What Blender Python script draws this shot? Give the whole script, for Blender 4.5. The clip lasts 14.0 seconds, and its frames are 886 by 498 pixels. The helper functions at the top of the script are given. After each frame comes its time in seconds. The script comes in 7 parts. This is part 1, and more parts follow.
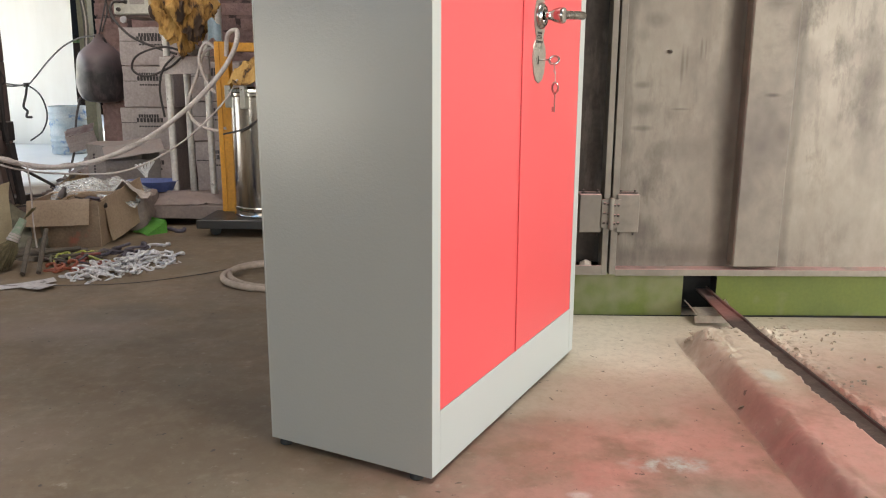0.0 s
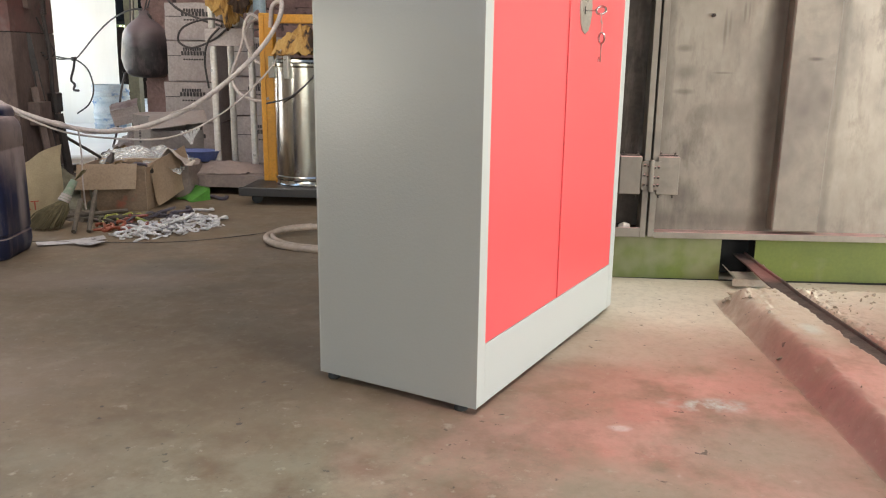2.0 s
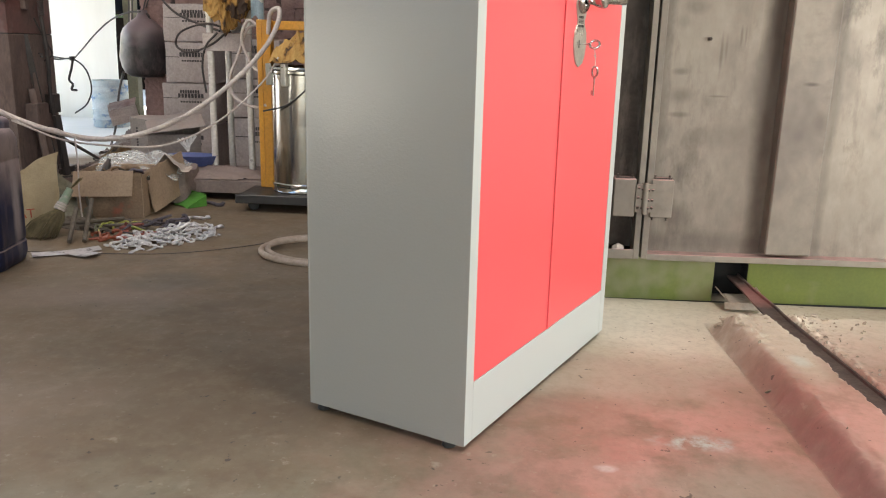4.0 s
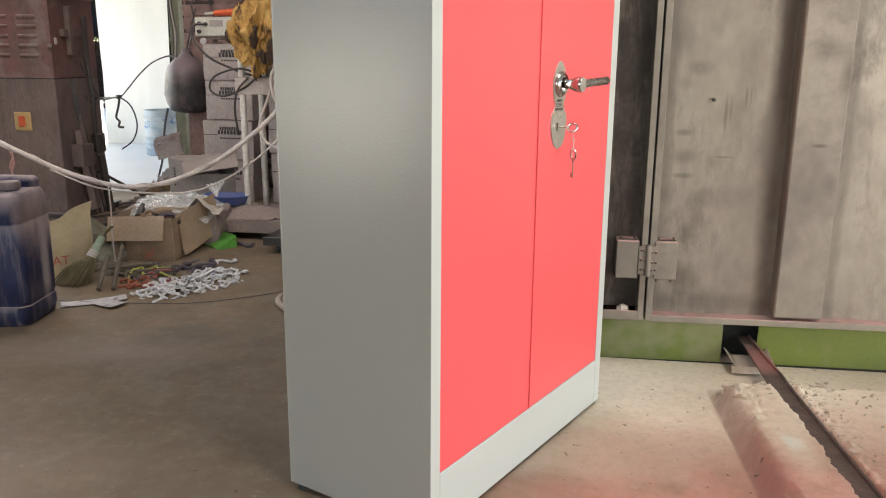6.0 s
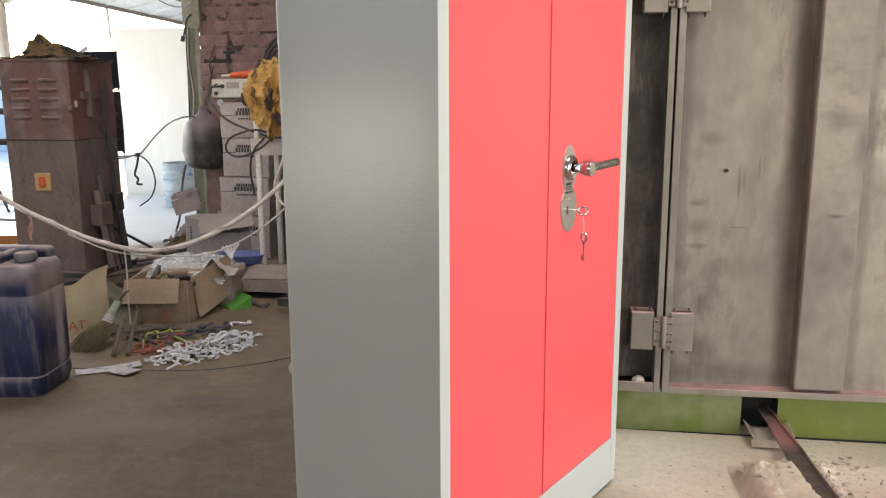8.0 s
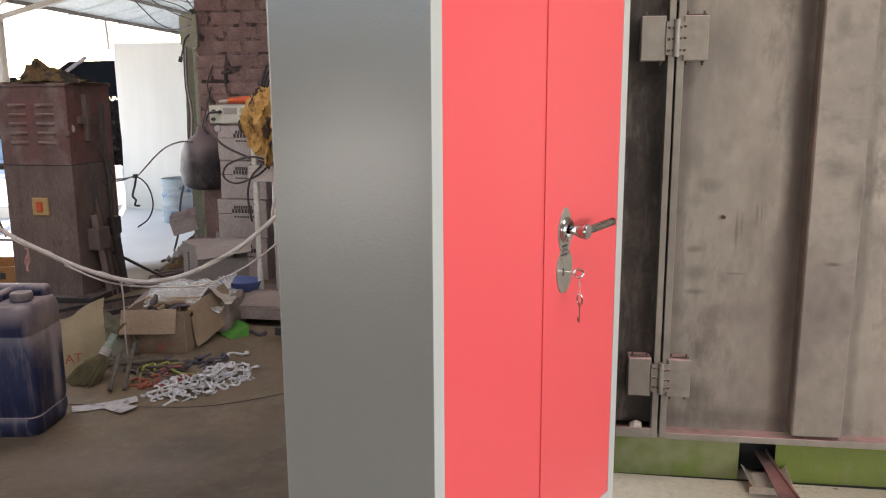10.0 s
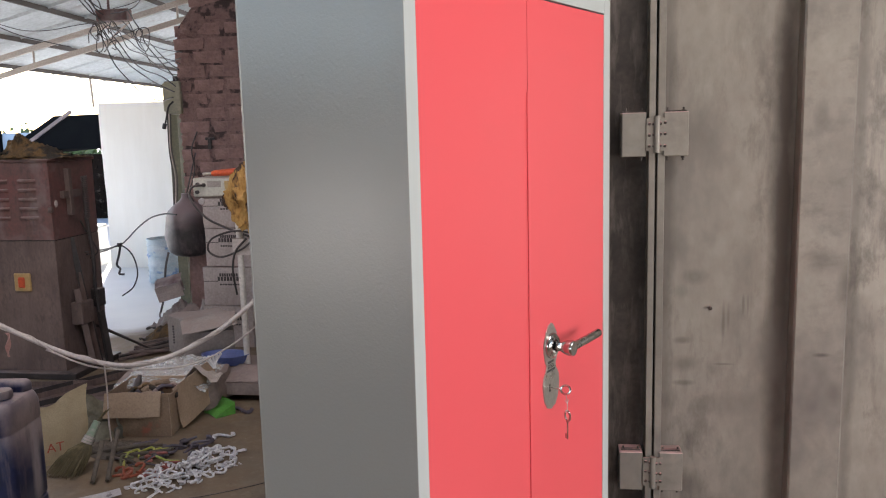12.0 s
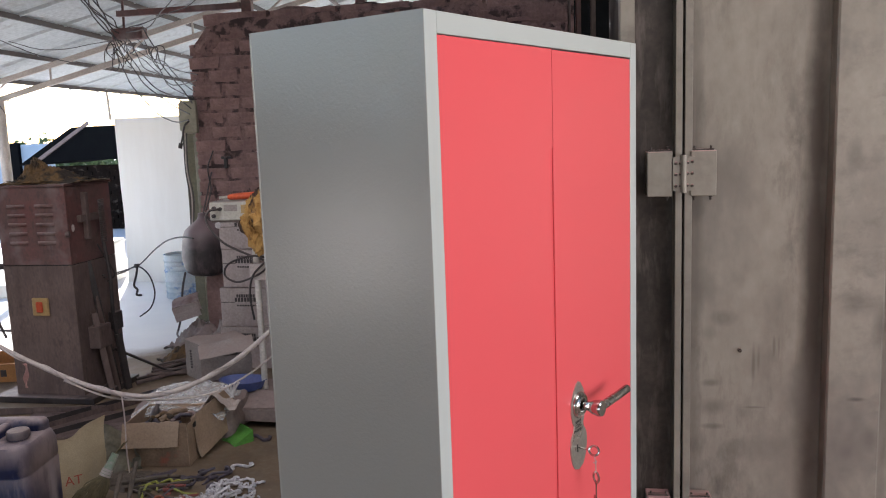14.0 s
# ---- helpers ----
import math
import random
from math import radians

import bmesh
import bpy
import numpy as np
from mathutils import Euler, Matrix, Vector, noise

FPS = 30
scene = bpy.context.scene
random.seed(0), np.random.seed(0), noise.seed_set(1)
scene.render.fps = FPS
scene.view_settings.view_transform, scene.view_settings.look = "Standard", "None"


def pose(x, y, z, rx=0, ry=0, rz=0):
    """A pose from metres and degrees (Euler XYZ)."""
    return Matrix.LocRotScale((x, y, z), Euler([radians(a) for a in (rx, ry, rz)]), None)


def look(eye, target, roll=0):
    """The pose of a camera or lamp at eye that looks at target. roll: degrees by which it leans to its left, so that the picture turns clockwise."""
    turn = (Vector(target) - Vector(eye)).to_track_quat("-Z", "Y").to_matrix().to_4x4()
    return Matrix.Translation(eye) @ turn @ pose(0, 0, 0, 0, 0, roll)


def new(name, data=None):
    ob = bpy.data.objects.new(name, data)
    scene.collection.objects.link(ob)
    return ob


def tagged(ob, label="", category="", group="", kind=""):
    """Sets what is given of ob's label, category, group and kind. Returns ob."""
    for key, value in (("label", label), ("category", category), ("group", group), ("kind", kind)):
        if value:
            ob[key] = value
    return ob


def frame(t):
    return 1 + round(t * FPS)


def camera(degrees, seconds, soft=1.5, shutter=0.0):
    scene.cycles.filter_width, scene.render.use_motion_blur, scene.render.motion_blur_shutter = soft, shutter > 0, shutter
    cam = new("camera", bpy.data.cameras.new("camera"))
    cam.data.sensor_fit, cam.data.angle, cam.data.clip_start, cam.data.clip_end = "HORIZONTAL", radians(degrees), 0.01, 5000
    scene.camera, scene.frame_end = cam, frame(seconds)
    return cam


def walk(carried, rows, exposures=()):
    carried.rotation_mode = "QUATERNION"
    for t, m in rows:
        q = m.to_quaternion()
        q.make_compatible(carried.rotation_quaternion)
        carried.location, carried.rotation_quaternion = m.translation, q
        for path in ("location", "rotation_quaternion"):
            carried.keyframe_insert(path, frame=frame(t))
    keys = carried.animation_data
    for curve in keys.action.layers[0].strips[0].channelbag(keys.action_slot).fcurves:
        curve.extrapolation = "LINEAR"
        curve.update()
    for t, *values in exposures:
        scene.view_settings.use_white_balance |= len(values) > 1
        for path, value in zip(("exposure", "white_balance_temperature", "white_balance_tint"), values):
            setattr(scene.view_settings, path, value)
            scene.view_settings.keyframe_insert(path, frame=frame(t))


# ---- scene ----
cam = camera(57.5, 14.0, soft=1.1)
PATH = [
    (0, (0.026, -1.572, 0.892), (0.021, 0.378, 0.446), 0.2),
    (0.5, (-0.001, -1.621, 0.852), (-0.067, 0.319, 0.373), 1.0),
    (1, (-0.007, -1.645, 0.833), (-0.073, 0.264, 0.237), 1.6),
    (1.5, (-0.01, -1.654, 0.817), (-0.102, 0.26, 0.244), 2.0),
    (2, (-0.013, -1.653, 0.781), (-0.089, 0.292, 0.321), 0.8),
    (4.3, (0.017, -1.62, 0.94), (-0.063, 0.315, 0.44), 1.6),
    (4.5, (0.038, -1.601, 0.978), (-0.099, 0.328, 0.469), 1.5),
    (5, (0.125, -1.592, 1.033), (-0.083, 0.335, 0.542), 1.3),
    (5.5, (0.198, -1.594, 1.055), (0.02, 0.34, 0.579), 1.2),
    (6, (0.213, -1.589, 1.085), (-0.016, 0.34, 0.611), 0.4),
    (6.5, (0.218, -1.587, 1.105), (-0.054, 0.34, 0.645), -0.6),
    (7, (0.225, -1.573, 1.14), (-0.052, 0.359, 0.701), -0.5),
    (7.5, (0.227, -1.564, 1.162), (-0.046, 0.377, 0.763), -0.4),
    (8, (0.228, -1.549, 1.195), (-0.048, 0.395, 0.814), -0.3),
    (10.5, (0.235, -1.495, 1.389), (-0.039, 0.45, 1.012), -0.4),
    (11, (0.234, -1.474, 1.445), (-0.025, 0.479, 1.096), -0.6),
    (11.5, (0.241, -1.456, 1.511), (0.0, 0.507, 1.217), -1.2),
    (12, (0.244, -1.452, 1.542), (-0.005, 0.511, 1.248), -1.5),
    (12.5, (0.253, -1.442, 1.579), (-0.014, 0.516, 1.27), -2.0),
    (13, (0.271, -1.428, 1.606), (-0.059, 0.52, 1.299), -2.2),
    (13.5, (0.268, -1.409, 1.634), (-0.074, 0.538, 1.326), -2.3),
    (14, (0.221, -1.377, 1.666), (-0.066, 0.581, 1.375), -2.1),
]
EXPOSURES = [(0.0, 2.08, 7000, 10), (1.0, 2.26, 7000, 10), (4.5, 2.15, 7000, 10), (8.0, 2.12, 6950, 11), (10.5, 1.74, 6700, 15), (12.0, 1.68, 6500, 16), (14.0, 1.52, 6400, 17)]
walk(cam, [(t, look(eye, target, roll)) for t, eye, target, roll in PATH], EXPOSURES)

# ---- light ----
SUN_DIR = Vector((0.45, -1.0, -0.58)).normalized()   # the way the sunlight travels
world = bpy.data.worlds.new("sky")
scene.world = world
world.use_nodes = True
wn = world.node_tree.nodes
sky = wn.new("ShaderNodeTexSky")
sky.sky_type = "NISHITA"
sky.sun_disc = False
sky.sun_elevation = math.asin(-SUN_DIR.z)
sky.sun_rotation = math.atan2(-SUN_DIR.x, -SUN_DIR.y)
wn["Background"].inputs["Strength"].default_value = 0.15
world.node_tree.links.new(sky.outputs[0], wn["Background"].inputs["Color"])

sun = new("sun", bpy.data.lights.new("sun", "SUN"))
sun.data.energy, sun.data.angle, sun.data.color = 5.0, radians(0.5), (1.0, 0.95, 0.88)
sun.matrix_world = look((0, 0, 0), SUN_DIR)


def area_lamp(name, eye, target, w, h, watts, color):
    """An area lamp standing in an assumed, unseen opening of the shed."""
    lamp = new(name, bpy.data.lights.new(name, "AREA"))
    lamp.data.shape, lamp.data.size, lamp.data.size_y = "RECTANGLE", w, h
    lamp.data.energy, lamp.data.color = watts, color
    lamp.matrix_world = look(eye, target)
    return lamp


# steep key light; the roof opening it stands in is assumed, not seen
area_lamp("roof_key_light", (1.42, -0.55, 3.88), (1.40, -0.50, 0.0), 1.7, 1.4, 25, (1.0, 0.965, 0.90))
area_lamp("shutter_daylight", (4.85, -2.3, 1.05), (0.0, -0.6, 0.3), 4.6, 1.8, 55, (1.0, 0.97, 0.92))
# lamp added to put the soft sheen on the cupboard's side panel
area_lamp("panel_sheen_light", (-5.22, -1.88, 0.70), (0.0, 0.1, 1.05), 0.70, 0.78, 2.0, (0.98, 0.99, 1.0))
# fill lamp added behind the camera for the brick wall and clutter
area_lamp("south_fill_light", (-1.6, -6.94, 1.75), (-1.7, 3.0, 1.2), 3.3, 3.0, 11, (0.98, 0.99, 1.0))
# fill lamp added out of view to brighten the heap
area_lamp("heap_fill_light", (-2.05, 1.95, 2.62), (-2.05, 2.25, 0.0), 1.2, 0.7, 6.6, (1.0, 0.97, 0.93))

# ---- materials ----


def material(name, c1, c2=None, rough=0.6, metal=0.0, scale=6.0, grain=60.0, bump=0.15, detail=6.0, spots=None, spot_scale=14.0,
             spot_cut=(0.58, 0.68), dust=None, dust_amount=0.0, stretch=(1, 1, 1), rough_var=0.12, coat=0.0, bump_dist=0.004, vary=0.0, where="Object", speck=1.0, stains=(), smear=None):
    """Base colour blotched between two tones, spots of a third, settled powder on upward faces, grain and relief."""
    m = bpy.data.materials.new(name)
    m.use_nodes = True
    nt = m.node_tree
    n, l = nt.nodes, nt.links
    b = n["Principled BSDF"]
    tc = n.new("ShaderNodeTexCoord")
    mp = n.new("ShaderNodeMapping")
    mp.inputs["Scale"].default_value = stretch
    l.new(tc.outputs[where], mp.inputs["Vector"])

    def noise_node(s, d=detail, ro=0.6):
        t = n.new("ShaderNodeTexNoise")
        t.inputs["Scale"].default_value, t.inputs["Detail"].default_value, t.inputs["Roughness"].default_value = s, d, ro
        l.new(mp.outputs[0], t.inputs["Vector"])
        return t

    def ramp(src, lo, hi):
        r = n.new("ShaderNodeMapRange")
        r.inputs["From Min"].default_value, r.inputs["From Max"].default_value = lo, hi
        r.clamp = True
        l.new(src, r.inputs["Value"])
        return r.outputs[0]

    def mix(fac, a, bb):
        x = n.new("ShaderNodeMix")
        x.data_type = "RGBA"
        l.new(fac, x.inputs["Factor"])
        for sock, v in ((x.inputs[6], a), (x.inputs[7], bb)):
            if isinstance(v, tuple):
                sock.default_value = (*v, 1)
            else:
                l.new(v, sock)
        return x.outputs[2]

    c2 = c2 or tuple(v * 0.8 for v in c1)
    big, fine = noise_node(scale), noise_node(grain, 3.0)
    col = mix(ramp(big.outputs["Fac"], 0.35, 0.65), c1, c2)
    if speck:
        col = mix(ramp(fine.outputs["Fac"], 0.3, 0.3 + 0.8 / speck), col, tuple(v * 0.55 for v in c2))
    for centre, radii, tone, amount in stains:
        off = n.new("ShaderNodeVectorMath")
        off.operation = "SUBTRACT"
        l.new(tc.outputs[where], off.inputs[0])
        off.inputs[1].default_value = centre
        div = n.new("ShaderNodeVectorMath")
        div.operation = "DIVIDE"
        l.new(off.outputs[0], div.inputs[0])
        div.inputs[1].default_value = radii
        ln = n.new("ShaderNodeVectorMath")
        ln.operation = "LENGTH"
        l.new(div.outputs[0], ln.inputs[0])
        wv = n.new("ShaderNodeMath")
        wv.operation = "MULTIPLY_ADD"
        l.new(noise_node(7.0).outputs["Fac"], wv.inputs[0])
        wv.inputs[1].default_value = 0.9
        l.new(ln.outputs["Value"], wv.inputs[2])
        r = n.new("ShaderNodeMapRange")
        r.inputs["From Min"].default_value, r.inputs["From Max"].default_value, r.inputs["To Min"].default_value, r.inputs["To Max"].default_value = 1.45, 0.75, 0.0, amount
        l.new(wv.outputs[0], r.inputs["Value"])
        col = mix(r.outputs[0], col, tone)
    for tone, amount, turn, strip in (smear if isinstance(smear, list) else [smear] if smear else []):
        sm = n.new("ShaderNodeMapping")
        sm.inputs["Rotation"].default_value = (0, radians(turn), 0)
        sm.inputs["Scale"].default_value = strip
        l.new(tc.outputs[where], sm.inputs["Vector"])
        st = n.new("ShaderNodeTexNoise")
        st.inputs["Scale"].default_value, st.inputs["Detail"].default_value, st.inputs["Roughness"].default_value, st.inputs["Distortion"].default_value = 1.0, 6.0, 0.66, 0.12
        l.new(sm.outputs[0], st.inputs["Vector"])
        both = n.new("ShaderNodeMath")
        both.operation = "MULTIPLY"
        l.new(ramp(st.outputs["Fac"], 0.50, 0.66), both.inputs[0])
        l.new(ramp(noise_node(1.7, 2.0).outputs["Fac"], 0.34, 0.54), both.inputs[1])
        amt = n.new("ShaderNodeMath")
        amt.operation = "MULTIPLY"
        l.new(both.outputs[0], amt.inputs[0])
        amt.inputs[1].default_value = amount
        col = mix(amt.outputs[0], col, tone)
    if spots:
        sp = noise_node(spot_scale, 4.0)
        col = mix(ramp(sp.outputs["Fac"], *spot_cut), col, spots)
    if dust:
        geo = n.new("ShaderNodeNewGeometry")
        sep = n.new("ShaderNodeSeparateXYZ")
        l.new(geo.outputs["Normal"], sep.inputs[0])
        up = ramp(sep.outputs["Z"], 0.1, 0.9)
        dn = noise_node(9.0)
        mul = n.new("ShaderNodeMath")
        mul.operation = "MULTIPLY"
        l.new(up, mul.inputs[0])
        l.new(ramp(dn.outputs["Fac"], 0.3, 0.55), mul.inputs[1])
        sc = n.new("ShaderNodeMath")
        sc.operation = "MULTIPLY"
        sc.inputs[1].default_value = dust_amount
        l.new(mul.outputs[0], sc.inputs[0])
        col = mix(sc.outputs[0], col, dust)
    if vary:
        info = n.new("ShaderNodeObjectInfo")
        hsv = n.new("ShaderNodeHueSaturation")
        l.new(col, hsv.inputs["Color"])
        r = n.new("ShaderNodeMapRange")
        r.inputs["To Min"].default_value, r.inputs["To Max"].default_value = 1 - vary, 1 + vary
        l.new(info.outputs["Random"], r.inputs["Value"])
        l.new(r.outputs[0], hsv.inputs["Value"])
        col = hsv.outputs[0]
    l.new(col, b.inputs["Base Color"])
    rr = n.new("ShaderNodeMapRange")
    rr.inputs["From Min"].default_value, rr.inputs["From Max"].default_value = 0.3, 0.7
    rr.inputs["To Min"].default_value, rr.inputs["To Max"].default_value = max(0.03, rough - rough_var), min(1, rough + rough_var)
    l.new(big.outputs["Fac"], rr.inputs["Value"])
    l.new(rr.outputs[0], b.inputs["Roughness"])
    b.inputs["Metallic"].default_value = metal
    b.inputs["Coat Weight"].default_value = coat
    if bump:
        bp = n.new("ShaderNodeBump")
        bp.inputs["Strength"].default_value, bp.inputs["Distance"].default_value = bump, bump_dist
        add = n.new("ShaderNodeMath")
        l.new(fine.outputs["Fac"], add.inputs[0])
        l.new(big.outputs["Fac"], add.inputs[1])
        l.new(add.outputs[0], bp.inputs["Height"])
        l.new(bp.outputs[0], b.inputs["Normal"])
    return m


def clear_film(name, tint=(1, 1, 1), weight=0.82, rough=0.12):
    """Thin crumpled polythene: mostly see-through, with gloss."""
    m = bpy.data.materials.new(name)
    m.use_nodes = True
    nt = m.node_tree
    n, l = nt.nodes, nt.links
    b = n["Principled BSDF"]
    b.inputs["Base Color"].default_value = (0.85, 0.84, 0.82, 1)
    b.inputs["Roughness"].default_value = rough
    tr = n.new("ShaderNodeBsdfTransparent")
    tr.inputs["Color"].default_value = (*tint, 1)
    mx = n.new("ShaderNodeMixShader")
    tex = n.new("ShaderNodeTexNoise")
    tex.inputs["Scale"].default_value = 18
    rg = n.new("ShaderNodeMapRange")
    rg.inputs["From Min"].default_value, rg.inputs["From Max"].default_value = 0.35, 0.7
    rg.inputs["To Min"].default_value, rg.inputs["To Max"].default_value = weight, weight - 0.30
    l.new(tex.outputs["Fac"], rg.inputs["Value"])
    l.new(rg.outputs[0], mx.inputs["Fac"])
    l.new(b.outputs[0], mx.inputs[1])
    l.new(tr.outputs[0], mx.inputs[2])
    l.new(mx.outputs[0], n["Material Output"].inputs["Surface"])
    return m


MAUVE = (0.28, 0.205, 0.185)       # settled coating powder
PINK = (0.62, 0.33, 0.32)
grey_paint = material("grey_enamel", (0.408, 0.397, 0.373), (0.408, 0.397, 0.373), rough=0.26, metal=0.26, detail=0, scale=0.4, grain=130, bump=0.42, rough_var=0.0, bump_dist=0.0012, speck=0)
frame_paint = material("light_grey_enamel", (0.435, 0.463, 0.448), (0.435, 0.463, 0.448), rough=0.33, detail=0, scale=0.4, grain=70, bump=0.03, rough_var=0.0, bump_dist=0.0003, speck=0)
coral = material("coral_red_enamel", (0.735, 0.091, 0.102), (0.735, 0.091, 0.102), rough=0.33, detail=0, scale=0.4, grain=70, bump=0.03, rough_var=0.0, bump_dist=0.0003, speck=0)
black_rubber = material("black_rubber", (0.02, 0.02, 0.02), rough=0.7)
lever_steel = material("turned_lever_steel", (0.45, 0.44, 0.41), (0.38, 0.37, 0.34), rough=0.24, metal=1.0, scale=9, grain=160, bump=0.06)
chrome = material("chrome", (0.55, 0.545, 0.53), (0.50, 0.495, 0.48), rough=0.14, metal=1.0, bump=0.0, rough_var=0.05)
satin_steel = material("satin_steel", (0.60, 0.58, 0.53), (0.53, 0.51, 0.46), rough=0.33, metal=0.85, scale=20, grain=200, bump=0.05)
black_print = material("black_print", (0.03, 0.03, 0.03), rough=0.6, bump=0)
dark_gap = material("black_shadow_gap", (0.008, 0.008, 0.008), rough=0.9, bump=0)
# one near-black brown for hand marks, smudges and the long dark bands
DARK_TONE = (0.062, 0.048, 0.041)
BOOTH_SMUDGES = (((1.14, 1.26, 0.789), (0.032, 0.3, 0.009), DARK_TONE, 0.85), ((1.205, 1.26, 1.03), (0.035, 0.3, 0.10), DARK_TONE, 0.5), ((1.18, 1.26, 0.66), (0.04, 0.3, 0.05), DARK_TONE, 0.5), ((1.12, 1.26, 1.10), (0.09, 0.3, 0.06), DARK_TONE, 0.3), ((1.11, 1.26, 1.55), (0.03, 0.3, 0.06), DARK_TONE, 0.35))
HAND_MARKS = (((0.87, 1.26, 0.895), (0.06, 0.3, 0.07), DARK_TONE, 0.26), ((0.842, 1.26, 0.885), (0.007, 0.3, 0.075), DARK_TONE, 0.42), ((0.858, 1.26, 0.90), (0.006, 0.3, 0.055), DARK_TONE, 0.3), ((0.905, 1.26, 0.945), (0.006, 0.3, 0.045), DARK_TONE, 0.4), ((0.920, 1.26, 0.94), (0.005, 0.3, 0.05), DARK_TONE, 0.34),
              ((0.708, 1.26, 0.82), (0.045, 0.3, 0.016), DARK_TONE, 0.42), ((0.712, 1.26, 0.74), (0.05, 0.3, 0.035), DARK_TONE, 0.35), ((0.715, 1.26, 0.672), (0.045, 0.3, 0.012), DARK_TONE, 0.45), ((0.846, 1.26, 0.738), (0.045, 0.3, 0.005), DARK_TONE, 0.4), ((0.746, 1.26, 1.037), (0.045, 0.3, 0.03), DARK_TONE, 0.32), ((0.70, 1.26, 0.985), (0.03, 0.3, 0.03), (0.13, 0.125, 0.10), 0.35))
booth_steel = material("dusty_galvanised_sheet", (0.312, 0.276, 0.234), (0.215, 0.186, 0.156), rough=0.46, metal=0.3, scale=2.6, grain=30, bump=0.06, speck=0.5,
                       spots=(0.15, 0.13, 0.115), spot_scale=3.0, spot_cut=(0.56, 0.74), dust=PINK, dust_amount=0.72, stretch=(1, 1, 0.7), bump_dist=0.002, smear=[((0.10, 0.08, 0.07), 0.4, 12, (7, 5, 11))], stains=BOOTH_SMUDGES)
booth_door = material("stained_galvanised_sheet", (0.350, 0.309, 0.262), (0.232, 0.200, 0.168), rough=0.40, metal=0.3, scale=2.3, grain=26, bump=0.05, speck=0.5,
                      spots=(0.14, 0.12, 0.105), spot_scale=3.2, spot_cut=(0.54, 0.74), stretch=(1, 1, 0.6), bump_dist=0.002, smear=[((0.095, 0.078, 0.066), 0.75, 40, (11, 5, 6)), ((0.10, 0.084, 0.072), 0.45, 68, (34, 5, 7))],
                      # dark bands along the channels, door edge, hinges and bottom ledge
                      stains=(((1.02, 1.26, 1.2), (0.055, 0.3, 1.6), DARK_TONE, 0.85), ((1.245, 1.26, 1.2), (0.03, 0.3, 1.8), DARK_TONE, 0.45), ((0.735, 1.26, 0.31), (0.075, 0.3, 0.075), DARK_TONE, 0.55),
                              ((0.76, 1.26, 1.50), (0.09, 0.3, 0.16), DARK_TONE, 0.35), ((0.65, 1.26, 1.3), (0.035, 0.3, 1.5), DARK_TONE, 0.5), ((0.85, 1.26, 0.215), (0.5, 0.3, 0.05), DARK_TONE, 0.4),
                              ((0.86, 1.26, 0.60), (0.14, 0.3, 0.05), DARK_TONE, 0.2), ((0.92, 1.26, 1.05), (0.06, 0.3, 0.16), DARK_TONE, 0.28), ((1.5, 1.26, 0.75), (0.05, 0.3, 0.35), DARK_TONE, 0.4)) + HAND_MARKS)
# near-black brown for the recessed jamb and small booth parts
booth_dark = material("dark_brown_steel", (0.080, 0.062, 0.053), (0.034, 0.026, 0.022), rough=0.55, metal=0.3, scale=4, grain=50, bump=0.12, smear=((0.20, 0.165, 0.145), 0.5, 8, (20, 4, 4)), dust=PINK, dust_amount=0.8)
green_paint = material("green_painted_beam", (0.150, 0.185, 0.030), (0.105, 0.135, 0.026), rough=0.5, scale=2.5, grain=80, bump=0.08, spots=(0.28, 0.25, 0.18), spot_scale=2.2, spot_cut=(0.5, 0.72), speck=0.4)
rail_rust = material("rusty_steel_bar", (0.115, 0.080, 0.068), (0.085, 0.062, 0.054), rough=0.6, metal=0.2, scale=14, grain=90, bump=0.3, stains=(((0.99, 1.10, 0.08), (0.12, 0.15, 0.1), (0.34, 0.15, 0.135), 0.75), ((0.985, 1.25, 0.1), (0.1, 0.08, 0.1), (0.30, 0.22, 0.20), 0.6)))
bracket_cream = material("cream_dusty_sheet", (0.52, 0.46, 0.38), (0.42, 0.36, 0.29), rough=0.55, scale=9, grain=60, bump=0.1)
brick_mat = material("powder_dusted_brick", (0.325, 0.197, 0.178), (0.235, 0.140, 0.126), rough=0.9, scale=9, grain=45, bump=0.9, bump_dist=0.012, spots=(0.20, 0.12, 0.116), spot_scale=11, vary=0.14)
mortar_mat = material("dusty_mortar", (0.275, 0.168, 0.152), (0.20, 0.12, 0.108), spots=(0.06, 0.038, 0.036), spot_scale=9, spot_cut=(0.50, 0.58), rough=0.95, scale=9, grain=60, bump=0.9, bump_dist=0.012)
maroon_paint = material("maroon_dusted_steel", (0.165, 0.058, 0.052), (0.115, 0.070, 0.062), rough=0.55, scale=3.5, grain=40, bump=0.15, spots=(0.20, 0.15, 0.145), spot_scale=3.0, spot_cut=(0.5, 0.66), dust=MAUVE, dust_amount=0.8, smear=((0.05, 0.03, 0.03), 0.7, 0, (26, 26, 13)))
panel_dusty = material("mauve_dusted_steel", (0.180, 0.122, 0.107), (0.118, 0.079, 0.069), rough=0.6, scale=4.5, grain=50, bump=0.15, spots=(0.09, 0.06, 0.058), spot_scale=5, spot_cut=(0.58, 0.72), stretch=(1.4, 1.4, 0.6), smear=((0.055, 0.038, 0.036), 0.7, 0, (26, 26, 13)))
dusty_black = material("dusty_black", (0.058, 0.046, 0.044), (0.030, 0.024, 0.024), rough=0.55, dust=MAUVE, dust_amount=0.55)
trolley_black = material("black_enamel", (0.022, 0.02, 0.02), (0.03, 0.026, 0.026), rough=0.4, dust=MAUVE, dust_amount=0.04)
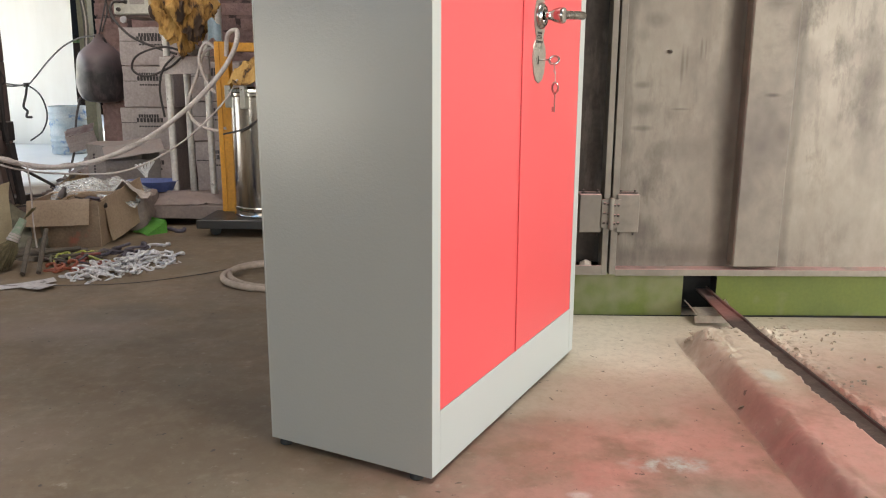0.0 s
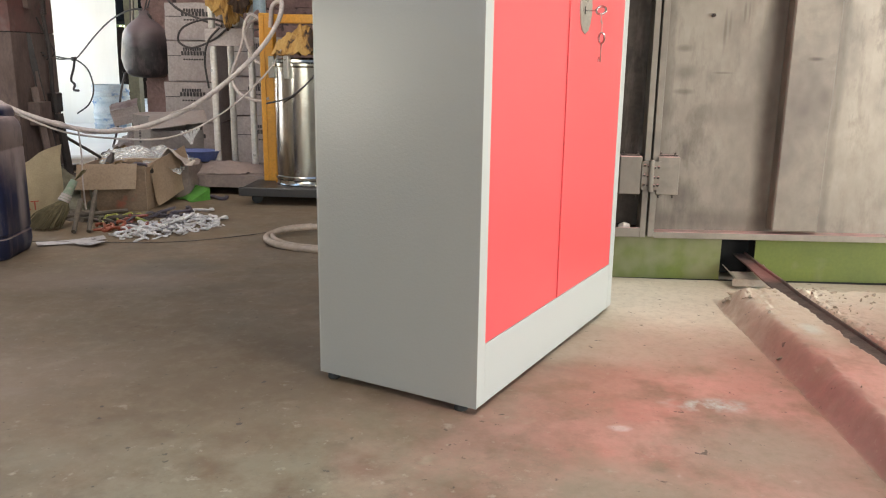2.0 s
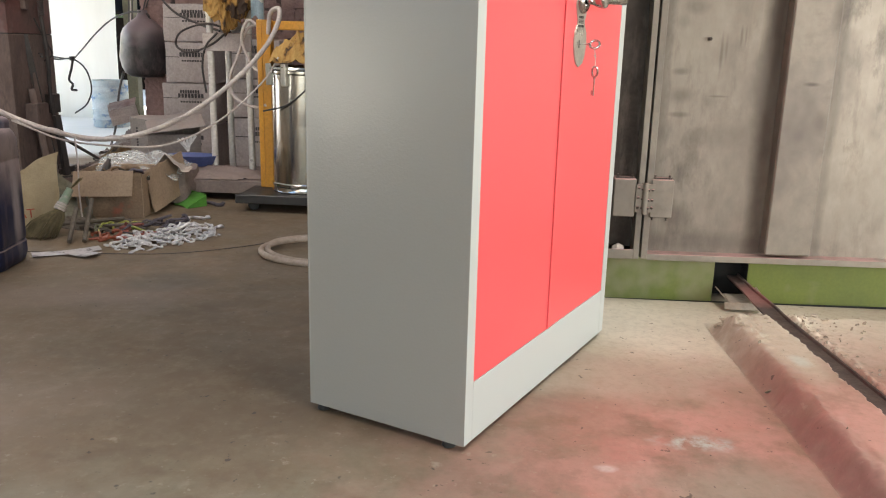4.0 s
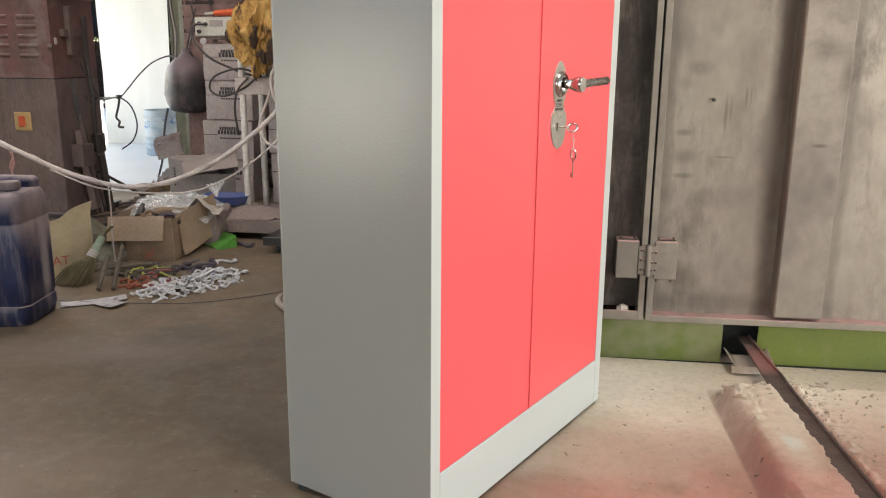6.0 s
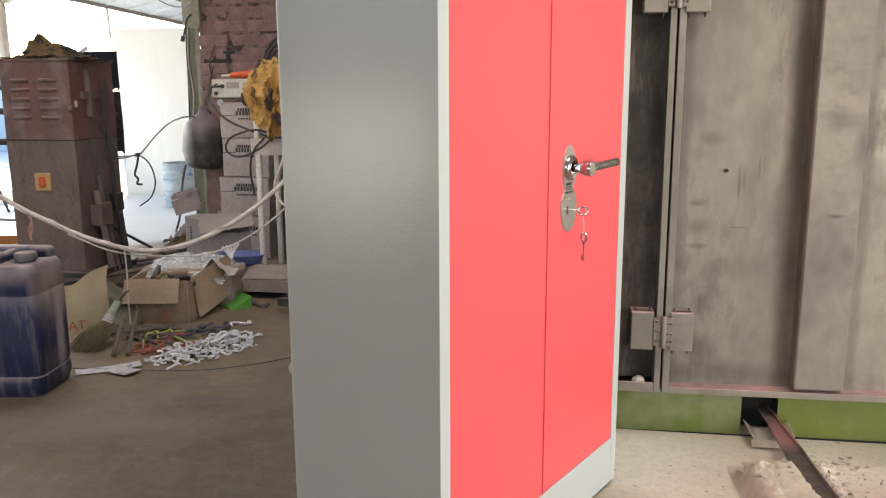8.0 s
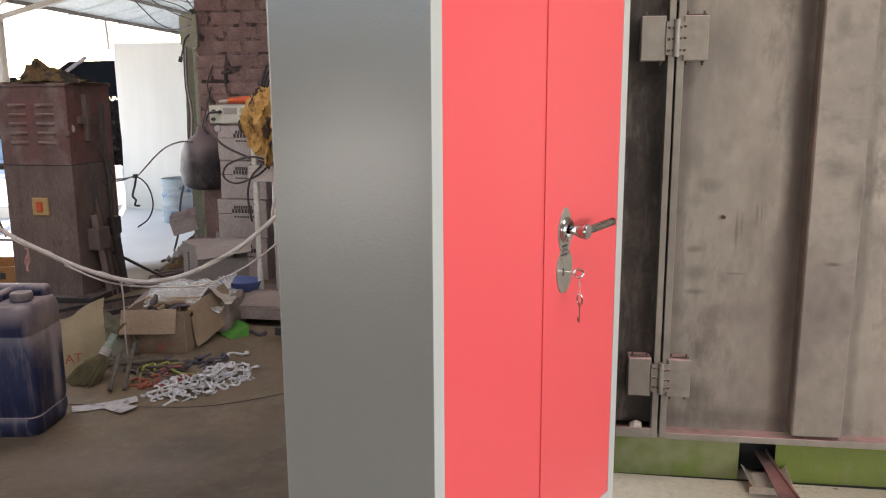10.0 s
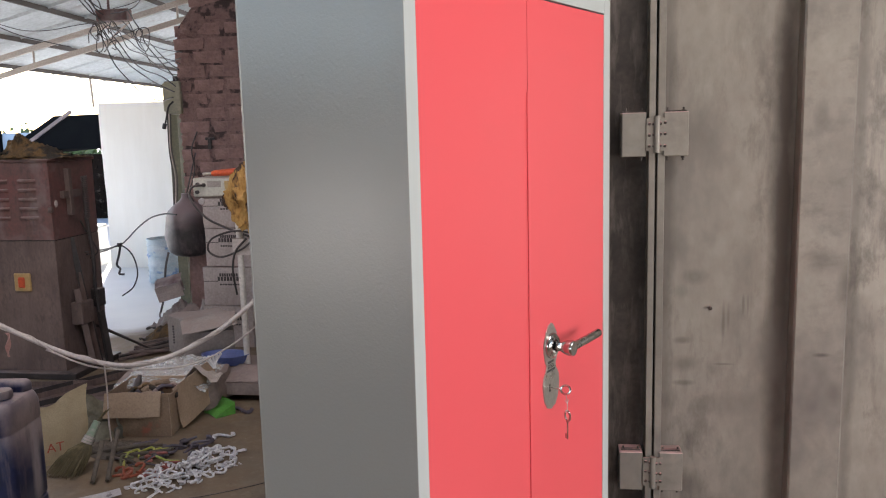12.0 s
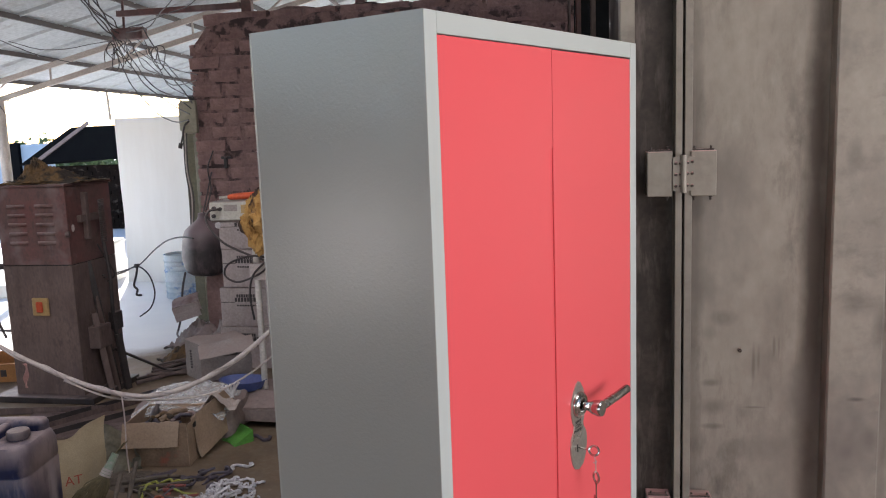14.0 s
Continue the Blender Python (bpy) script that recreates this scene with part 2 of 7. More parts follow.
switch_plate = material("aged_yellow_plastic", (0.50, 0.33, 0.13), (0.42, 0.27, 0.12), rough=0.45)
switch_red = material("red_rocker", (0.62, 0.09, 0.03), rough=0.4)
blue_can = material("dusty_blue_plastic", (0.012, 0.020, 0.078), (0.008, 0.013, 0.052), rough=0.45, scale=5, grain=50, bump=0.1, dust=(0.30, 0.225, 0.22), dust_amount=0.97, bump_dist=0.002,
                    stains=(((0.17, 0.02, 0.40), (0.05, 0.19, 0.17), (0.29, 0.22, 0.21), 0.95), ((0.05, -0.135, 0.465), (0.22, 0.1, 0.055), (0.19, 0.142, 0.15), 0.75), ((0.175, 0.035, 0.21), (0.035, 0.040, 0.22), (0.40, 0.345, 0.345), 0.8)),
                    smear=[((0.26, 0.20, 0.20), 0.42, 0, (30, 30, 4)), ((0.006, 0.007, 0.02), 0.5, 0, (17, 17, 5))])
can_cap = material("dusty_cap_plastic", (0.20, 0.16, 0.165), (0.13, 0.10, 0.11), rough=0.6, scale=12, grain=70, dust=MAUVE, dust_amount=0.9)
cardboard = material("brown_cardboard", (0.42, 0.295, 0.20), (0.34, 0.235, 0.158), rough=0.85, scale=6, grain=90, bump=0.12, dust=MAUVE, dust_amount=0.35)
cardboard_dark = material("worn_cardboard", (0.30, 0.20, 0.13), (0.22, 0.145, 0.095), rough=0.9, scale=9, grain=90, bump=0.2, spots=(0.30, 0.11, 0.07), spot_scale=8, spot_cut=(0.6, 0.7))
white_carton = material("dusty_white_carton", (0.56, 0.48, 0.45), (0.44, 0.36, 0.34), rough=0.85, scale=4, grain=70, bump=0.1, dust=MAUVE, dust_amount=0.8)
grey_carton = material("dusty_grey_carton", (0.36, 0.315, 0.29), (0.28, 0.235, 0.22), rough=0.85, scale=4, grain=70, bump=0.1, dust=MAUVE, dust_amount=0.7)
print_ink = material("faded_print", (0.09, 0.075, 0.075), rough=0.8, bump=0)
red_ink = material("red_print", (0.42, 0.09, 0.05), rough=0.8, bump=0)
sack_mat = material("woven_yellow_sack", (0.47, 0.375, 0.24), (0.37, 0.29, 0.18), rough=0.75, scale=6, grain=220, bump=0.35)
bristle = material("dry_grass_bristle", (0.185, 0.145, 0.072), (0.105, 0.082, 0.042), rough=0.85, scale=25, grain=120, vary=0.2)
green_wrap = material("striped_green_wrap", (0.16, 0.28, 0.17), (0.36, 0.36, 0.30), rough=0.5, scale=45, grain=150)
stick_wood = material("weathered_wood", (0.13, 0.10, 0.075), (0.085, 0.066, 0.052), rough=0.85, scale=12, grain=80, bump=0.3)
hook_white = material("white_coated_hook", (0.74, 0.71, 0.71), (0.58, 0.54, 0.55), rough=0.55, scale=30, grain=120, bump=0.2, vary=0.18)
hook_red = material("red_coated_hook", (0.36, 0.095, 0.075), (0.25, 0.075, 0.062), rough=0.55, vary=0.2)
hook_orange = material("orange_coated_hook", (0.34, 0.085, 0.045), rough=0.5)
hook_yellow = material("yellow_green_strap", (0.40, 0.38, 0.06), (0.28, 0.30, 0.07), rough=0.5)
hook_dark = material("dark_coated_hook", (0.10, 0.08, 0.10), rough=0.6, vary=0.3)
paper_mat = material("printed_card", (0.55, 0.50, 0.50), (0.46, 0.42, 0.42), rough=0.7, scale=16, grain=70, spots=(0.2, 0.17, 0.17), spot_scale=18, spot_cut=(0.6, 0.64))
hose_mat = material("beige_rubber_hose", (0.46, 0.35, 0.28), (0.37, 0.28, 0.22), rough=0.6, scale=8)
rope_mat = material("dusty_white_rope", (0.60, 0.52, 0.48), (0.46, 0.385, 0.355), rough=0.8, scale=20, grain=120, bump=0.3)
wire_black = material("black_cable", (0.03, 0.027, 0.028), (0.05, 0.04, 0.04), rough=0.5)
green_plastic = material("green_plastic", (0.095, 0.30, 0.045), (0.08, 0.25, 0.04), rough=0.4)
blue_basin_mat = material("blue_plastic", (0.10, 0.14, 0.36), (0.08, 0.115, 0.30), rough=0.4, dust=MAUVE, dust_amount=0.3)
stone_slab = material("grey_dusty_slab", (0.27, 0.205, 0.18), (0.20, 0.15, 0.132), rough=0.8, scale=8, grain=50, bump=0.3, dust=MAUVE, dust_amount=0.8)
yellow_paint = material("yellow_orange_enamel", (0.66, 0.30, 0.025), (0.58, 0.25, 0.02), rough=0.4, scale=5, grain=90, bump=0.05)
stainless = material("stainless_sheet", (0.62, 0.60, 0.55), (0.5, 0.48, 0.44), rough=0.17, metal=1.0, scale=6, grain=120, bump=0.05, rough_var=0.09)
pole_steel = material("dusty_bright_pipe", (0.74, 0.70, 0.66), (0.62, 0.57, 0.53), rough=0.35, metal=0.35, scale=12)
# dark spots give the cloth its pattern and also its shaded folds
cloth_yellow = material("ochre_cloth", (0.52, 0.33, 0.11), (0.44, 0.19, 0.04), rough=0.9, scale=9, grain=120, bump=0.3, spots=(0.05, 0.028, 0.018), spot_scale=9, spot_cut=(0.47, 0.55), stretch=(1, 1, 0.45))
rag_brown = material("dusty_brown_rag", (0.20, 0.112, 0.038), (0.10, 0.062, 0.034), rough=0.95, scale=14, grain=100, bump=0.4, spots=(0.035, 0.026, 0.02), spot_scale=7, spot_cut=(0.46, 0.56))
box_cream = material("cream_instrument_case", (0.56, 0.53, 0.46), (0.47, 0.44, 0.38), rough=0.5, dust=MAUVE, dust_amount=0.6)
tube_orange = material("orange_plastic_tube", (0.72, 0.11, 0.03), rough=0.4)
tank_plastic = material("dusty_grey_plastic", (0.052, 0.042, 0.044), (0.030, 0.025, 0.027), rough=0.45, scale=5, grain=40, bump=0.1, dust=(0.25, 0.18, 0.185), dust_amount=1.0, stains=(((0, 0, 0.42), (0.4, 0.4, 0.20), (0.25, 0.18, 0.185), 0.8), ((0.10, -0.1, 0.28), (0.07, 0.2, 0.16), (0.025, 0.02, 0.022), 0.6)), smear=((0.20, 0.15, 0.15), 0.35, 0, (24, 24, 6)))
meter_box = material("olive_grey_box", (0.36, 0.33, 0.24), (0.30, 0.27, 0.2), rough=0.6)
olive_post = material("olive_post", (0.16, 0.15, 0.09), (0.12, 0.11, 0.07), rough=0.7)
white_sheet = material("white_primed_sheet", (0.80, 0.785, 0.74), (0.76, 0.74, 0.69), rough=0.5, scale=2.0, grain=8, bump=0.02, speck=0, stretch=(3, 1, 0.5))
drum_mat = material("faded_blue_drum", (0.30, 0.39, 0.46), (0.50, 0.55, 0.57), rough=0.5, scale=7, spots=(0.05, 0.15, 0.36), spot_scale=5, spot_cut=(0.55, 0.65))
# the far shed's shade is put into its near-black wall and roof colours
far_brick = material("shaded_far_brick", (0.022, 0.016, 0.013), (0.015, 0.011, 0.009), rough=0.95, scale=6, grain=20, bump=0.6, spots=(0.075, 0.058, 0.046), spot_scale=8)
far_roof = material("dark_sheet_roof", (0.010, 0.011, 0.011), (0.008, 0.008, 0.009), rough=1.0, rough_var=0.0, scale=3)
roof_metal = material("weathered_corrugated_sheet", (0.53, 0.57, 0.58), (0.45, 0.49, 0.50), rough=0.5, metal=0.1, scale=1.5, grain=25, bump=0.1, spots=(0.28, 0.27, 0.25), spot_scale=2.5, spot_cut=(0.6, 0.75))
purlin_mat = material("dark_purlin", (0.06, 0.05, 0.045), (0.09, 0.07, 0.06), rough=0.7)
cream_paint = material("cream_painted_angle", (0.52, 0.46, 0.40), (0.44, 0.38, 0.33), rough=0.6, scale=4)
wall_plaster = material("grubby_plaster", (0.42, 0.38, 0.33), (0.34, 0.30, 0.26), rough=0.9, scale=2.2, grain=40, bump=0.3, spots=(0.26, 0.20, 0.18), spot_scale=1.6)
dirty_film = material("grimy_grey_plastic", (0.21, 0.19, 0.135), (0.10, 0.09, 0.064), rough=0.45, scale=9, grain=60, bump=0.2)
film_mat = clear_film("clear_polythene", weight=0.86)
rag_white = material("grimy_white_rag", (0.60, 0.52, 0.46), (0.48, 0.40, 0.355), rough=0.9, scale=12, grain=120, bump=0.3)
leaf_mat = material("foliage", (0.10, 0.15, 0.05), (0.08, 0.12, 0.04), rough=0.6, bump=0)
bark_mat = material("bark", (0.12, 0.09, 0.06), rough=0.95, bump=0.5)
blue_tarp = material("faded_blue_sheet", (0.30, 0.42, 0.54), (0.40, 0.48, 0.56), rough=0.6, scale=2)
ply_orange = material("orange_plywood", (0.50, 0.23, 0.07), (0.40, 0.18, 0.06), rough=0.7, scale=7)

# no specular, so the shaded shed stays dark under the bright sky
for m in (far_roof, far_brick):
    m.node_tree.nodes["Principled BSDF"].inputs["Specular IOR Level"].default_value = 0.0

# ---- mesh tools ----


def mesh_of(name, bm, mat, smooth=False, angle=40):
    me = bpy.data.meshes.new(name)
    bmesh.ops.recalc_face_normals(bm, faces=bm.faces[:])
    for f in bm.faces:
        f.smooth = smooth
    bm.to_mesh(me)
    bm.free()
    me.materials.append(mat)
    if smooth:
        me.set_sharp_from_angle(angle=radians(angle))
    return me


def part(name, bm, mat, parent, label="", smooth=False):
    ob = new(name, mesh_of(name, bm, mat, smooth))
    ob.parent = parent
    if label:
        tagged(ob, label)
    return ob


def zone(turn, sx, sy, sz, tx, ty, tz=0.0):
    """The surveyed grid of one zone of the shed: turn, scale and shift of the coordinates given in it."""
    return Matrix.Translation((tx, ty, tz)), Matrix.Rotation(radians(turn), 4, "Z"), Vector((sx, sy, sz))


NEAR_ZONE = zone(0, 1, 1, 1, 0, 0)
BOOTH_ZONE = zone(0.0, 0.9839, 0.9727, 0.9867, 0.0, 0.0113, 0.0162)
CAN_ZONE = zone(0.0, 0.99, 0.99, 0.993, 0.0, 0.019)
HEAP_ZONE = zone(-1.45, 0.9914, 0.9741, 0.979, -0.0347, -0.0043)
BACK_ZONE = zone(-2.15, 0.9668, 0.8927, 0.9533, -0.0984, 0.1948)
WALL_ZONE = zone(-2.15, 1.1505, 1.0623, 1.1344, -0.1617, 0.5130, -0.2660)
YARD_ZONE = zone(-4.5, 0.9022, 0.7294, 0.8864, -0.4053, 1.0523)
ROOF_ZONE = zone(-2.95, 0.9101, 0.8396, 0.8969, -0.2239, 0.2404)
FAR_ZONE = zone(-6.0, 0.7983, 0.5391, 0.7843, -0.7616, 3.3969)
here = NEAR_ZONE


def laid(m):
    """A pose given in the grid of the present zone, as a pose in the world."""
    move, turn, scale = here
    if m.translation.xy.length < 0.01:
        return move @ turn @ Matrix.Diagonal((*scale, 1)) @ m
    spot = move @ turn @ Matrix.Diagonal((*scale, 1)) @ m.translation
    own = m.copy()
    own.translation = (0, 0, 0)
    return Matrix.Translation(spot) @ turn @ Matrix.Diagonal((scale.x, scale.x, scale.z, 1)) @ own


def thing(name, label, category, m, group=""):
    ob = new(name)
    ob.empty_display_size = 0.05
    ob.matrix_basis = laid(m)
    return tagged(ob, label, category, group)


def solo(name, bm, mat, label, category, m=None, group="", kind="", smooth=False):
    ob = new(name, mesh_of(name, bm, mat, smooth))
    ob.matrix_basis = laid(m or Matrix())
    return tagged(ob, label, category, group, kind)


def box(bm, x0, x1, y0, y1, z0, z1, bev=0.0, seg=1, m=None):
    vs = bmesh.ops.create_cube(bm, size=1)["verts"]
    for v in vs:
        v.co = Vector(((x0 + x1) / 2 + v.co.x * (x1 - x0), (y0 + y1) / 2 + v.co.y * (y1 - y0), (z0 + z1) / 2 + v.co.z * (z1 - z0)))
    if bev:
        es = list({e for v in vs for e in v.link_edges})
        r = bmesh.ops.bevel(bm, geom=es, offset=bev, segments=seg, affect="EDGES", profile=0.5)
        vs = [v for v in r["verts"]] if not seg else list({v for f in r["faces"] for v in f.verts} | {v for v in vs if v.is_valid})
    if m is not None:
        bmesh.ops.transform(bm, matrix=m, verts=vs)
    return vs


def tube(bm, pts, r, seg=8, cap=True, taper=None):
    """A round bar along points."""
    pts = [Vector(p) for p in pts]
    rings = []
    up = Vector((0, 0, 1))
    for i, p in enumerate(pts):
        d = (pts[min(i + 1, len(pts) - 1)] - pts[max(i - 1, 0)]).normalized()
        side = d.cross(up)
        if side.length < 1e-3:
            side = d.cross(Vector((1, 0, 0)))
        side.normalize()
        up = side.cross(d).normalized()
        rr = r if taper is None else r * taper[i]
        rings.append([bm.verts.new(p + rr * (math.cos(a) * side + math.sin(a) * up)) for a in (2 * math.pi * k / seg for k in range(seg))])
    for a, b in zip(rings, rings[1:]):
        for k in range(seg):
            bm.faces.new((a[k], a[(k + 1) % seg], b[(k + 1) % seg], b[k]))
    if cap:
        bm.faces.new(rings[0][::-1])
        bm.faces.new(rings[-1])
    return rings


def lathe(bm, prof, seg=32, sx=1.0, sy=1.0):
    """A turned form from (radius, height) pairs."""
    rings = []
    for r, z in prof:
        if r < 1e-5:
            rings.append([bm.verts.new((0, 0, z))])
        else:
            rings.append([bm.verts.new((sx * r * math.cos(2 * math.pi * k / seg), sy * r * math.sin(2 * math.pi * k / seg), z)) for k in range(seg)])
    for a, b in zip(rings, rings[1:]):
        for k in range(seg):
            k2 = (k + 1) % seg
            q = [a[k % len(a)], a[k2 % len(a)], b[k2 % len(b)], b[k % len(b)]]
            q = [v for i, v in enumerate(q) if v not in q[:i]]
            if len(q) > 2:
                bm.faces.new(q)
    return rings


def prism(bm, outline, z0, z1, m=None):
    """A plate from an outline in x, y between two heights."""
    lo = [bm.verts.new((x, y, z0)) for x, y in outline]
    hi = [bm.verts.new((x, y, z1)) for x, y in outline]
    bm.faces.new(lo[::-1])
    bm.faces.new(hi)
    k = len(lo)
    for i in range(k):
        bm.faces.new((lo[i], lo[(i + 1) % k], hi[(i + 1) % k], hi[i]))
    if m is not None:
        bmesh.ops.transform(bm, matrix=m, verts=lo + hi)


def spline(pts, n=12):
    """Catmull-Rom points through the given ones."""
    p = [Vector(q) for q in pts]
    p = [2 * p[0] - p[1]] + p + [2 * p[-1] - p[-2]]
    out = []
    for i in range(1, len(p) - 2):
        for k in range(n):
            t = k / n
            out.append(0.5 * ((2 * p[i]) + (p[i + 1] - p[i - 1]) * t + (2 * p[i - 1] - 5 * p[i] + 4 * p[i + 1] - p[i + 2]) * t * t
                              + (3 * p[i] - p[i - 1] - 3 * p[i + 1] + p[i + 2]) * t ** 3))
    out.append(p[-2])
    return out


def sheet(bm, nx, ny, fn, thick=0.0015, off=None):
    """A thin skin fn(u, v) with both faces and an edge; off: the way to its back face."""
    top = [[bm.verts.new(fn(i / nx, j / ny)) for i in range(nx + 1)] for j in range(ny + 1)]
    if off is None:
        faces = [bm.faces.new((top[j][i], top[j][i + 1], top[j + 1][i + 1], top[j + 1][i])) for j in range(ny) for i in range(nx)]
        bmesh.ops.recalc_face_normals(bm, faces=faces)
        bmesh.ops.solidify(bm, geom=faces, thickness=thick)
        return
    low = [[bm.verts.new(v.co + Vector(off)) for v in r] for r in top]
    for g, k in ((top, 1), (low, -1)):
        for j in range(ny):
            for i in range(nx):
                bm.faces.new((g[j][i], g[j][i + 1], g[j + 1][i + 1], g[j + 1][i])[::k])
    rim = [(0, i) for i in range(nx + 1)] + [(j, nx) for j in range(1, ny + 1)] + [(ny, i) for i in range(nx - 1, -1, -1)] + [(j, 0) for j in range(ny - 1, 0, -1)]
    for (a, b), (c, d) in zip(rim, rim[1:] + rim[:1]):
        bm.faces.new((top[a][b], low[a][b], low[c][d], top[c][d]))


def wob(p, s, amp, seed=0.0):
    return amp * noise.noise(Vector((p[0] * s + seed, p[1] * s - seed, (p[2] if len(p) > 2 else 0) * s + 3.7 * seed)))


def rough_up(bm, s, amp, seed=0.0, verts=None):
    for v in verts or bm.verts:
        v.co += Vector((wob(v.co, s, amp, seed), wob(v.co, s, amp, seed + 11), wob(v.co, s, amp, seed + 23)))


def block(name, dims, mat, parent, bev=0.004, label=""):
    bm = bmesh.new()
    box(bm, *dims, bev=bev)
    return part(name, bm, mat, parent, label)


def rod(name, pts, r, mat, parent, seg=8, label="", smooth=True):
    bm = bmesh.new()
    tube(bm, pts, r, seg)
    return part(name, bm, mat, parent, label, smooth)

# ---- ground ----


def smooth_step(a, b, x):
    t = np.clip((x - a) / (b - a), 0, 1)
    return t * t * (3 - 2 * t)


BED0, RAIL0, RAIL1, BED_Z = 0.785, 0.968, 1.022, 0.066      # raised cement bed of the rail


def rail_shift(y):
    """The rail runs slightly aslant to the booth."""
    return 0.038 * (0.93 - max(y, -1.0))


def lip(y):
    """Ragged edge of the cement along the rail."""
    return 0.010 * noise.noise(Vector((0, y * 9, 3))) + 0.007 * noise.noise(Vector((0, y * 42, 7))) + 0.006 * (noise.noise(Vector((0, math.floor(y * 13) * 3.1, 9))) > 0.1)


def ground_height(x, y):
    """Trowelled floor with the raised, broken cement bed that carries the trolley rail."""
    z = 0.0012 * noise.noise(Vector((x * 2.2, y * 2.2, 5.0)))
    z += 0.016 * math.exp(-((x - 0.02) ** 2 + (y - 0.50) ** 2) / 0.9)      # slight swell under the cupboard
    if 0.6 < x < 3.0 and -4.0 < y < 1.25:
        n1 = noise.noise(Vector((x * 9, y * 9, 0.3)))
        n2 = noise.noise(Vector((x * 38, y * 38, 1.7)))
        n3 = noise.noise(Vector((x * 95, y * 95, 4.7)))
        end = float(smooth_step(0.975 + 0.03 * n1 + 0.015 * n2, 0.885 + 0.02 * n1, y))
        foot = BED0 + 0.006 * n1 + 0.005 * n2
        rise = float(smooth_step(foot, foot + 0.068 + 0.015 * n1, x))
        away = float(smooth_step(2.2, 1.5, x)) * float(smooth_step(-4.0, -2.5, y))
        z += BED_Z * end * rise * away
        trough = float(smooth_step(foot - 0.004, foot + 0.004, x)) * float(smooth_step(foot + 0.05, foot + 0.012, x))
        z -= (0.007 + 0.008 * max(0.0, n2)) * trough * float(smooth_step(0.965, 0.915, y))
        z += (0.003 * n3 + 0.006 * n2) * end * float(smooth_step(foot, foot + 0.02, x)) * float(smooth_step(foot + 0.13, foot + 0.07, x)) * (1 + 0.7 * float(smooth_step(0.55, 0.85, y)))
        xr = x - rail_shift(y)
        broken = end * rise * float(smooth_step(0.62, 0.80, y)) * float(smooth_step(RAIL0 + 0.01, RAIL0 - 0.01, xr))
        z += broken * (0.005 * n2 + 0.0035 * n3 - 0.012 * max(0.0, abs(n1 + 0.3 * n2) < 0.035))
        edge = RAIL0 + lip(y)
        slot = float(smooth_step(edge - 0.003, edge + 0.003, xr)) * float(smooth_step(RAIL1 + 0.006, RAIL1, xr))
        z -= 0.022 * slot * end
        crust = float(smooth_step(RAIL1 + 0.002, RAIL1 + 0.008, xr)) * float(smooth_step(RAIL1 + 0.055 + 0.02 * n1, RAIL1 + 0.02, xr))
        z += crust * end * (0.004 + 0.012 * max(-0.4, n2 + 0.5 * n3))
        crumb = float(smooth_step(RAIL1 + 0.01, RAIL1 + 0.03, xr)) * float(smooth_step(RAIL1 + 0.34, RAIL1 + 0.12, xr)) * float(smooth_step(1.09, 1.02, y)) * float(smooth_step(0.62, 0.82, y))
        z += crumb * max(0.0, 0.7 * n2 + 0.8 * n1 + 0.8 * n3 + 0.05) * 0.007
    return z


def steps(*spans):
    out = [spans[0][0]]
    for a, b, d in spans:
        k = max(1, round((b - a) / d))
        out += [a + (b - a) * (i + 1) / k for i in range(k)]
    return out


gx = steps((-400, -60, 85), (-60, -12, 8), (-12, -3, 1.0), (-3, 0.5, 0.1), (0.5, 0.76, 0.02), (0.76, 1.12, 0.005), (1.12, 1.42, 0.010), (1.42, 2.3, 0.06), (2.3, 6, 0.5), (6, 60, 9), (60, 400, 85))
gy = steps((-400, -60, 85), (-60, -8, 8), (-8, -2, 0.5), (-2, -0.6, 0.03), (-0.6, 0.1, 0.012), (0.1, 1.14, 0.0065), (1.14, 4, 0.1), (4, 14, 0.5), (14, 60, 6), (60, 400, 85))
verts = [(x, y, ground_height(x, y)) for y in gy for x in gx]
nxg = len(gx)
faces = [(j * nxg + i, j * nxg + i + 1, (j + 1) * nxg + i + 1, (j + 1) * nxg + i) for j in range(len(gy) - 1) for i in range(nxg - 1)]


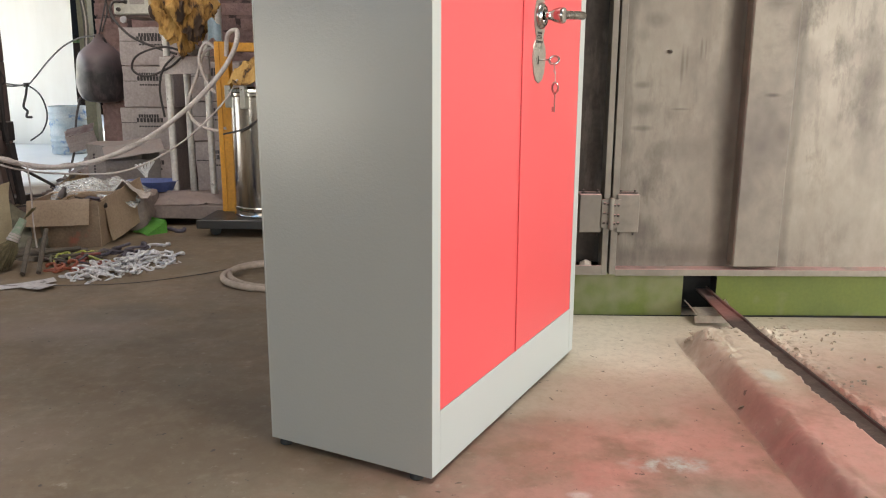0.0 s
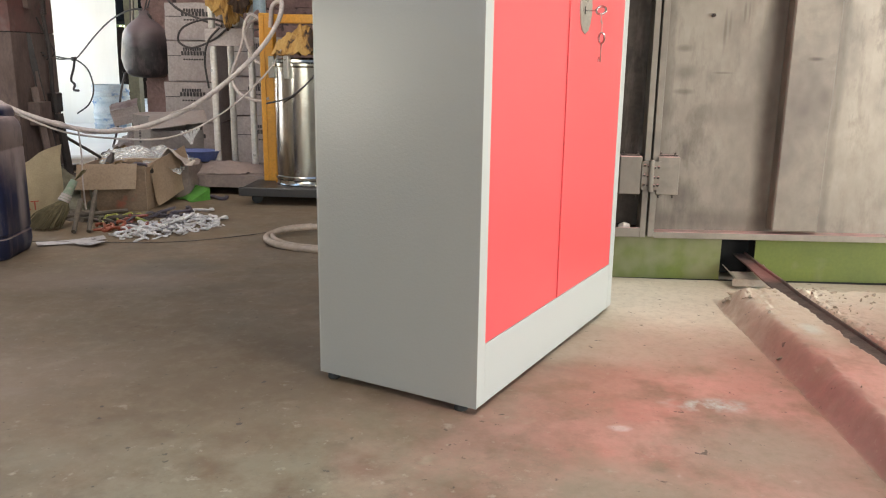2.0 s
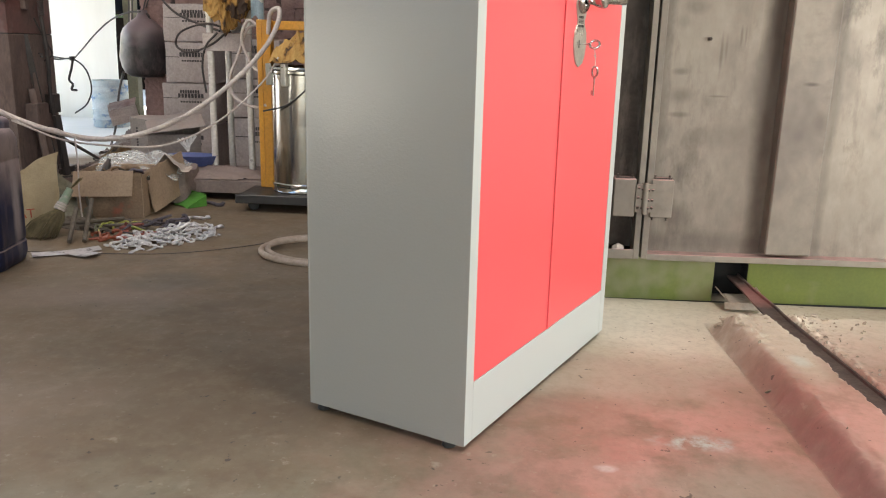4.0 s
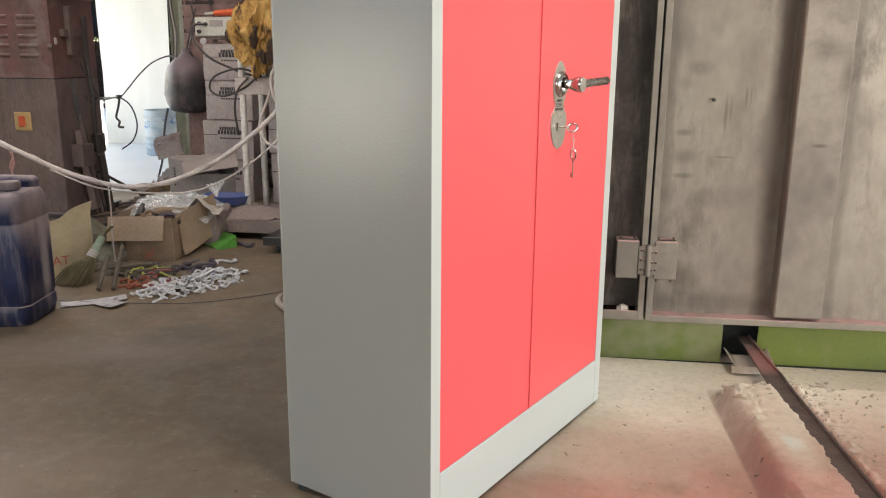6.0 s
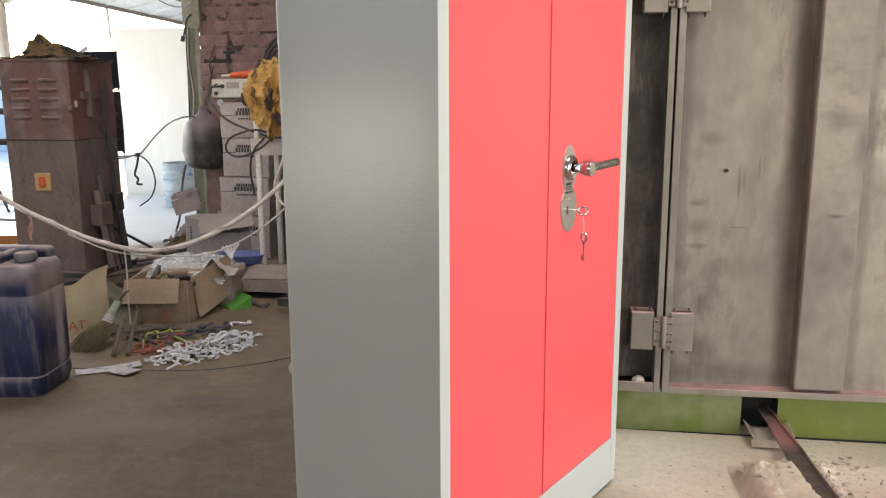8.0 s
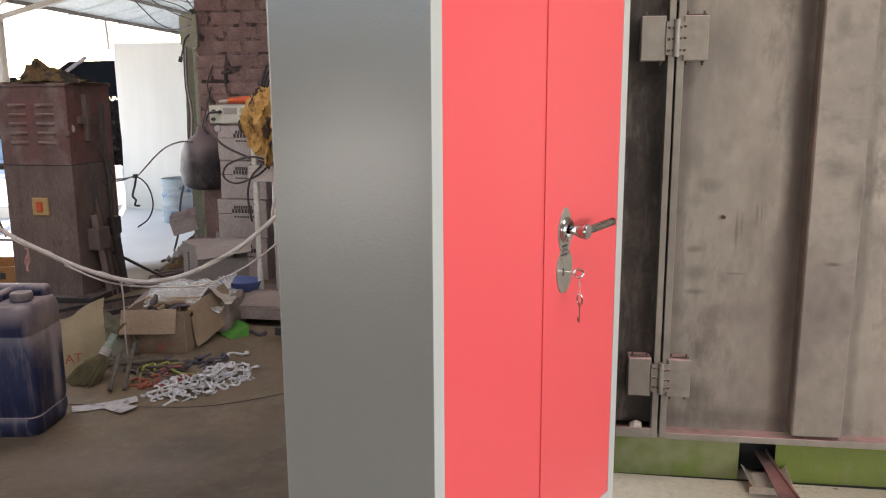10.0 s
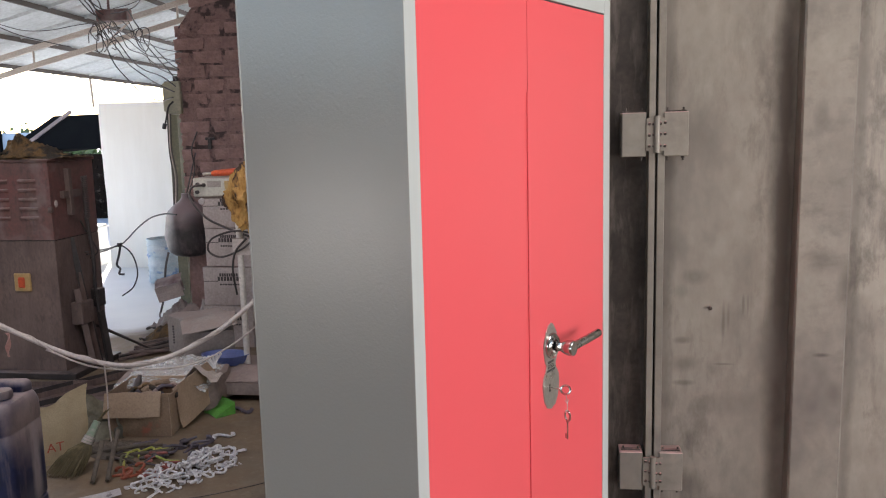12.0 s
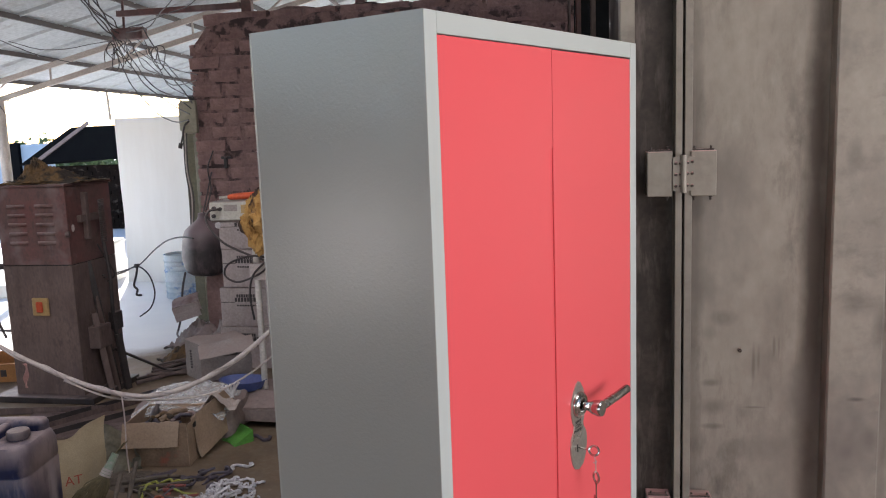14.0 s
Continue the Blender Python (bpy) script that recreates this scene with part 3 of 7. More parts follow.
def floor_material():
    """Brown workshop cement with pink powder drift near the booth, pale specks, and yard cement coloured sunlit-bright.
    """
    m = bpy.data.materials.new("workshop_cement")
    m.use_nodes = True
    nt = m.node_tree
    n, l = nt.nodes, nt.links
    b = n["Principled BSDF"]
    pos = n.new("ShaderNodeTexCoord").outputs["Object"]

    def nz(s, d=6.0, ro=0.62, off=0.0):
        t = n.new("ShaderNodeTexNoise")
        t.inputs["Scale"].default_value, t.inputs["Detail"].default_value, t.inputs["Roughness"].default_value = s, d, ro
        mp = n.new("ShaderNodeMapping")
        mp.inputs["Location"].default_value = (off, off * 0.7, 0)
        l.new(pos, mp.inputs[0])
        l.new(mp.outputs[0], t.inputs["Vector"])
        return t.outputs["Fac"]

    def rng(src, lo, hi, a=0.0, bb=1.0):
        r = n.new("ShaderNodeMapRange")
        for k, v in (("From Min", lo), ("From Max", hi), ("To Min", a), ("To Max", bb)):
            r.inputs[k].default_value = v
        l.new(src, r.inputs["Value"])
        return r.outputs[0]

    def op(kind, a, c):
        t = n.new("ShaderNodeMath")
        t.operation = kind
        for s, v in ((t.inputs[0], a), (t.inputs[1], c)):
            if isinstance(v, (int, float)):
                s.default_value = v
            else:
                l.new(v, s)
        return t.outputs[0]

    def mix(fac, a, c):
        x = n.new("ShaderNodeMix")
        x.data_type = "RGBA"
        l.new(fac, x.inputs["Factor"])
        for s, v in ((x.inputs[6], a), (x.inputs[7], c)):
            if isinstance(v, tuple):
                s.default_value = (*v, 1)
            else:
                l.new(v, s)
        return x.outputs[2]

    def near(cx, cy, rx, ry, lo, hi, wobble=0.5, s=2.5, off=0.0):
        """An uneven stain round a place."""
        sep = n.new("ShaderNodeSeparateXYZ")
        l.new(pos, sep.inputs[0])
        dx = op("DIVIDE", op("SUBTRACT", sep.outputs[0], cx), rx)
        dy = op("DIVIDE", op("SUBTRACT", sep.outputs[1], cy), ry)
        d = op("SQRT", op("ADD", op("MULTIPLY", dx, dx), op("MULTIPLY", dy, dy)), 0)
        d = op("ADD", d, op("MULTIPLY", op("SUBTRACT", nz(s, 5.0, off=off), 0.5), wobble))
        return rng(d, hi, lo)

    col = mix(rng(nz(0.9), 0.35, 0.65), (0.198, 0.130, 0.078), (0.142, 0.094, 0.055))
    col = mix(rng(nz(5.0, off=3), 0.42, 0.68), col, (0.165, 0.122, 0.080))
    col = mix(rng(nz(26.0, 4.0, off=9), 0.52, 0.75, 0, 0.40), col, (0.245, 0.200, 0.140))
    col = mix(rng(nz(3.1, 7.0, 0.68, 21), 0.50, 0.66, 0, 0.55), col, (0.112, 0.078, 0.052))
    col = mix(rng(nz(17.0, 5.0, 0.7, 22), 0.55, 0.70, 0, 0.45), col, (0.145, 0.105, 0.07))
    # broad darker, paler and pinkish patches
    for cx, cy, rx, ry, tone, off, k in ((-0.55, 0.10, 0.55, 0.45, (0.135, 0.092, 0.056), 11, 0.6), (-1.30, 0.10, 0.45, 0.35, (0.30, 0.205, 0.150), 12, 0.45), (-0.62, -0.62, 0.75, 0.25, (0.33, 0.265, 0.185), 13, 0.6), (-1.35, 1.05, 0.45, 0.20, (0.27, 0.205, 0.175), 15, 0.45)):
        col = mix(op("MULTIPLY", near(cx, cy, rx, ry, 0.2, 1.15, 0.9, 3.5, off), k), col, tone)
    # grey-green trodden cement in front
    col = mix(op("MULTIPLY", near(-0.35, -0.75, 1.1, 0.75, 0.5, 1.1, 0.8, 3.0, 2), rng(nz(9, off=5), 0.36, 0.58)), col, (0.245, 0.212, 0.148))
    # swept pale cement beside the booth
    col = mix(near(0.80, 0.95, 0.85, 0.55, 0.45, 1.15, 0.5, 2.2, 6), col, (0.61, 0.54, 0.43))
    # pink powder drift
    pink = op("MULTIPLY", near(0.80, -0.15, 1.0, 0.78, 0.45, 1.12, 0.8, 1.8, 1), rng(nz(4.2, off=7), 0.33, 0.55))
    col = mix(op("MULTIPLY", pink, 0.9), col, (0.50, 0.268, 0.225))
    red = op("MULTIPLY", near(0.48, -0.02, 0.55, 0.38, 0.3, 1.1, 1.0, 4.0, 4), rng(nz(7.0, off=1), 0.5, 0.66))
    col = mix(op("MULTIPLY", red, 0.45), col, (0.44, 0.175, 0.145))
    far_pink = op("MULTIPLY", near(1.75, 0.35, 0.7, 0.8, 0.3, 1.1, 0.6, 3.0, 8), 0.4)
    col = mix(far_pink, col, (0.544, 0.336, 0.280))
    # beige and grey-green trodden patches over the powder
    for cx, cy, rx, ry, tone, off in ((0.62, -0.10, 0.30, 0.16, (0.30, 0.265, 0.21), 3), (0.28, -0.32, 0.28, 0.14, (0.255, 0.25, 0.19), 7), (0.75, -0.35, 0.32, 0.2, (0.30, 0.25, 0.20), 9), (0.35, 0.45, 0.4, 0.18, (0.42, 0.34, 0.27), 4)):
        col = mix(op("MULTIPLY", near(cx, cy, rx, ry, 0.3, 1.1, 1.3, 6.0, off), 0.75), col, tone)
    # darker brown band on the foot of the rail bed
    sp = n.new("ShaderNodeSeparateXYZ")
    l.new(pos, sp.inputs[0])
    xs = op("ADD", sp.outputs[0], op("MULTIPLY", op("SUBTRACT", nz(11, 5.0, off=2), 0.5), 0.05))
    band = op("MULTIPLY", op("MULTIPLY", rng(sp.outputs[0], 0.783, 0.793), rng(xs, 0.878, 0.828)), rng(op("ADD", sp.outputs[1], op("MULTIPLY", nz(20, off=1), 0.05)), 1.02, 0.95))
    col = mix(op("MULTIPLY", band, rng(nz(14, off=2), 0.3, 0.55, 0.6, 0.9)), col, mix(rng(sp.outputs[1], 0.2, 0.75), (0.245, 0.128, 0.108), (0.27, 0.20, 0.155)))
    col = mix(op("MULTIPLY", near(0.915, 0.70, 0.07, 0.40, 0.6, 1.1, 0.5, 9.0, 6), 0.85), col, (0.47, 0.40, 0.31))
    # dark crust and holes beside the rail
    crust = op("MULTIPLY", op("MULTIPLY", rng(sp.outputs[0], 1.015, 1.03), rng(xs, 1.16, 1.04)), rng(nz(60, 4.0, off=6), 0.5, 0.62))
    col = mix(op("MULTIPLY", crust, 0.7), col, (0.16, 0.125, 0.095))
    # spilt pale blue paint
    spill = op("MULTIPLY", near(0.53, 0.105, 0.13, 0.045, 0.4, 1.0, 1.3, 9.0, 5), rng(nz(30, off=4), 0.42, 0.6))
    col = mix(spill, col, (0.42, 0.45, 0.42))
    spill2 = op("MULTIPLY", near(0.914, 0.493, 0.036, 0.055, 0.4, 1.0, 1.0, 12.0, 9), 0.8)
    col = mix(spill2, col, (0.46, 0.50, 0.44))
    chip = op("MULTIPLY", near(0.31, -0.035, 0.03, 0.02, 0.4, 1.0, 1.2, 18.0, 3), 0.8)
    col = mix(chip, col, (0.55, 0.46, 0.44))
    # damp round mark
    col = mix(op("MULTIPLY", near(-1.15, 1.25, 0.20, 0.13, 0.6, 1.1, 0.4, 7.0, 2), 0.55), col, (0.120, 0.092, 0.072))
    # mottling, pale specks and dark crumbs trodden into the floor
    col = mix(rng(nz(48.0, 5.0, 0.7, 12), 0.45, 0.75, 0, 0.30), col, (0.18, 0.13, 0.088))
    col = mix(rng(nz(9.0, 6.0, 0.75, 14), 0.50, 0.78, 0, 0.3), col, (0.33, 0.275, 0.20))
    worn = near(-0.2, -0.75, 1.4, 0.85, 0.4, 1.1, 0.6, 2.0, 3)
    for s, lo, hi, c, off, k in ((13.0, 0.62, 0.74, (0.40, 0.36, 0.27), 1, 0.40), (27.0, 0.64, 0.74, (0.48, 0.44, 0.36), 6, 0.55), (55.0, 0.66, 0.73, (0.46, 0.41, 0.33), 2, 0.4)):
        col = mix(op("MULTIPLY", rng(nz(s, 4.0, 0.6, off), lo, hi, 0, k), rng(worn, 0, 1, 0.35, 1.0)), col, c)
    col = mix(rng(nz(42.0, 3.0, 0.5, 3), 0.695, 0.73, 0, 0.7), col, (0.05, 0.04, 0.035))
    col = mix(rng(nz(64.0, 4.0, 0.6, 31), 0.70, 0.735, 0, 0.6), col, (0.06, 0.048, 0.04))
    col = mix(op("MULTIPLY", worn, rng(nz(7.0, 6.0, 0.7, 41), 0.50, 0.62, 0, 0.55)), col, (0.215, 0.195, 0.140))
    col = mix(op("MULTIPLY", worn, rng(nz(16.0, 5.0, 0.7, 43), 0.56, 0.66, 0, 0.4)), col, (0.135, 0.108, 0.078))
    # yard floor: sun brightness put into the pale colour beyond a wavering edge
    sep = n.new("ShaderNodeSeparateXYZ")
    l.new(pos, sep.inputs[0])
    line = op("ADD", op("SUBTRACT", sep.outputs[1], op("MULTIPLY", sep.outputs[0], 0.55)), op("MULTIPLY", nz(2.0, off=8), 0.5))
    col = mix(rng(line, 6.25, 6.65), col, mix(rng(nz(1.3, off=5), 0.35, 0.65), (0.74, 0.745, 0.74), (0.80, 0.80, 0.785)))
    l.new(col, b.inputs["Base Color"])
    l.new(rng(nz(4.0, off=2), 0.3, 0.7, 0.55, 0.85), b.inputs["Roughness"])
    bp = n.new("ShaderNodeBump")
    bp.inputs["Strength"].default_value, bp.inputs["Distance"].default_value = 0.05, 0.003
    l.new(op("ADD", nz(70, 4.0), op("MULTIPLY", nz(13, 5.0), 1.5)), bp.inputs["Height"])
    l.new(bp.outputs[0], b.inputs["Normal"])
    return m


me = bpy.data.meshes.new("ground")
me.from_pydata(verts, [], faces)
me.materials.append(floor_material())
for poly in me.polygons:
    poly.use_smooth = True
tagged(new("ground", me), "brown workshop cement floor with pink powder drift and a broken groove", "floor", kind="structure")

# ---- shed shell ----


def wall(name, dims, label, mat=None):
    bm = bmesh.new()
    for d in dims:
        box(bm, *d)
    return solo(name, bm, mat or wall_plaster, label, "wall", kind="structure")


# walls out of view, added to close the shed and shape its daylight
wall("wall_east", [(4.9, 5.12, -7.0, -4.7, 0, 3.9), (4.9, 5.12, 0.2, 12.0, 0, 3.9), (4.9, 5.12, -4.7, 0.2, 3.25, 3.9)], "unseen grubby plastered wall with a wide shutter opening")
wall("wall_south", [(-6.4, -3.4, -7.2, -7.0, 0, 4.6), (0.2, 5.12, -7.2, -7.0, 0, 4.6), (-3.4, 0.2, -7.2, -7.0, 3.4, 4.6)], "unseen grubby plastered wall with an added wide doorway")

# added west wall limits side light; its window frames the panel's sheen
wall("wall_west", [(-5.35, -5.2, -7.0, -2.27, 0, 2.16), (-5.35, -5.2, -1.49, 2.6, 0, 2.16), (-5.35, -5.2, -2.27, -1.49, 1.12, 2.16), (-5.35, -5.2, -2.27, -1.49, 0, 0.26)], "unseen grubby plastered side wall added to limit the west light, with a small window opening")
here = ROOF_ZONE
ROOF = pose(0, 0, 0, 0, 0, 7.3)
EAVE_X, EAVE_Z, SLOPE, RIDGE_X = -5.9, 2.52, 0.262, 1.6


def roof_z(x):
    return EAVE_Z + SLOPE * (min(x, 2 * RIDGE_X - x) - EAVE_X)


bm = bmesh.new()
y0, y1, pitch_y = -9.0, 15.6, 0.076
ny = int((y1 - y0) / pitch_y * 6)
xs_roof = [EAVE_X + 0.25, -3.8, -1.6, 0.95, RIDGE_X, 2.45, 3.8, 5.6]
rows = []
for j in range(ny + 1):
    y = y0 + (y1 - y0) * j / ny
    dz = 0.011 * math.sin(2 * math.pi * y / pitch_y) - (0.022 if j % 66 < 4 else 0.0)      # a lap every eleven waves
    rows.append([bm.verts.new((x, y, roof_z(x) + 0.06 + dz)) for x in xs_roof])
fs = []
for a, b in zip(rows, rows[1:]):
    for i in range(len(xs_roof) - 1):
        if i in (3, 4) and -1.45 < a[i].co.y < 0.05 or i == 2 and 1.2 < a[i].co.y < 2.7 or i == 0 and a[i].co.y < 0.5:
            continue   # unseen bays left open for added roof lamps and the panel's sky reflection
        fs.append(bm.faces.new((a[i], a[i + 1], b[i + 1], b[i])))
solo("ceiling", bm, roof_metal, "weathered pale corrugated metal roof sheets seen from below", "roof", ROOF, kind="structure", smooth=True)

shed_frame = thing("roof_frame", "dark purlins on cream painted angle trusses under the roof", "roof frame", ROOF)
shed_frame["kind"] = "structure"
for x in [-5.5, -4.75, -4.0, -3.25, -2.5, -1.75, -1.0, -0.25, 0.5, 1.25, 2.4, 3.6, 4.8]:
    bm = bmesh.new()
    z = roof_z(x)
    box(bm, x - 0.012, x + 0.012, y0 + 0.1, y1 - 0.1, z - 0.005, z + 0.045)
    part("purlin", bm, purlin_mat, shed_frame)
for ty in (-6.0, 7.9):
    for name, dz in (("top_chord", -0.075), ("bottom_chord", -0.27)):
        bm = bmesh.new()
        for sx in ((EAVE_X, RIDGE_X), (RIDGE_X, 5.4)):
            p = [Vector((sx[0], ty, roof_z(sx[0]) + dz)), Vector((sx[1], ty, roof_z(sx[1]) + dz))]
            d = (p[1] - p[0])
            ang = math.degrees(math.atan2(d.z, d.x))
            box(bm, 0, d.length, -0.02, 0.02, -0.03, 0.03, m=pose(*p[0], 0, -ang, 0))
            box(bm, 0, d.length, -0.02, 0.035, 0.026, 0.03, m=pose(*p[0], 0, -ang, 0))
        part(name, bm, cream_paint, shed_frame)
    k = 0
    for x in np.arange(EAVE_X + 0.35, RIDGE_X, 0.85):
        k += 1
        x2 = x + (0.35 if k % 2 else 0.0)
        rod("web", [(x, ty, roof_z(x) - 0.27), (x2, ty, roof_z(x2) - 0.08)], 0.012, cream_paint, shed_frame, 6)
for px, py in ((-5.28, 7.85), (-5.55, -6.0)):
    w = ROOF @ Vector((px, py, 0))
    post = thing("roof_post", "white painted round steel post carrying the roof truss", "post", Matrix.Translation(w), "roof posts")
    bm = bmesh.new()
    lathe(bm, [(0, 0), (0.056, 0), (0.056, roof_z(px) - 0.3), (0, roof_z(px) - 0.3)], 20)
    part("pipe", bm, cream_paint, post, smooth=True)
    block("cap_plate", (-0.08, 0.08, -0.08, 0.08, roof_z(px) - 0.3, roof_z(px) - 0.29), cream_paint, post, 0)
    block("foot_plate", (-0.1, 0.1, -0.1, 0.1, 0, 0.012), cream_paint, post, 0)

here = NEAR_ZONE
# ---- steel cupboard ----
W, D, H, ZB = 0.914, 0.431, 1.869, 0.028
CUP = pose(0, 0, 0, 0, 0, 62.5)
cup = thing("steel_cupboard", "tall grey steel almirah with two closed coral red doors", "cupboard", CUP)


def dents(v, z):
    """Slight waviness and two shallow dents of the thin side sheet."""
    d = 0.0010 * math.sin(6.5 * z + 1.0) * math.sin(math.pi * v / D)
    d += 0.0022 * math.exp(-((v - 0.06) / 0.05) ** 2 - ((z - 1.76) / 0.06) ** 2)
    d += 0.0014 * math.exp(-((v - 0.16) / 0.07) ** 2 - ((z - 0.16) / 0.06) ** 2)
    d += 0.0008 * noise.noise(Vector((v * 4, z * 2.5, 0.2))) * math.sin(math.pi * v / D)
    return d * min(1.0, max(0.0, (v - 0.03) / 0.05)) * min(1.0, max(0.0, (D - v) / 0.02))


bm = bmesh.new()
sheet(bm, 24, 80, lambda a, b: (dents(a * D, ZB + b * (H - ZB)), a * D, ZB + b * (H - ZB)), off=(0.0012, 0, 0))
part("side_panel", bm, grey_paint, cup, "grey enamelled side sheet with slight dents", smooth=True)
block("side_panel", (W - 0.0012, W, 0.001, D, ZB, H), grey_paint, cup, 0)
bm = bmesh.new()
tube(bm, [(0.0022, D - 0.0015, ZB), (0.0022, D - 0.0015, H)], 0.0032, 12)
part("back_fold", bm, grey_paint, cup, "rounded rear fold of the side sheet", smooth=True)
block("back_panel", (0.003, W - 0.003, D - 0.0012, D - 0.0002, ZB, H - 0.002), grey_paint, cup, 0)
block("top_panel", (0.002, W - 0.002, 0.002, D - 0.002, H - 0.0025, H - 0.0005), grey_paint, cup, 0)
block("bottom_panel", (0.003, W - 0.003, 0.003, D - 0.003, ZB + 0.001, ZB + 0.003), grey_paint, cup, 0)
FT = 0.022
block("stile", (0.0004, 0.037, -0.0005, FT, ZB, H), frame_paint, cup, 0.0012)
block("stile", (W - 0.036, W + 0.0005, -0.0005, FT, ZB, H), frame_paint, cup, 0.0012)
block("top_rail", (0.037, W - 0.036, -0.0003, FT, 1.831, H), frame_paint, cup, 0.0012)
block("plinth", (0.037, W - 0.036, -0.0003, FT, ZB, 0.169), frame_paint, cup, 0.0012)
# black backing sheet: shade in the door gaps is given as colour
block("inner_stop", (0.03, W - 0.03, 0.017, 0.021, 0.16, 1.84), dark_gap, cup, 0)
SEAM = 0.455


def door_leaf(x0, x1, z0, z1, flip):
    def fn(a, b):
        bow = 0.0011 * math.sin(math.pi * a) * math.sin(2.2 * math.pi * b + (1.3 if flip else 0.2))
        return (x0 + a * (x1 - x0), 0.0012 + bow * (0 < a < 1), z0 + b * (z1 - z0))
    bm = bmesh.new()
    sheet(bm, 14, 40, fn, off=(0, 0.014, 0))
    return part("door", bm, coral, cup, "coral red enamelled steel door leaf", smooth=True)


left_door = door_leaf(0.0385, SEAM - 0.0008, 0.1705, 1.829, False)
door_leaf(SEAM + 0.0012, W - 0.0375, 0.1705, 1.8275, True)
bm = bmesh.new()
box(bm, SEAM - 0.006, SEAM - 0.0006, -0.0022, 0.0006, 0.1715, 1.62, bev=0.0006)
part("meeting_edge", bm, coral, left_door, "folded overlapping edge of the door")
for u in (0.016, W - 0.03):
    for v in (0.046, D - 0.03):
        bm = bmesh.new()
        lathe(bm, [(0, 0.011), (0.013, 0.011), (0.016, 0.015), (0.014, 0.030), (0, 0.030)], 14)
        for q in bm.verts:
            q.co += Vector((u, v, 0))
        part("foot", bm, black_rubber, cup, "small black rubber foot", smooth=True)

# lock plate, handle and keys, in the plane of the doors (u along, z up)
FRONT = Matrix(((1, 0, 0, 0), (0, 0, -1, 0), (0, 1, 0, 0), (0, 0, 0, 1)))   # x, y, out -> u, z, towards the viewer


def plate_outline():
    cx = 0.556
    half = [(0.0, 1.056), (0.012, 1.051), (0.026, 1.034), (0.037, 1.01), (0.0375, 0.985), (0.031, 0.962), (0.0235, 0.95), (0.026, 0.94), (0.040, 0.922), (0.043, 0.905), (0.0425, 0.888),
            (0.035, 0.862), (0.022, 0.844), (0.0, 0.836)]
    pts = [(cx + a, b) for a, b in half] + [(cx - a, b) for a, b in half[-2:0:-1]]
    return pts


LOCK = CUP @ pose(0.002, 0, 0.010)
lock = thing("lock_plate", "satin steel lock plate with a keyhole on the red door", "lock", LOCK)
lock.parent = None
bm = bmesh.new()
prism(bm, plate_outline(), 0.0, 0.0025, FRONT)
es = [e for e in bm.edges if all(abs(v.co.y + 0.0025) < 1e-5 for v in e.verts)]
bmesh.ops.bevel(bm, geom=es, offset=0.001, segments=2, affect="EDGES")
ob = part("plate", bm, satin_steel, lock)
ob.location.y = 0.0006
bm = bmesh.new()
prism(bm, [(0.5425, 0.903), (0.5485, 0.903), (0.5475, 0.893), (0.5495, 0.884), (0.5415, 0.884), (0.5435, 0.893)], 0.0026, 0.0031, FRONT)
part("keyhole", bm, black_print, lock)
for z, w in ((0.9585, 0.030), (0.937, 0.046)):
    n_bar = 7
    for k in range(n_bar):
        bm = bmesh.new()
        x = 0.553 - w / 2 + w * k / n_bar
        prism(bm, [(x, z - 0.003), (x + w / n_bar * 0.62, z - 0.003), (x + w / n_bar * 0.62, z + 0.003), (x, z + 0.003)], 0.0020, 0.0024, FRONT)
        part("print_bar", bm, black_print, lock)
txt = bpy.data.curves.new("plate_text", "FONT")
txt.body, txt.size, txt.align_x, txt.extrude = "STEEL", 0.0135, "CENTER", 0.0002
tob = new("plate_text", txt)
tob.parent = lock
tob.matrix_basis = FRONT @ pose(0.553, 0.9435, 0.0023)
txt.materials.append(black_print)

handle = thing("door_handle", "chrome lever handle on a round rose", "handle", LOCK)
HX, HZ = 0.556, 0.999


def turned(name, prof, mat, parent, x=HX, z=HZ, seg=32):
    bm = bmesh.new()
    lathe(bm, prof, seg)
    bmesh.ops.transform(bm, matrix=FRONT @ Matrix.Translation((x, z, 0)), verts=bm.verts[:])
    return part(name, bm, mat, parent, smooth=True)


turned("rose", [(0, 0.0005), (0.0315, 0.0005), (0.0325, 0.004), (0.031, 0.009), (0.026, 0.0125), (0.022, 0.0115), (0.020, 0.0135), (0.0165, 0.0135), (0.0165, 0.006), (0, 0.006)], chrome, handle)
turned("neck", [(0.0105, 0.005), (0.0105, 0.022), (0.0115, 0.030), (0.0165, 0.040), (0.0195, 0.052), (0.0195, 0.060), (0.0175, 0.064), (0, 0.0645)], chrome, handle)
bm = bmesh.new()
lev = [Vector((HX + 0.004, -0.052, HZ)), Vector((HX + 0.022, -0.054, HZ + 0.001)), Vector((HX + 0.034, -0.057, HZ + 0.0025)), Vector((HX + 0.08, -0.060, HZ + 0.0045)), Vector((HX + 0.146, -0.061, HZ + 0.0065)), Vector((HX + 0.150, -0.061, HZ + 0.0065))]
tube(bm, lev, 0.0105, 20, taper=[1.0, 1.0, 1.0, 1.0, 1.0, 0.7])
part("lever", bm, lever_steel, handle, smooth=True)

keys = thing("key_pair", "pair of small steel keys, one in the lock, tied with thread", "keys", LOCK)


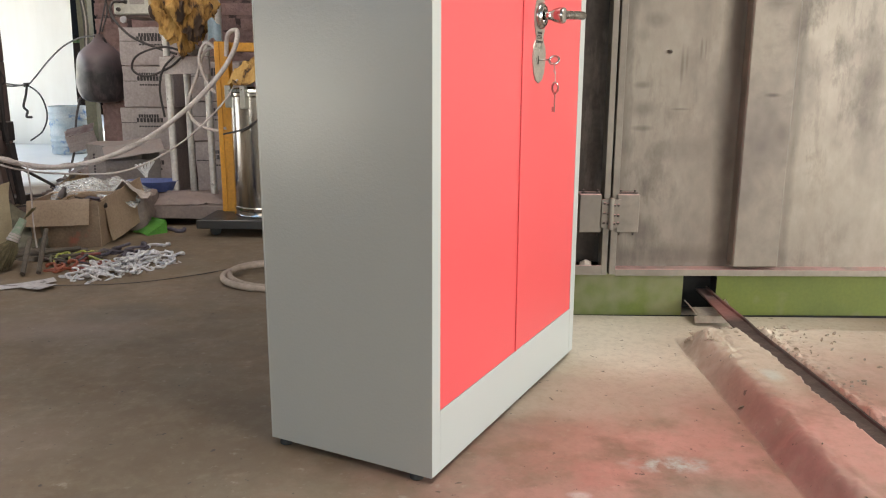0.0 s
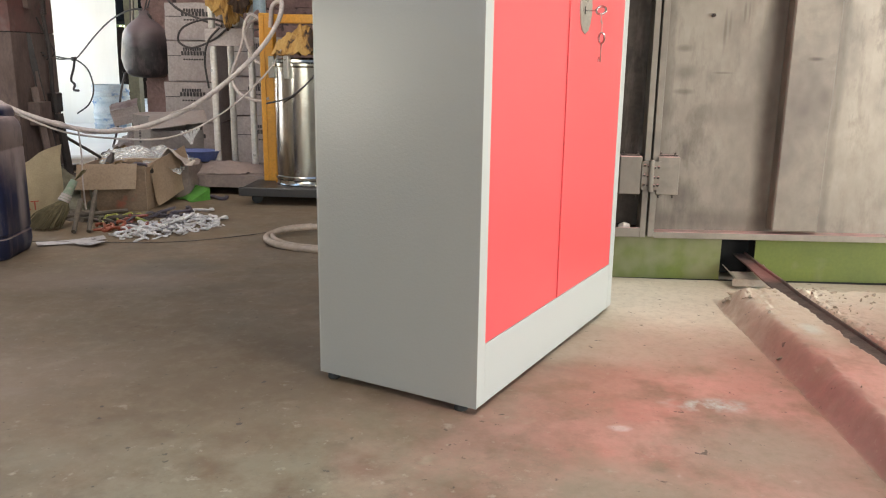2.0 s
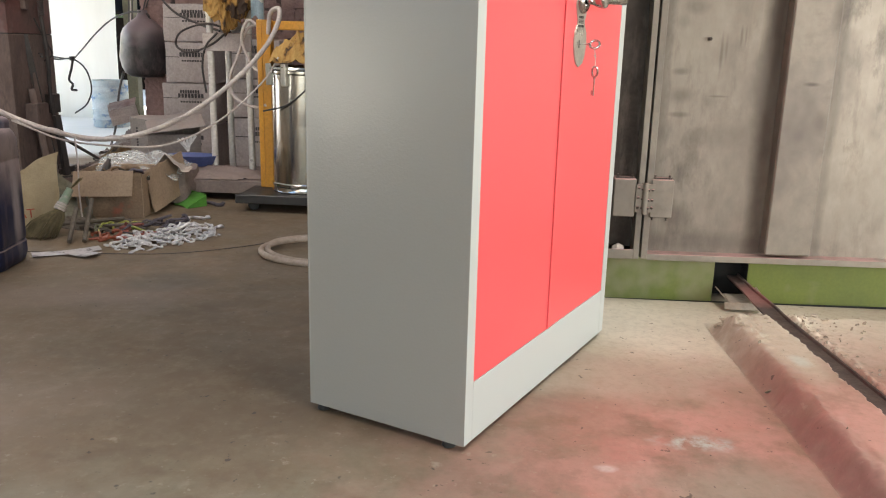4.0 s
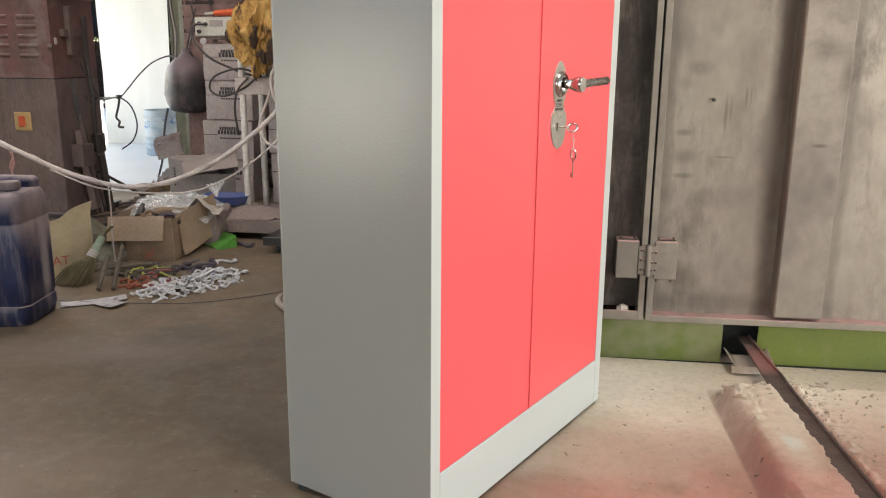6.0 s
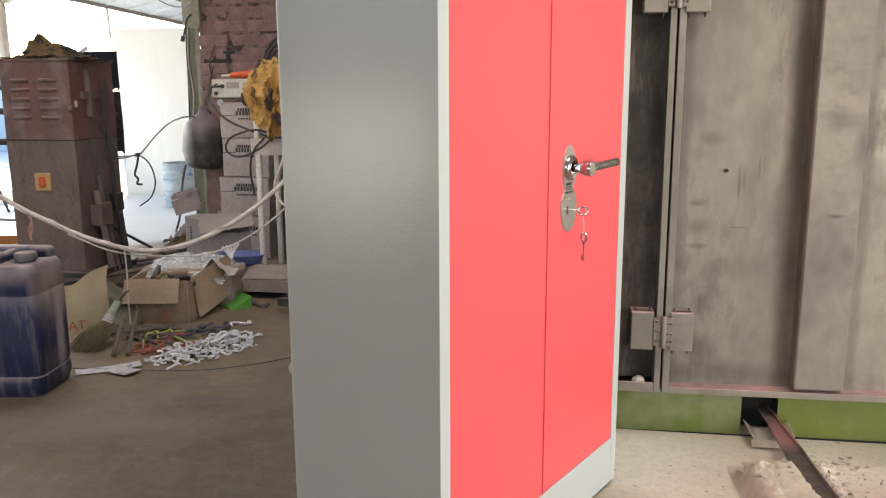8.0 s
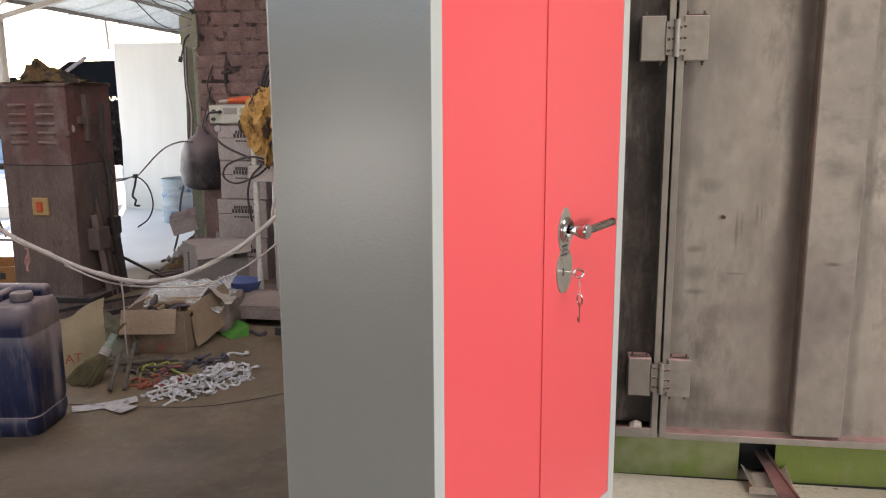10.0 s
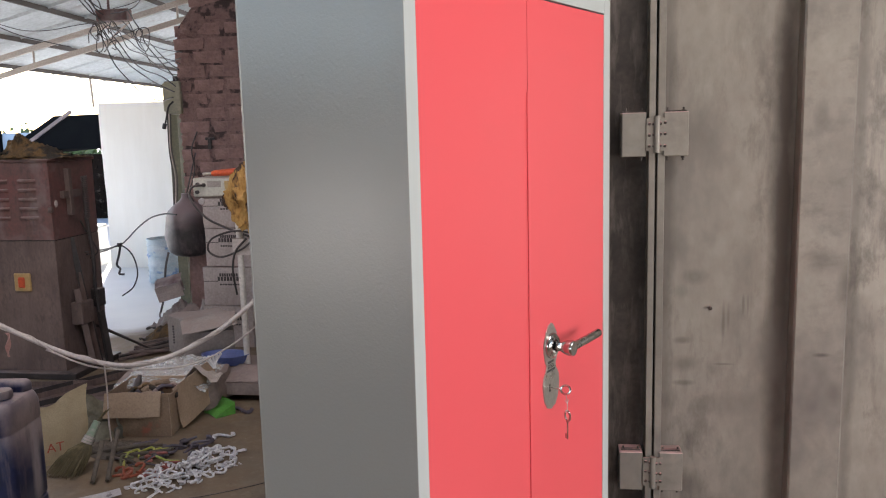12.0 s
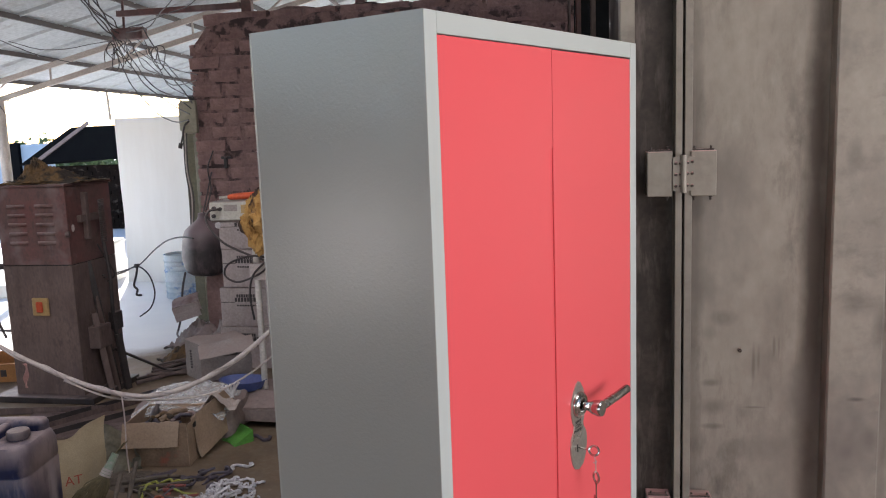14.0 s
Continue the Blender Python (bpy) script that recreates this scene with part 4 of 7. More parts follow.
def make_key(name, m):
    bm = bmesh.new()
    ring = [(0.0105 * math.cos(a), 0.0125 * math.sin(a), 0) for a in np.linspace(0, 2 * math.pi, 25)]
    tube(bm, ring, 0.0027, 8, cap=False)
    tube(bm, [(0, -0.012, 0), (0, -0.060, 0)], 0.0019, 8)
    tube(bm, [(0, -0.0135, 0), (0, -0.0165, 0)], 0.0034, 8)
    box(bm, 0, 0.0085, -0.059, -0.047, -0.0009, 0.0009)
    box(bm, 0.004, 0.0085, -0.0555, -0.0525, -0.0012, 0.0012)
    bmesh.ops.transform(bm, matrix=m, verts=bm.verts[:])
    part(name, bm, chrome, keys, smooth=True)


# the one in the lock points into the door; its bow faces sideways
make_key("key", FRONT @ pose(0.552, 0.893, 0.042) @ pose(0, 0, 0, 90, 0, 0) @ pose(0, 0, 0, 0, 68, 0))
make_key("key", FRONT @ pose(0.556, 0.826, 0.045) @ pose(0, 0, 0, 0, 62, 0))
rod("thread", [(0.552, -0.042, 0.884), (0.555, -0.044, 0.868), (0.553, -0.046, 0.856), (0.556, -0.045, 0.836)], 0.0011, rope_mat, keys, 6)
rod("thread_end", [(0.545, -0.044, 0.868), (0.555, -0.045, 0.859), (0.566, -0.043, 0.864)], 0.0009, rope_mat, keys, 6)

here = BOOTH_ZONE
# ---- powder booth ----
BX0, BX1, BY, BP, BT = 0.455, 3.3, 1.200, 1.264, 2.75
booth = thing("booth_shell", "dusty galvanised steel coating booth with a closed hinged door", "booth", pose(0, 0, 0))


def booth_block(name, dims, mat=booth_steel, bev=0.002, label=""):
    return block(name, dims, mat, booth, bev, label)


booth_block("jamb_sheet", (0.462, 0.583, BP, BP + 0.003, 0.19, BT), booth_dark, 0, "dark brown recessed jamb sheet")
booth_block("corner_post", (0.418, 0.462, 1.215, 1.30, 0.10, BT), booth_steel, 0.002)
booth_block("jamb_angle", (0.583, 0.604, BY, BP + 0.003, 0.157, BT), booth_steel, 0.0015)
booth_block("sill_angle", (0.462, 0.583, BY, BY + 0.004, 0.157, 0.192), booth_steel, 0.001)
booth_block("sill_top", (0.462, 0.583, BY + 0.004, BP, 0.170, 0.1735), booth_steel, 0)
bm = bmesh.new()
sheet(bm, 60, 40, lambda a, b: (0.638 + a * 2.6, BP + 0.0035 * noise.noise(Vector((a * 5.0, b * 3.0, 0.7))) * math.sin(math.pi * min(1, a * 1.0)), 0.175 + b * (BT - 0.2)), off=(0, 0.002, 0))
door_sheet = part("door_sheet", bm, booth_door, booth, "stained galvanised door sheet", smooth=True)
booth_block("door_edge", (0.611, 0.634, BY - 0.002, BP + 0.002, 0.160, BT), booth_steel, 0.0015)
booth_block("door_bottom_lip", (0.634, BX1, BY, BY + 0.004, 0.155, 0.178), booth_steel, 0.001)
booth_block("door_bottom_ledge", (0.634, BX1, BY + 0.004, BP, 0.172, 0.1755), booth_steel, 0)
for x in (1.05, 2.35):
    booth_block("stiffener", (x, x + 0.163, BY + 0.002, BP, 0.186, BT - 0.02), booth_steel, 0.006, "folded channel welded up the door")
for z in np.arange(0.22, 2.4, 0.215):
    bm = bmesh.new()
    bmesh.ops.create_icosphere(bm, subdivisions=2, radius=0.008)
    for v in bm.verts:
        v.co = Vector((1.2185 + v.co.x * 0.8, BP - 0.003 + v.co.y * 0.6, z + v.co.z * 1.5 + wob((z, 0, 0), 30, 0.02)))
    part("weld_bead", bm, booth_steel, booth, smooth=True)
booth_block("side_sheet", (0.462, 0.466, 1.30, 3.55, 0.0, BT), booth_dark, 0)
booth_block("back_sheet", (0.466, BX1, 3.55, 3.56, 0.0, BT), booth_dark, 0)
booth_block("roof_sheet", (0.44, BX1 + 0.02, 1.2, 3.57, BT, BT + 0.01), booth_steel, 0)
booth_block("end_sheet", (BX1, BX1 + 0.004, 1.2, 3.55, 0.0, BT), booth_steel, 0)
booth_block("front_post", (BX1 - 0.06, BX1, 1.205, 1.26, 0.0, 0.155), booth_steel, 0)
bm = bmesh.new()
prism(bm, [(0.0065 * math.cos(a), 0.0065 * math.sin(a)) for a in np.linspace(0, 2 * math.pi, 7)[:-1]], 0, 0.012, pose(0.797, BP, 0.932, 90, 0, 0))
tube(bm, [(0.797, BP, 0.932), (0.797, BP - 0.02, 0.932)], 0.003, 8)
part("screw", bm, booth_dark, booth)
bm = bmesh.new()
tube(bm, [(1.2165 + 0.0012 * math.sin(9.0 * z), BP - 0.001, z) for z in np.arange(0.19, 2.5, 0.06)], 0.0028, 6)
part("weld_seam", bm, bracket_cream, booth, "pale uneven weld line beside the channel", smooth=True)


def hinge_leafs(z0, z1):
    for x0, x1 in ((0.497, 0.574), (0.628, 0.706)):
        bm = bmesh.new()
        box(bm, x0, x1, BY - 0.010, BP - 0.001, z0, z1, bev=0.0025)
        leaf = part("hinge_leaf", bm, booth_steel, booth, "folded steel hinge box")
        for bx in (x0 + 0.014, x1 - 0.014):
            for zz, s in ((z1, 1), (z0, -1)):
                if (bx < 0.55) and s < 0:
                    continue
                bm = bmesh.new()
                lathe(bm, [(0, 0), (0.006, 0), (0.006, 0.006), (0.0035, 0.006), (0.0035, 0.014), (0, 0.014)], 10)
                bmesh.ops.transform(bm, matrix=pose(bx, BY + 0.012, zz, 0 if s > 0 else 180, 0, 0), verts=bm.verts[:])
                part("bolt", bm, booth_dark, leaf)
        bm = bmesh.new()
        box(bm, x0 + 0.006, x1 - 0.006, BY + 0.006, BY + 0.022, z1, z1 + 0.005)
        part("strap", bm, booth_dark, leaf)
    bm = bmesh.new()
    zc = (z0 + z1) / 2
    hh = (z1 - z0) / 2 - 0.012
    tube(bm, [(0.606, BY - 0.016, zc - hh), (0.606, BY - 0.016, zc + hh)], 0.010, 14)
    box(bm, 0.574, 0.604, BY - 0.014, BY - 0.008, zc - hh * 0.9, zc + hh * 0.9)
    box(bm, 0.608, 0.640, BY - 0.014, BY - 0.008, zc - hh * 0.9, zc + hh * 0.9)
    kn = part("hinge_knuckle", bm, booth_steel, booth, smooth=True)
    for x in (0.583, 0.597, 0.618, 0.632):
        for q in (-0.6, 0.0, 0.6):
            bm = bmesh.new()
            bmesh.ops.create_icosphere(bm, subdivisions=1, radius=0.0058)
            for v in bm.verts:
                v.co += Vector((x, BY - 0.014, zc + q * hh + wob((x, q, z0), 20, 0.01)))
            part("weld_bead", bm, booth_dark, kn, smooth=True)


hinge_leafs(0.314, 0.449)
hinge_leafs(1.442, 1.582)
bm = bmesh.new()
bmesh.ops.create_icosphere(bm, subdivisions=3, radius=0.022)
for v in bm.verts:
    v.co = Vector((v.co.x * 1.2, v.co.y, max(-0.010, v.co.z)))
rough_up(bm, 60, 0.010)
solo("mortar_lump", bm, rag_white, "small pale lump of rubble on the booth sill", "rubble", pose(0.535, 1.232, 0.1835), smooth=True)

# green beam under the booth, with the gap for the rail
for x0, x1 in ((0.435, 0.898), (1.022, BX1)):
    bm = bmesh.new()
    box(bm, x0, x1, 1.262, 1.268, -0.012, 0.156)
    box(bm, x0, x1, 1.262, 1.30, 0.150, 0.156)
    solo("base_beam", bm, green_paint, "green painted steel channel under the booth", "beam", group="booth base beams")
# black strip draws the shadow gap under the beam, plus its dark end post
bm = bmesh.new()
box(bm, 0.43, BX1, 1.2555, 1.2605, -0.020, -0.009)
box(bm, 0.425, 0.434, 1.25, 1.262, -0.016, 0.156)
solo("beam_foot_strip", bm, dark_gap, "thin black strip for the shadow gap along the foot of the beam", "trim", kind="structure")
# pocket walls take near-black colour for the shade inside
bm = bmesh.new()
box(bm, 0.88, 1.04, 1.33, 1.35, 0.0, 0.17)
box(bm, 0.895, 0.9, 1.27, 1.35, 0.0, 0.156)
box(bm, 1.02, 1.025, 1.27, 1.35, 0.0, 0.156)
solo("rail_pocket", bm, dark_gap, "pocket in the booth base where the rail enters, blackened for its shade", "pocket", kind="structure")
bm = bmesh.new()


def plate(bm, quad, t):
    """A thin bent plate from four corners, thickened along its normal."""
    q = [Vector(c) for c in quad]
    nrm = (q[1] - q[0]).cross(q[3] - q[0]).normalized() * t
    vs = [bm.verts.new(c) for c in q] + [bm.verts.new(c + nrm) for c in q]
    for f in ((3, 2, 1, 0), (4, 5, 6, 7), (0, 1, 5, 4), (1, 2, 6, 5), (2, 3, 7, 6), (3, 0, 4, 7)):
        bm.faces.new([vs[k] for k in f])


plate(bm, [(0.938, 1.142, 0.010), (0.914, 1.147, 0.038), (0.908, 1.258, 0.050), (0.938, 1.258, 0.020)], 0.003)
plate(bm, [(1.022, 1.142, 0.010), (1.052, 1.147, 0.040), (1.056, 1.258, 0.054), (1.022, 1.258, 0.020)], -0.003)
plate(bm, [(0.938, 1.142, 0.010), (1.022, 1.142, 0.010), (1.022, 1.258, 0.020), (0.938, 1.258, 0.020)], 0.003)
plate(bm, [(0.912, 1.139, 0.0), (1.052, 1.139, 0.0), (1.048, 1.139, 0.026), (0.909, 1.139, 0.026)], 0.003)
solo("rail_bracket", bm, bracket_cream, "bent cream sheet steel bracket where the rail leaves the booth", "bracket")
bm = bmesh.new()
here = NEAR_ZONE
ry = np.linspace(1.32, -2.6, 150)
prev = None
for y in ry:
    up = max(0.0, (y - 0.86)) * 0.06
    z = 0.063 + up + 0.0008 * noise.noise(Vector((y * 12, 0, 0)))
    nar = 0.010 * float(smooth_step(0.95, 1.2, y))
    x0 = RAIL0 - 0.006 + 0.4 * nar + rail_shift(y)
    x1 = RAIL1 - 1.3 * nar + rail_shift(y) + 0.0008 * noise.noise(Vector((y * 40, 2, 0)))
    ring = [bm.verts.new(q) for q in ((x0, y, z - 0.006), (x0, y, z), (x1 - 0.007, y, z), (x1 - 0.006, y, z + 0.008), (x1, y, z + 0.008), (x1, y, z - 0.026), (x1 - 0.006, y, z - 0.026), (x1 - 0.006, y, z - 0.006))]
    if prev:
        for k in range(8):
            bm.faces.new((prev[k], prev[(k + 1) % 8], ring[(k + 1) % 8], ring[k]))
    else:
        bm.faces.new(ring)
    prev = ring
bm.faces.new(prev[::-1])
solo("trolley_rail", bm, rail_rust, "rusty brown steel angle rail set in broken cement", "rail")
# rubble along the rail
rng = random.Random(5)
stones = []
for k in range(3):
    bm = bmesh.new()
    bmesh.ops.create_icosphere(bm, subdivisions=2, radius=1)
    rough_up(bm, 1.3, 0.45, k * 7.0)
    stones.append(mesh_of("cement_crumb", bm, material("cement_crumb_%s" % "abc"[k], (0.36, 0.30, 0.23), (0.22, 0.175, 0.135), rough=0.95, scale=2, grain=8), True, 30))
for k in range(90):
    y = rng.uniform(-0.3, 1.08)
    near_rail = rng.random() < 0.85
    if near_rail:
        x = RAIL1 + rng.uniform(0.012, 0.26) * rng.random() + 0.008
        y = 0.66 + 0.36 * rng.random() if rng.random() < 0.5 else y
        x += rail_shift(y)
    else:
        x = BED0 + rng.uniform(0.0, 0.10)
    s = rng.choice((0.0025, 0.003, 0.004, 0.005, 0.007))
    if near_rail:
        s *= 0.75
    ob = new("cement_crumb", stones[k % 3])
    ob.matrix_basis = Matrix.LocRotScale((x, y, ground_height(x, y) + s * 0.4), Euler((rng.random() * 6, rng.random() * 6, 0)), (s * 1.5, s, s * 0.45))
    tagged(ob, "crumb of broken cement on the floor", "rubble", "cement crumbs")

# broken cement crumbs at the end of the rail bed
cement_crumb = material("broken_cement", (0.50, 0.43, 0.34), (0.36, 0.30, 0.235), rough=0.95, scale=40, grain=200, bump=0.5, vary=0.2)
rng = random.Random(29)
crumb_meshes = []
for k in range(5):
    bm = bmesh.new()
    bmesh.ops.create_icosphere(bm, subdivisions=2, radius=1.0)
    for v in bm.verts:
        v.co *= 1 + 0.55 * noise.noise(v.co * 1.3 + Vector((k * 7.0, 0, 0)))
        v.co.z *= 0.6
    crumb_meshes.append(mesh_of("cement_crumb", bm, cement_crumb, True, 30))
for cx, cy, sx, sy, n in ((0.825, 0.91, 0.012, 0.03, 8), (0.835, 0.82, 0.012, 0.05, 6), (0.93, 0.90, 0.02, 0.05, 12), (1.07, 1.00, 0.04, 0.035, 16), (1.12, 0.90, 0.06, 0.05, 16), (1.19, 1.02, 0.06, 0.04, 8)):
    for k in range(n):
        x, y = cx + sx * rng.gauss(0, 0.7), cy + sy * rng.gauss(0, 0.7)
        size = rng.uniform(0.003, 0.009)
        ob = new("cement_crumb", rng.choice(crumb_meshes))
        ob.matrix_basis = Matrix.LocRotScale((x, y, ground_height(x, y) + 0.3 * size), Euler((0, 0, rng.uniform(0, 6.3))), (size * rng.uniform(0.8, 1.8), size, size))
        tagged(ob, "pale broken cement crumb lying by the rail", "rubble", "rubble by the rail")

here = WALL_ZONE
# ---- brick wall behind ----
WX0, WX1, WY, WT, WZ = -2.28, 0.44, 3.90, 2.55, 0.234
bm = bmesh.new()
prism(bm, [(WX0 + 0.014, WZ), (5.2, WZ), (5.2, WT - 0.07), (WX0 + 0.30, WT - 0.07), (WX0 + 0.16, WT - 0.10), (WX0 + 0.06, WT - 0.19), (WX0 + 0.014, WT - 0.33)], WY - 0.007, WY + 0.22, Matrix(((1, 0, 0, 0), (0, 0, 1, 0), (0, 1, 0, 0), (0, 0, 0, 1))))
bmesh.ops.recalc_face_normals(bm, faces=bm.faces[:])
rough_up(bm, 6, 0.004)
wall_brick = solo("wall_north", bm, mortar_mat, "brick partition wall caked in mauve coating powder", "wall", kind="structure")
rng = random.Random(11)
brick_meshes = []
for k in range(6):
    for L in (0.228, 0.110):
        bm = bmesh.new()
        bmesh.ops.create_cube(bm, size=1)
        bmesh.ops.subdivide_edges(bm, edges=bm.edges[:], cuts=1, use_grid_fill=True)
        for v in bm.verts:
            s = 0.90 if sum(abs(c) > 0.4 for c in v.co) >= 2 else 1.0
            v.co = Vector((v.co.x * L * (s if abs(v.co.x) > 0.4 else 1), v.co.y * 0.05, v.co.z * 0.082 * s))
        rough_up(bm, 20, 0.011, k * 5.0 + L)
        brick_meshes.append(mesh_of("brick", bm, brick_mat, True, 50))
course = 0.0945
count = 0
for r in range(26, 5, -1):
    z = 0.047 + course * r
    x = WX0
    first = True
    while x < WX1:
        half = (first and r % 2 == 0)
        L = 0.110 if half else 0.228
        first = False
        if z < 1.25 and x > -1.3:
            break
        ob = new("brick", brick_meshes[2 * rng.randrange(6) + (1 if half else 0)])
        ob.parent = wall_brick
        drop = {26: 0.27, 25: 0.14, 24: 0.05}.get(r, 0.0) if x < WX0 + 0.05 else 0.0
        ob.location = (x + L / 2 + rng.uniform(-0.003, 0.003) + drop, WY + 0.010 + rng.uniform(-0.006, 0.009), z + rng.uniform(-0.002, 0.002))
        ob.rotation_euler = (rng.uniform(-0.02, 0.02), rng.uniform(-0.02, 0.02), rng.uniform(-0.02, 0.02))
        count += 1
        x += L + 0.012
for r in range(24, 5, -1):
    ob = new("brick", brick_meshes[2 * (r % 6) + 1])
    ob.parent = wall_brick
    ob.location = (WX0 + 0.012, WY + 0.10, 0.047 + course * r)
    ob.rotation_euler = (0, 0, math.pi / 2)
bm = bmesh.new()
tube(bm, [(WX0 + 0.10 + 0.1 * i, WY + 0.085 + 0.01 * math.sin(i), WT - 0.115 + 0.008 * math.sin(2.3 * i) - (0.16, 0.05)[i] if i < 2 else WT - 0.115 + 0.008 * math.sin(2.3 * i)) for i in range(28)], 0.118, 12)
rough_up(bm, 9, 0.03, 2.0)
part("wall_coping", bm, mortar_mat, wall_brick, "rough rounded mortar coping", smooth=True)

pier_post = thing("wall_pier", "narrow dusty brick pier below the wall end", "pier", pose(WX0 + 0.16, 3.83, WZ))
bm = bmesh.new()
box(bm, -0.10, 0.12, -0.06, 0.06, 0, 1.0)
bmesh.ops.subdivide_edges(bm, edges=bm.edges[:], cuts=6, use_grid_fill=True)
rough_up(bm, 14, 0.016, 4.0)
part("pier_body", bm, brick_mat, pier_post, smooth=True)

here = BOOTH_ZONE
# steel strips and dark doorway beside the booth top
for x0, x1, y, mat, lab, nm in ((0.355, 0.375, 1.9, panel_dusty, "mauve dusted steel angle upright", "steel_upright"), (0.300, 0.322, 2.0, maroon_paint, "maroon steel angle upright", "steel_upright"), (0.27, 0.282, 2.05, panel_dusty, "mauve dusted steel angle upright", "steel_upright")):
    bm = bmesh.new()
    box(bm, x0, x1, y, y + 0.004, 0, 3.0)
    box(bm, x0, x0 + 0.004, y, y + 0.03, 0, 3.0)
    solo(nm, bm, mat, lab, "upright", group="uprights beside the booth")
# black sheet puts the darkness of the open gap into colour
bm = bmesh.new()
box(bm, 0.30, 0.45, 2.3, 2.32, 0, 3.0)
solo("duct_panel", bm, dark_gap, "black sheet for the shaded gap between the booth and the wall", "panel")

here = WALL_ZONE
# maroon beam and struts over the wall
bm = bmesh.new()
box(bm, -2.86, -1.9, 4.02, 4.06, 2.585, 2.625)
solo("wall_beam", bm, maroon_paint, "maroon steel beam lying above the brick wall", "beam")
for x in (-1.92, -1.12, -0.2):
    bm = bmesh.new()
    box(bm, x, x + 0.07, 4.0, 4.05, 2.45, 3.45)
    solo("wall_strut", bm, maroon_paint, "maroon steel strut rising to the roof", "strut", group="wall struts")

here = BACK_ZONE
# ---- electrical panel ----
mc = thing("control_cabinet", "tall mauve-dusted steel electrical cabinet with louvres and a red switch", "cabinet", pose(-3.475, 3.36, 0))
CW, CD, CH = 0.51, 0.50, 1.49
block("plinth", (-0.14, CW + 0.10, -0.06, CD, 0.0, 0.045), dusty_black, mc, 0.004, "dark steel base channel")
block("lower_body", (0, CW, 0, CD, 0.045, 0.944), panel_dusty, mc, 0.003)
block("upper_body", (0, CW, 0, CD, 0.949, CH - 0.02), maroon_paint, mc, 0.003, "maroon upper half with louvres")
block("joint_gap", (0.006, CW - 0.006, 0.006, CD - 0.006, 0.940, 0.952), black_rubber, mc, 0)
block("lid", (-0.012, CW + 0.012, -0.012, CD + 0.01, CH - 0.02, CH), maroon_paint, mc, 0.004)
for i in range(2):
    for j in range(5):
        x0 = 0.075 + i * 0.205
        z0 = 1.085 + j * 0.062
        bm = bmesh.new()
        n = 10
        arc = []
        for k in range(n + 1):
            a = math.pi * k / n
            arc.append((0.013 * math.sin(a), z0 + 0.013 - 0.013 * math.cos(a)))
        prev = None
        for xx, sc in ((x0, 0.15), (x0 + 0.018, 1.0), (x0 + 0.117, 1.0), (x0 + 0.135, 0.15)):
            ring = [bm.verts.new((xx, -d * sc * 1.25 + 0.001, z)) for d, z in arc]
            if prev:
                for a, b, c, d in zip(prev, prev[1:], ring[1:], ring):
                    bm.faces.new((a, b, c, d))
            prev = ring
        part("louvre", bm, maroon_paint, mc, smooth=True)
sw = block("switch_plate", (0.195, 0.315, -0.018, 0.001, 0.602, 0.726), switch_plate, mc, 0.006, "yellowed switch plate")
block("rocker", (0.232, 0.282, -0.034, -0.017, 0.628, 0.702), switch_red, sw, 0.008, "red switch")
block("side_box", (CW, CW + 0.085, 0.10, 0.24, 0.345, 0.50), panel_dusty, mc, 0.005, "small dusty junction box")
block("side_box", (CW, CW + 0.065, 0.34, 0.42, 0.42, 0.55), dusty_black, mc, 0.005)
block("hinge_block", (CW, CW + 0.03, 0.10, 0.30, 1.22, 1.27), panel_dusty, mc, 0.004)
block("hinge_block", (CW, CW + 0.035, 0.16, 0.20, 1.10, 1.42), panel_dusty, mc, 0.004)
bm = bmesh.new()
coil = []
for k in range(240):
    a = k * 0.6
    coil.append((CW + 0.055 + 0.018 * math.cos(a), 0.30 + 0.018 * math.sin(a), 1.36 - k * 0.00125))
tube(bm, coil, 0.004, 5)
part("spring_conduit", bm, dusty_black, mc, smooth=True)
rod("conduit", spline([(CW + 0.05, 0.30, 1.06), (CW + 0.06, 0.32, 0.8), (CW + 0.05, 0.33, 0.5), (CW + 0.08, 0.34, 0.2)], 8), 0.013, dusty_black, mc)
rod("latch", [(CW + 0.012, -0.004, 1.155), (CW - 0.012, -0.012, 1.155)], 0.02, panel_dusty, mc, 12)
bm = bmesh.new()
lathe(bm, [(0, 0), (0.016, 0), (0.014, 0.004), (0, 0.005)], 14)
bmesh.ops.transform(bm, matrix=pose(CW + 0.001, 0.05, 1.19, 0, 90, 0) @ Matrix.Diagonal((1.6, 1, 1, 1)), verts=bm.verts[:])
part("pale_sticker", bm, white_carton, mc)
for k, (dx, dy, h) in enumerate(((0.10, 0.40, 0.70), (0.09, 0.43, 0.95), (0.09, 0.34, 0.60), (0.15, 0.46, 0.42))):
    bm = bmesh.new()
    box(bm, -0.02, 0.02, -0.002, 0.002, 0, h)
    box(bm, -0.02, -0.016, -0.002, 0.035, 0, h)
    solo("leaning_angle", bm, dusty_black if k % 2 else panel_dusty, "rusty steel angle leaning beside the cabinet", "steel angle", pose(-3.475 + CW + dx, 3.36 + dy - 0.15, 0.002, 3, -7, 20 * k), "leaning angles")


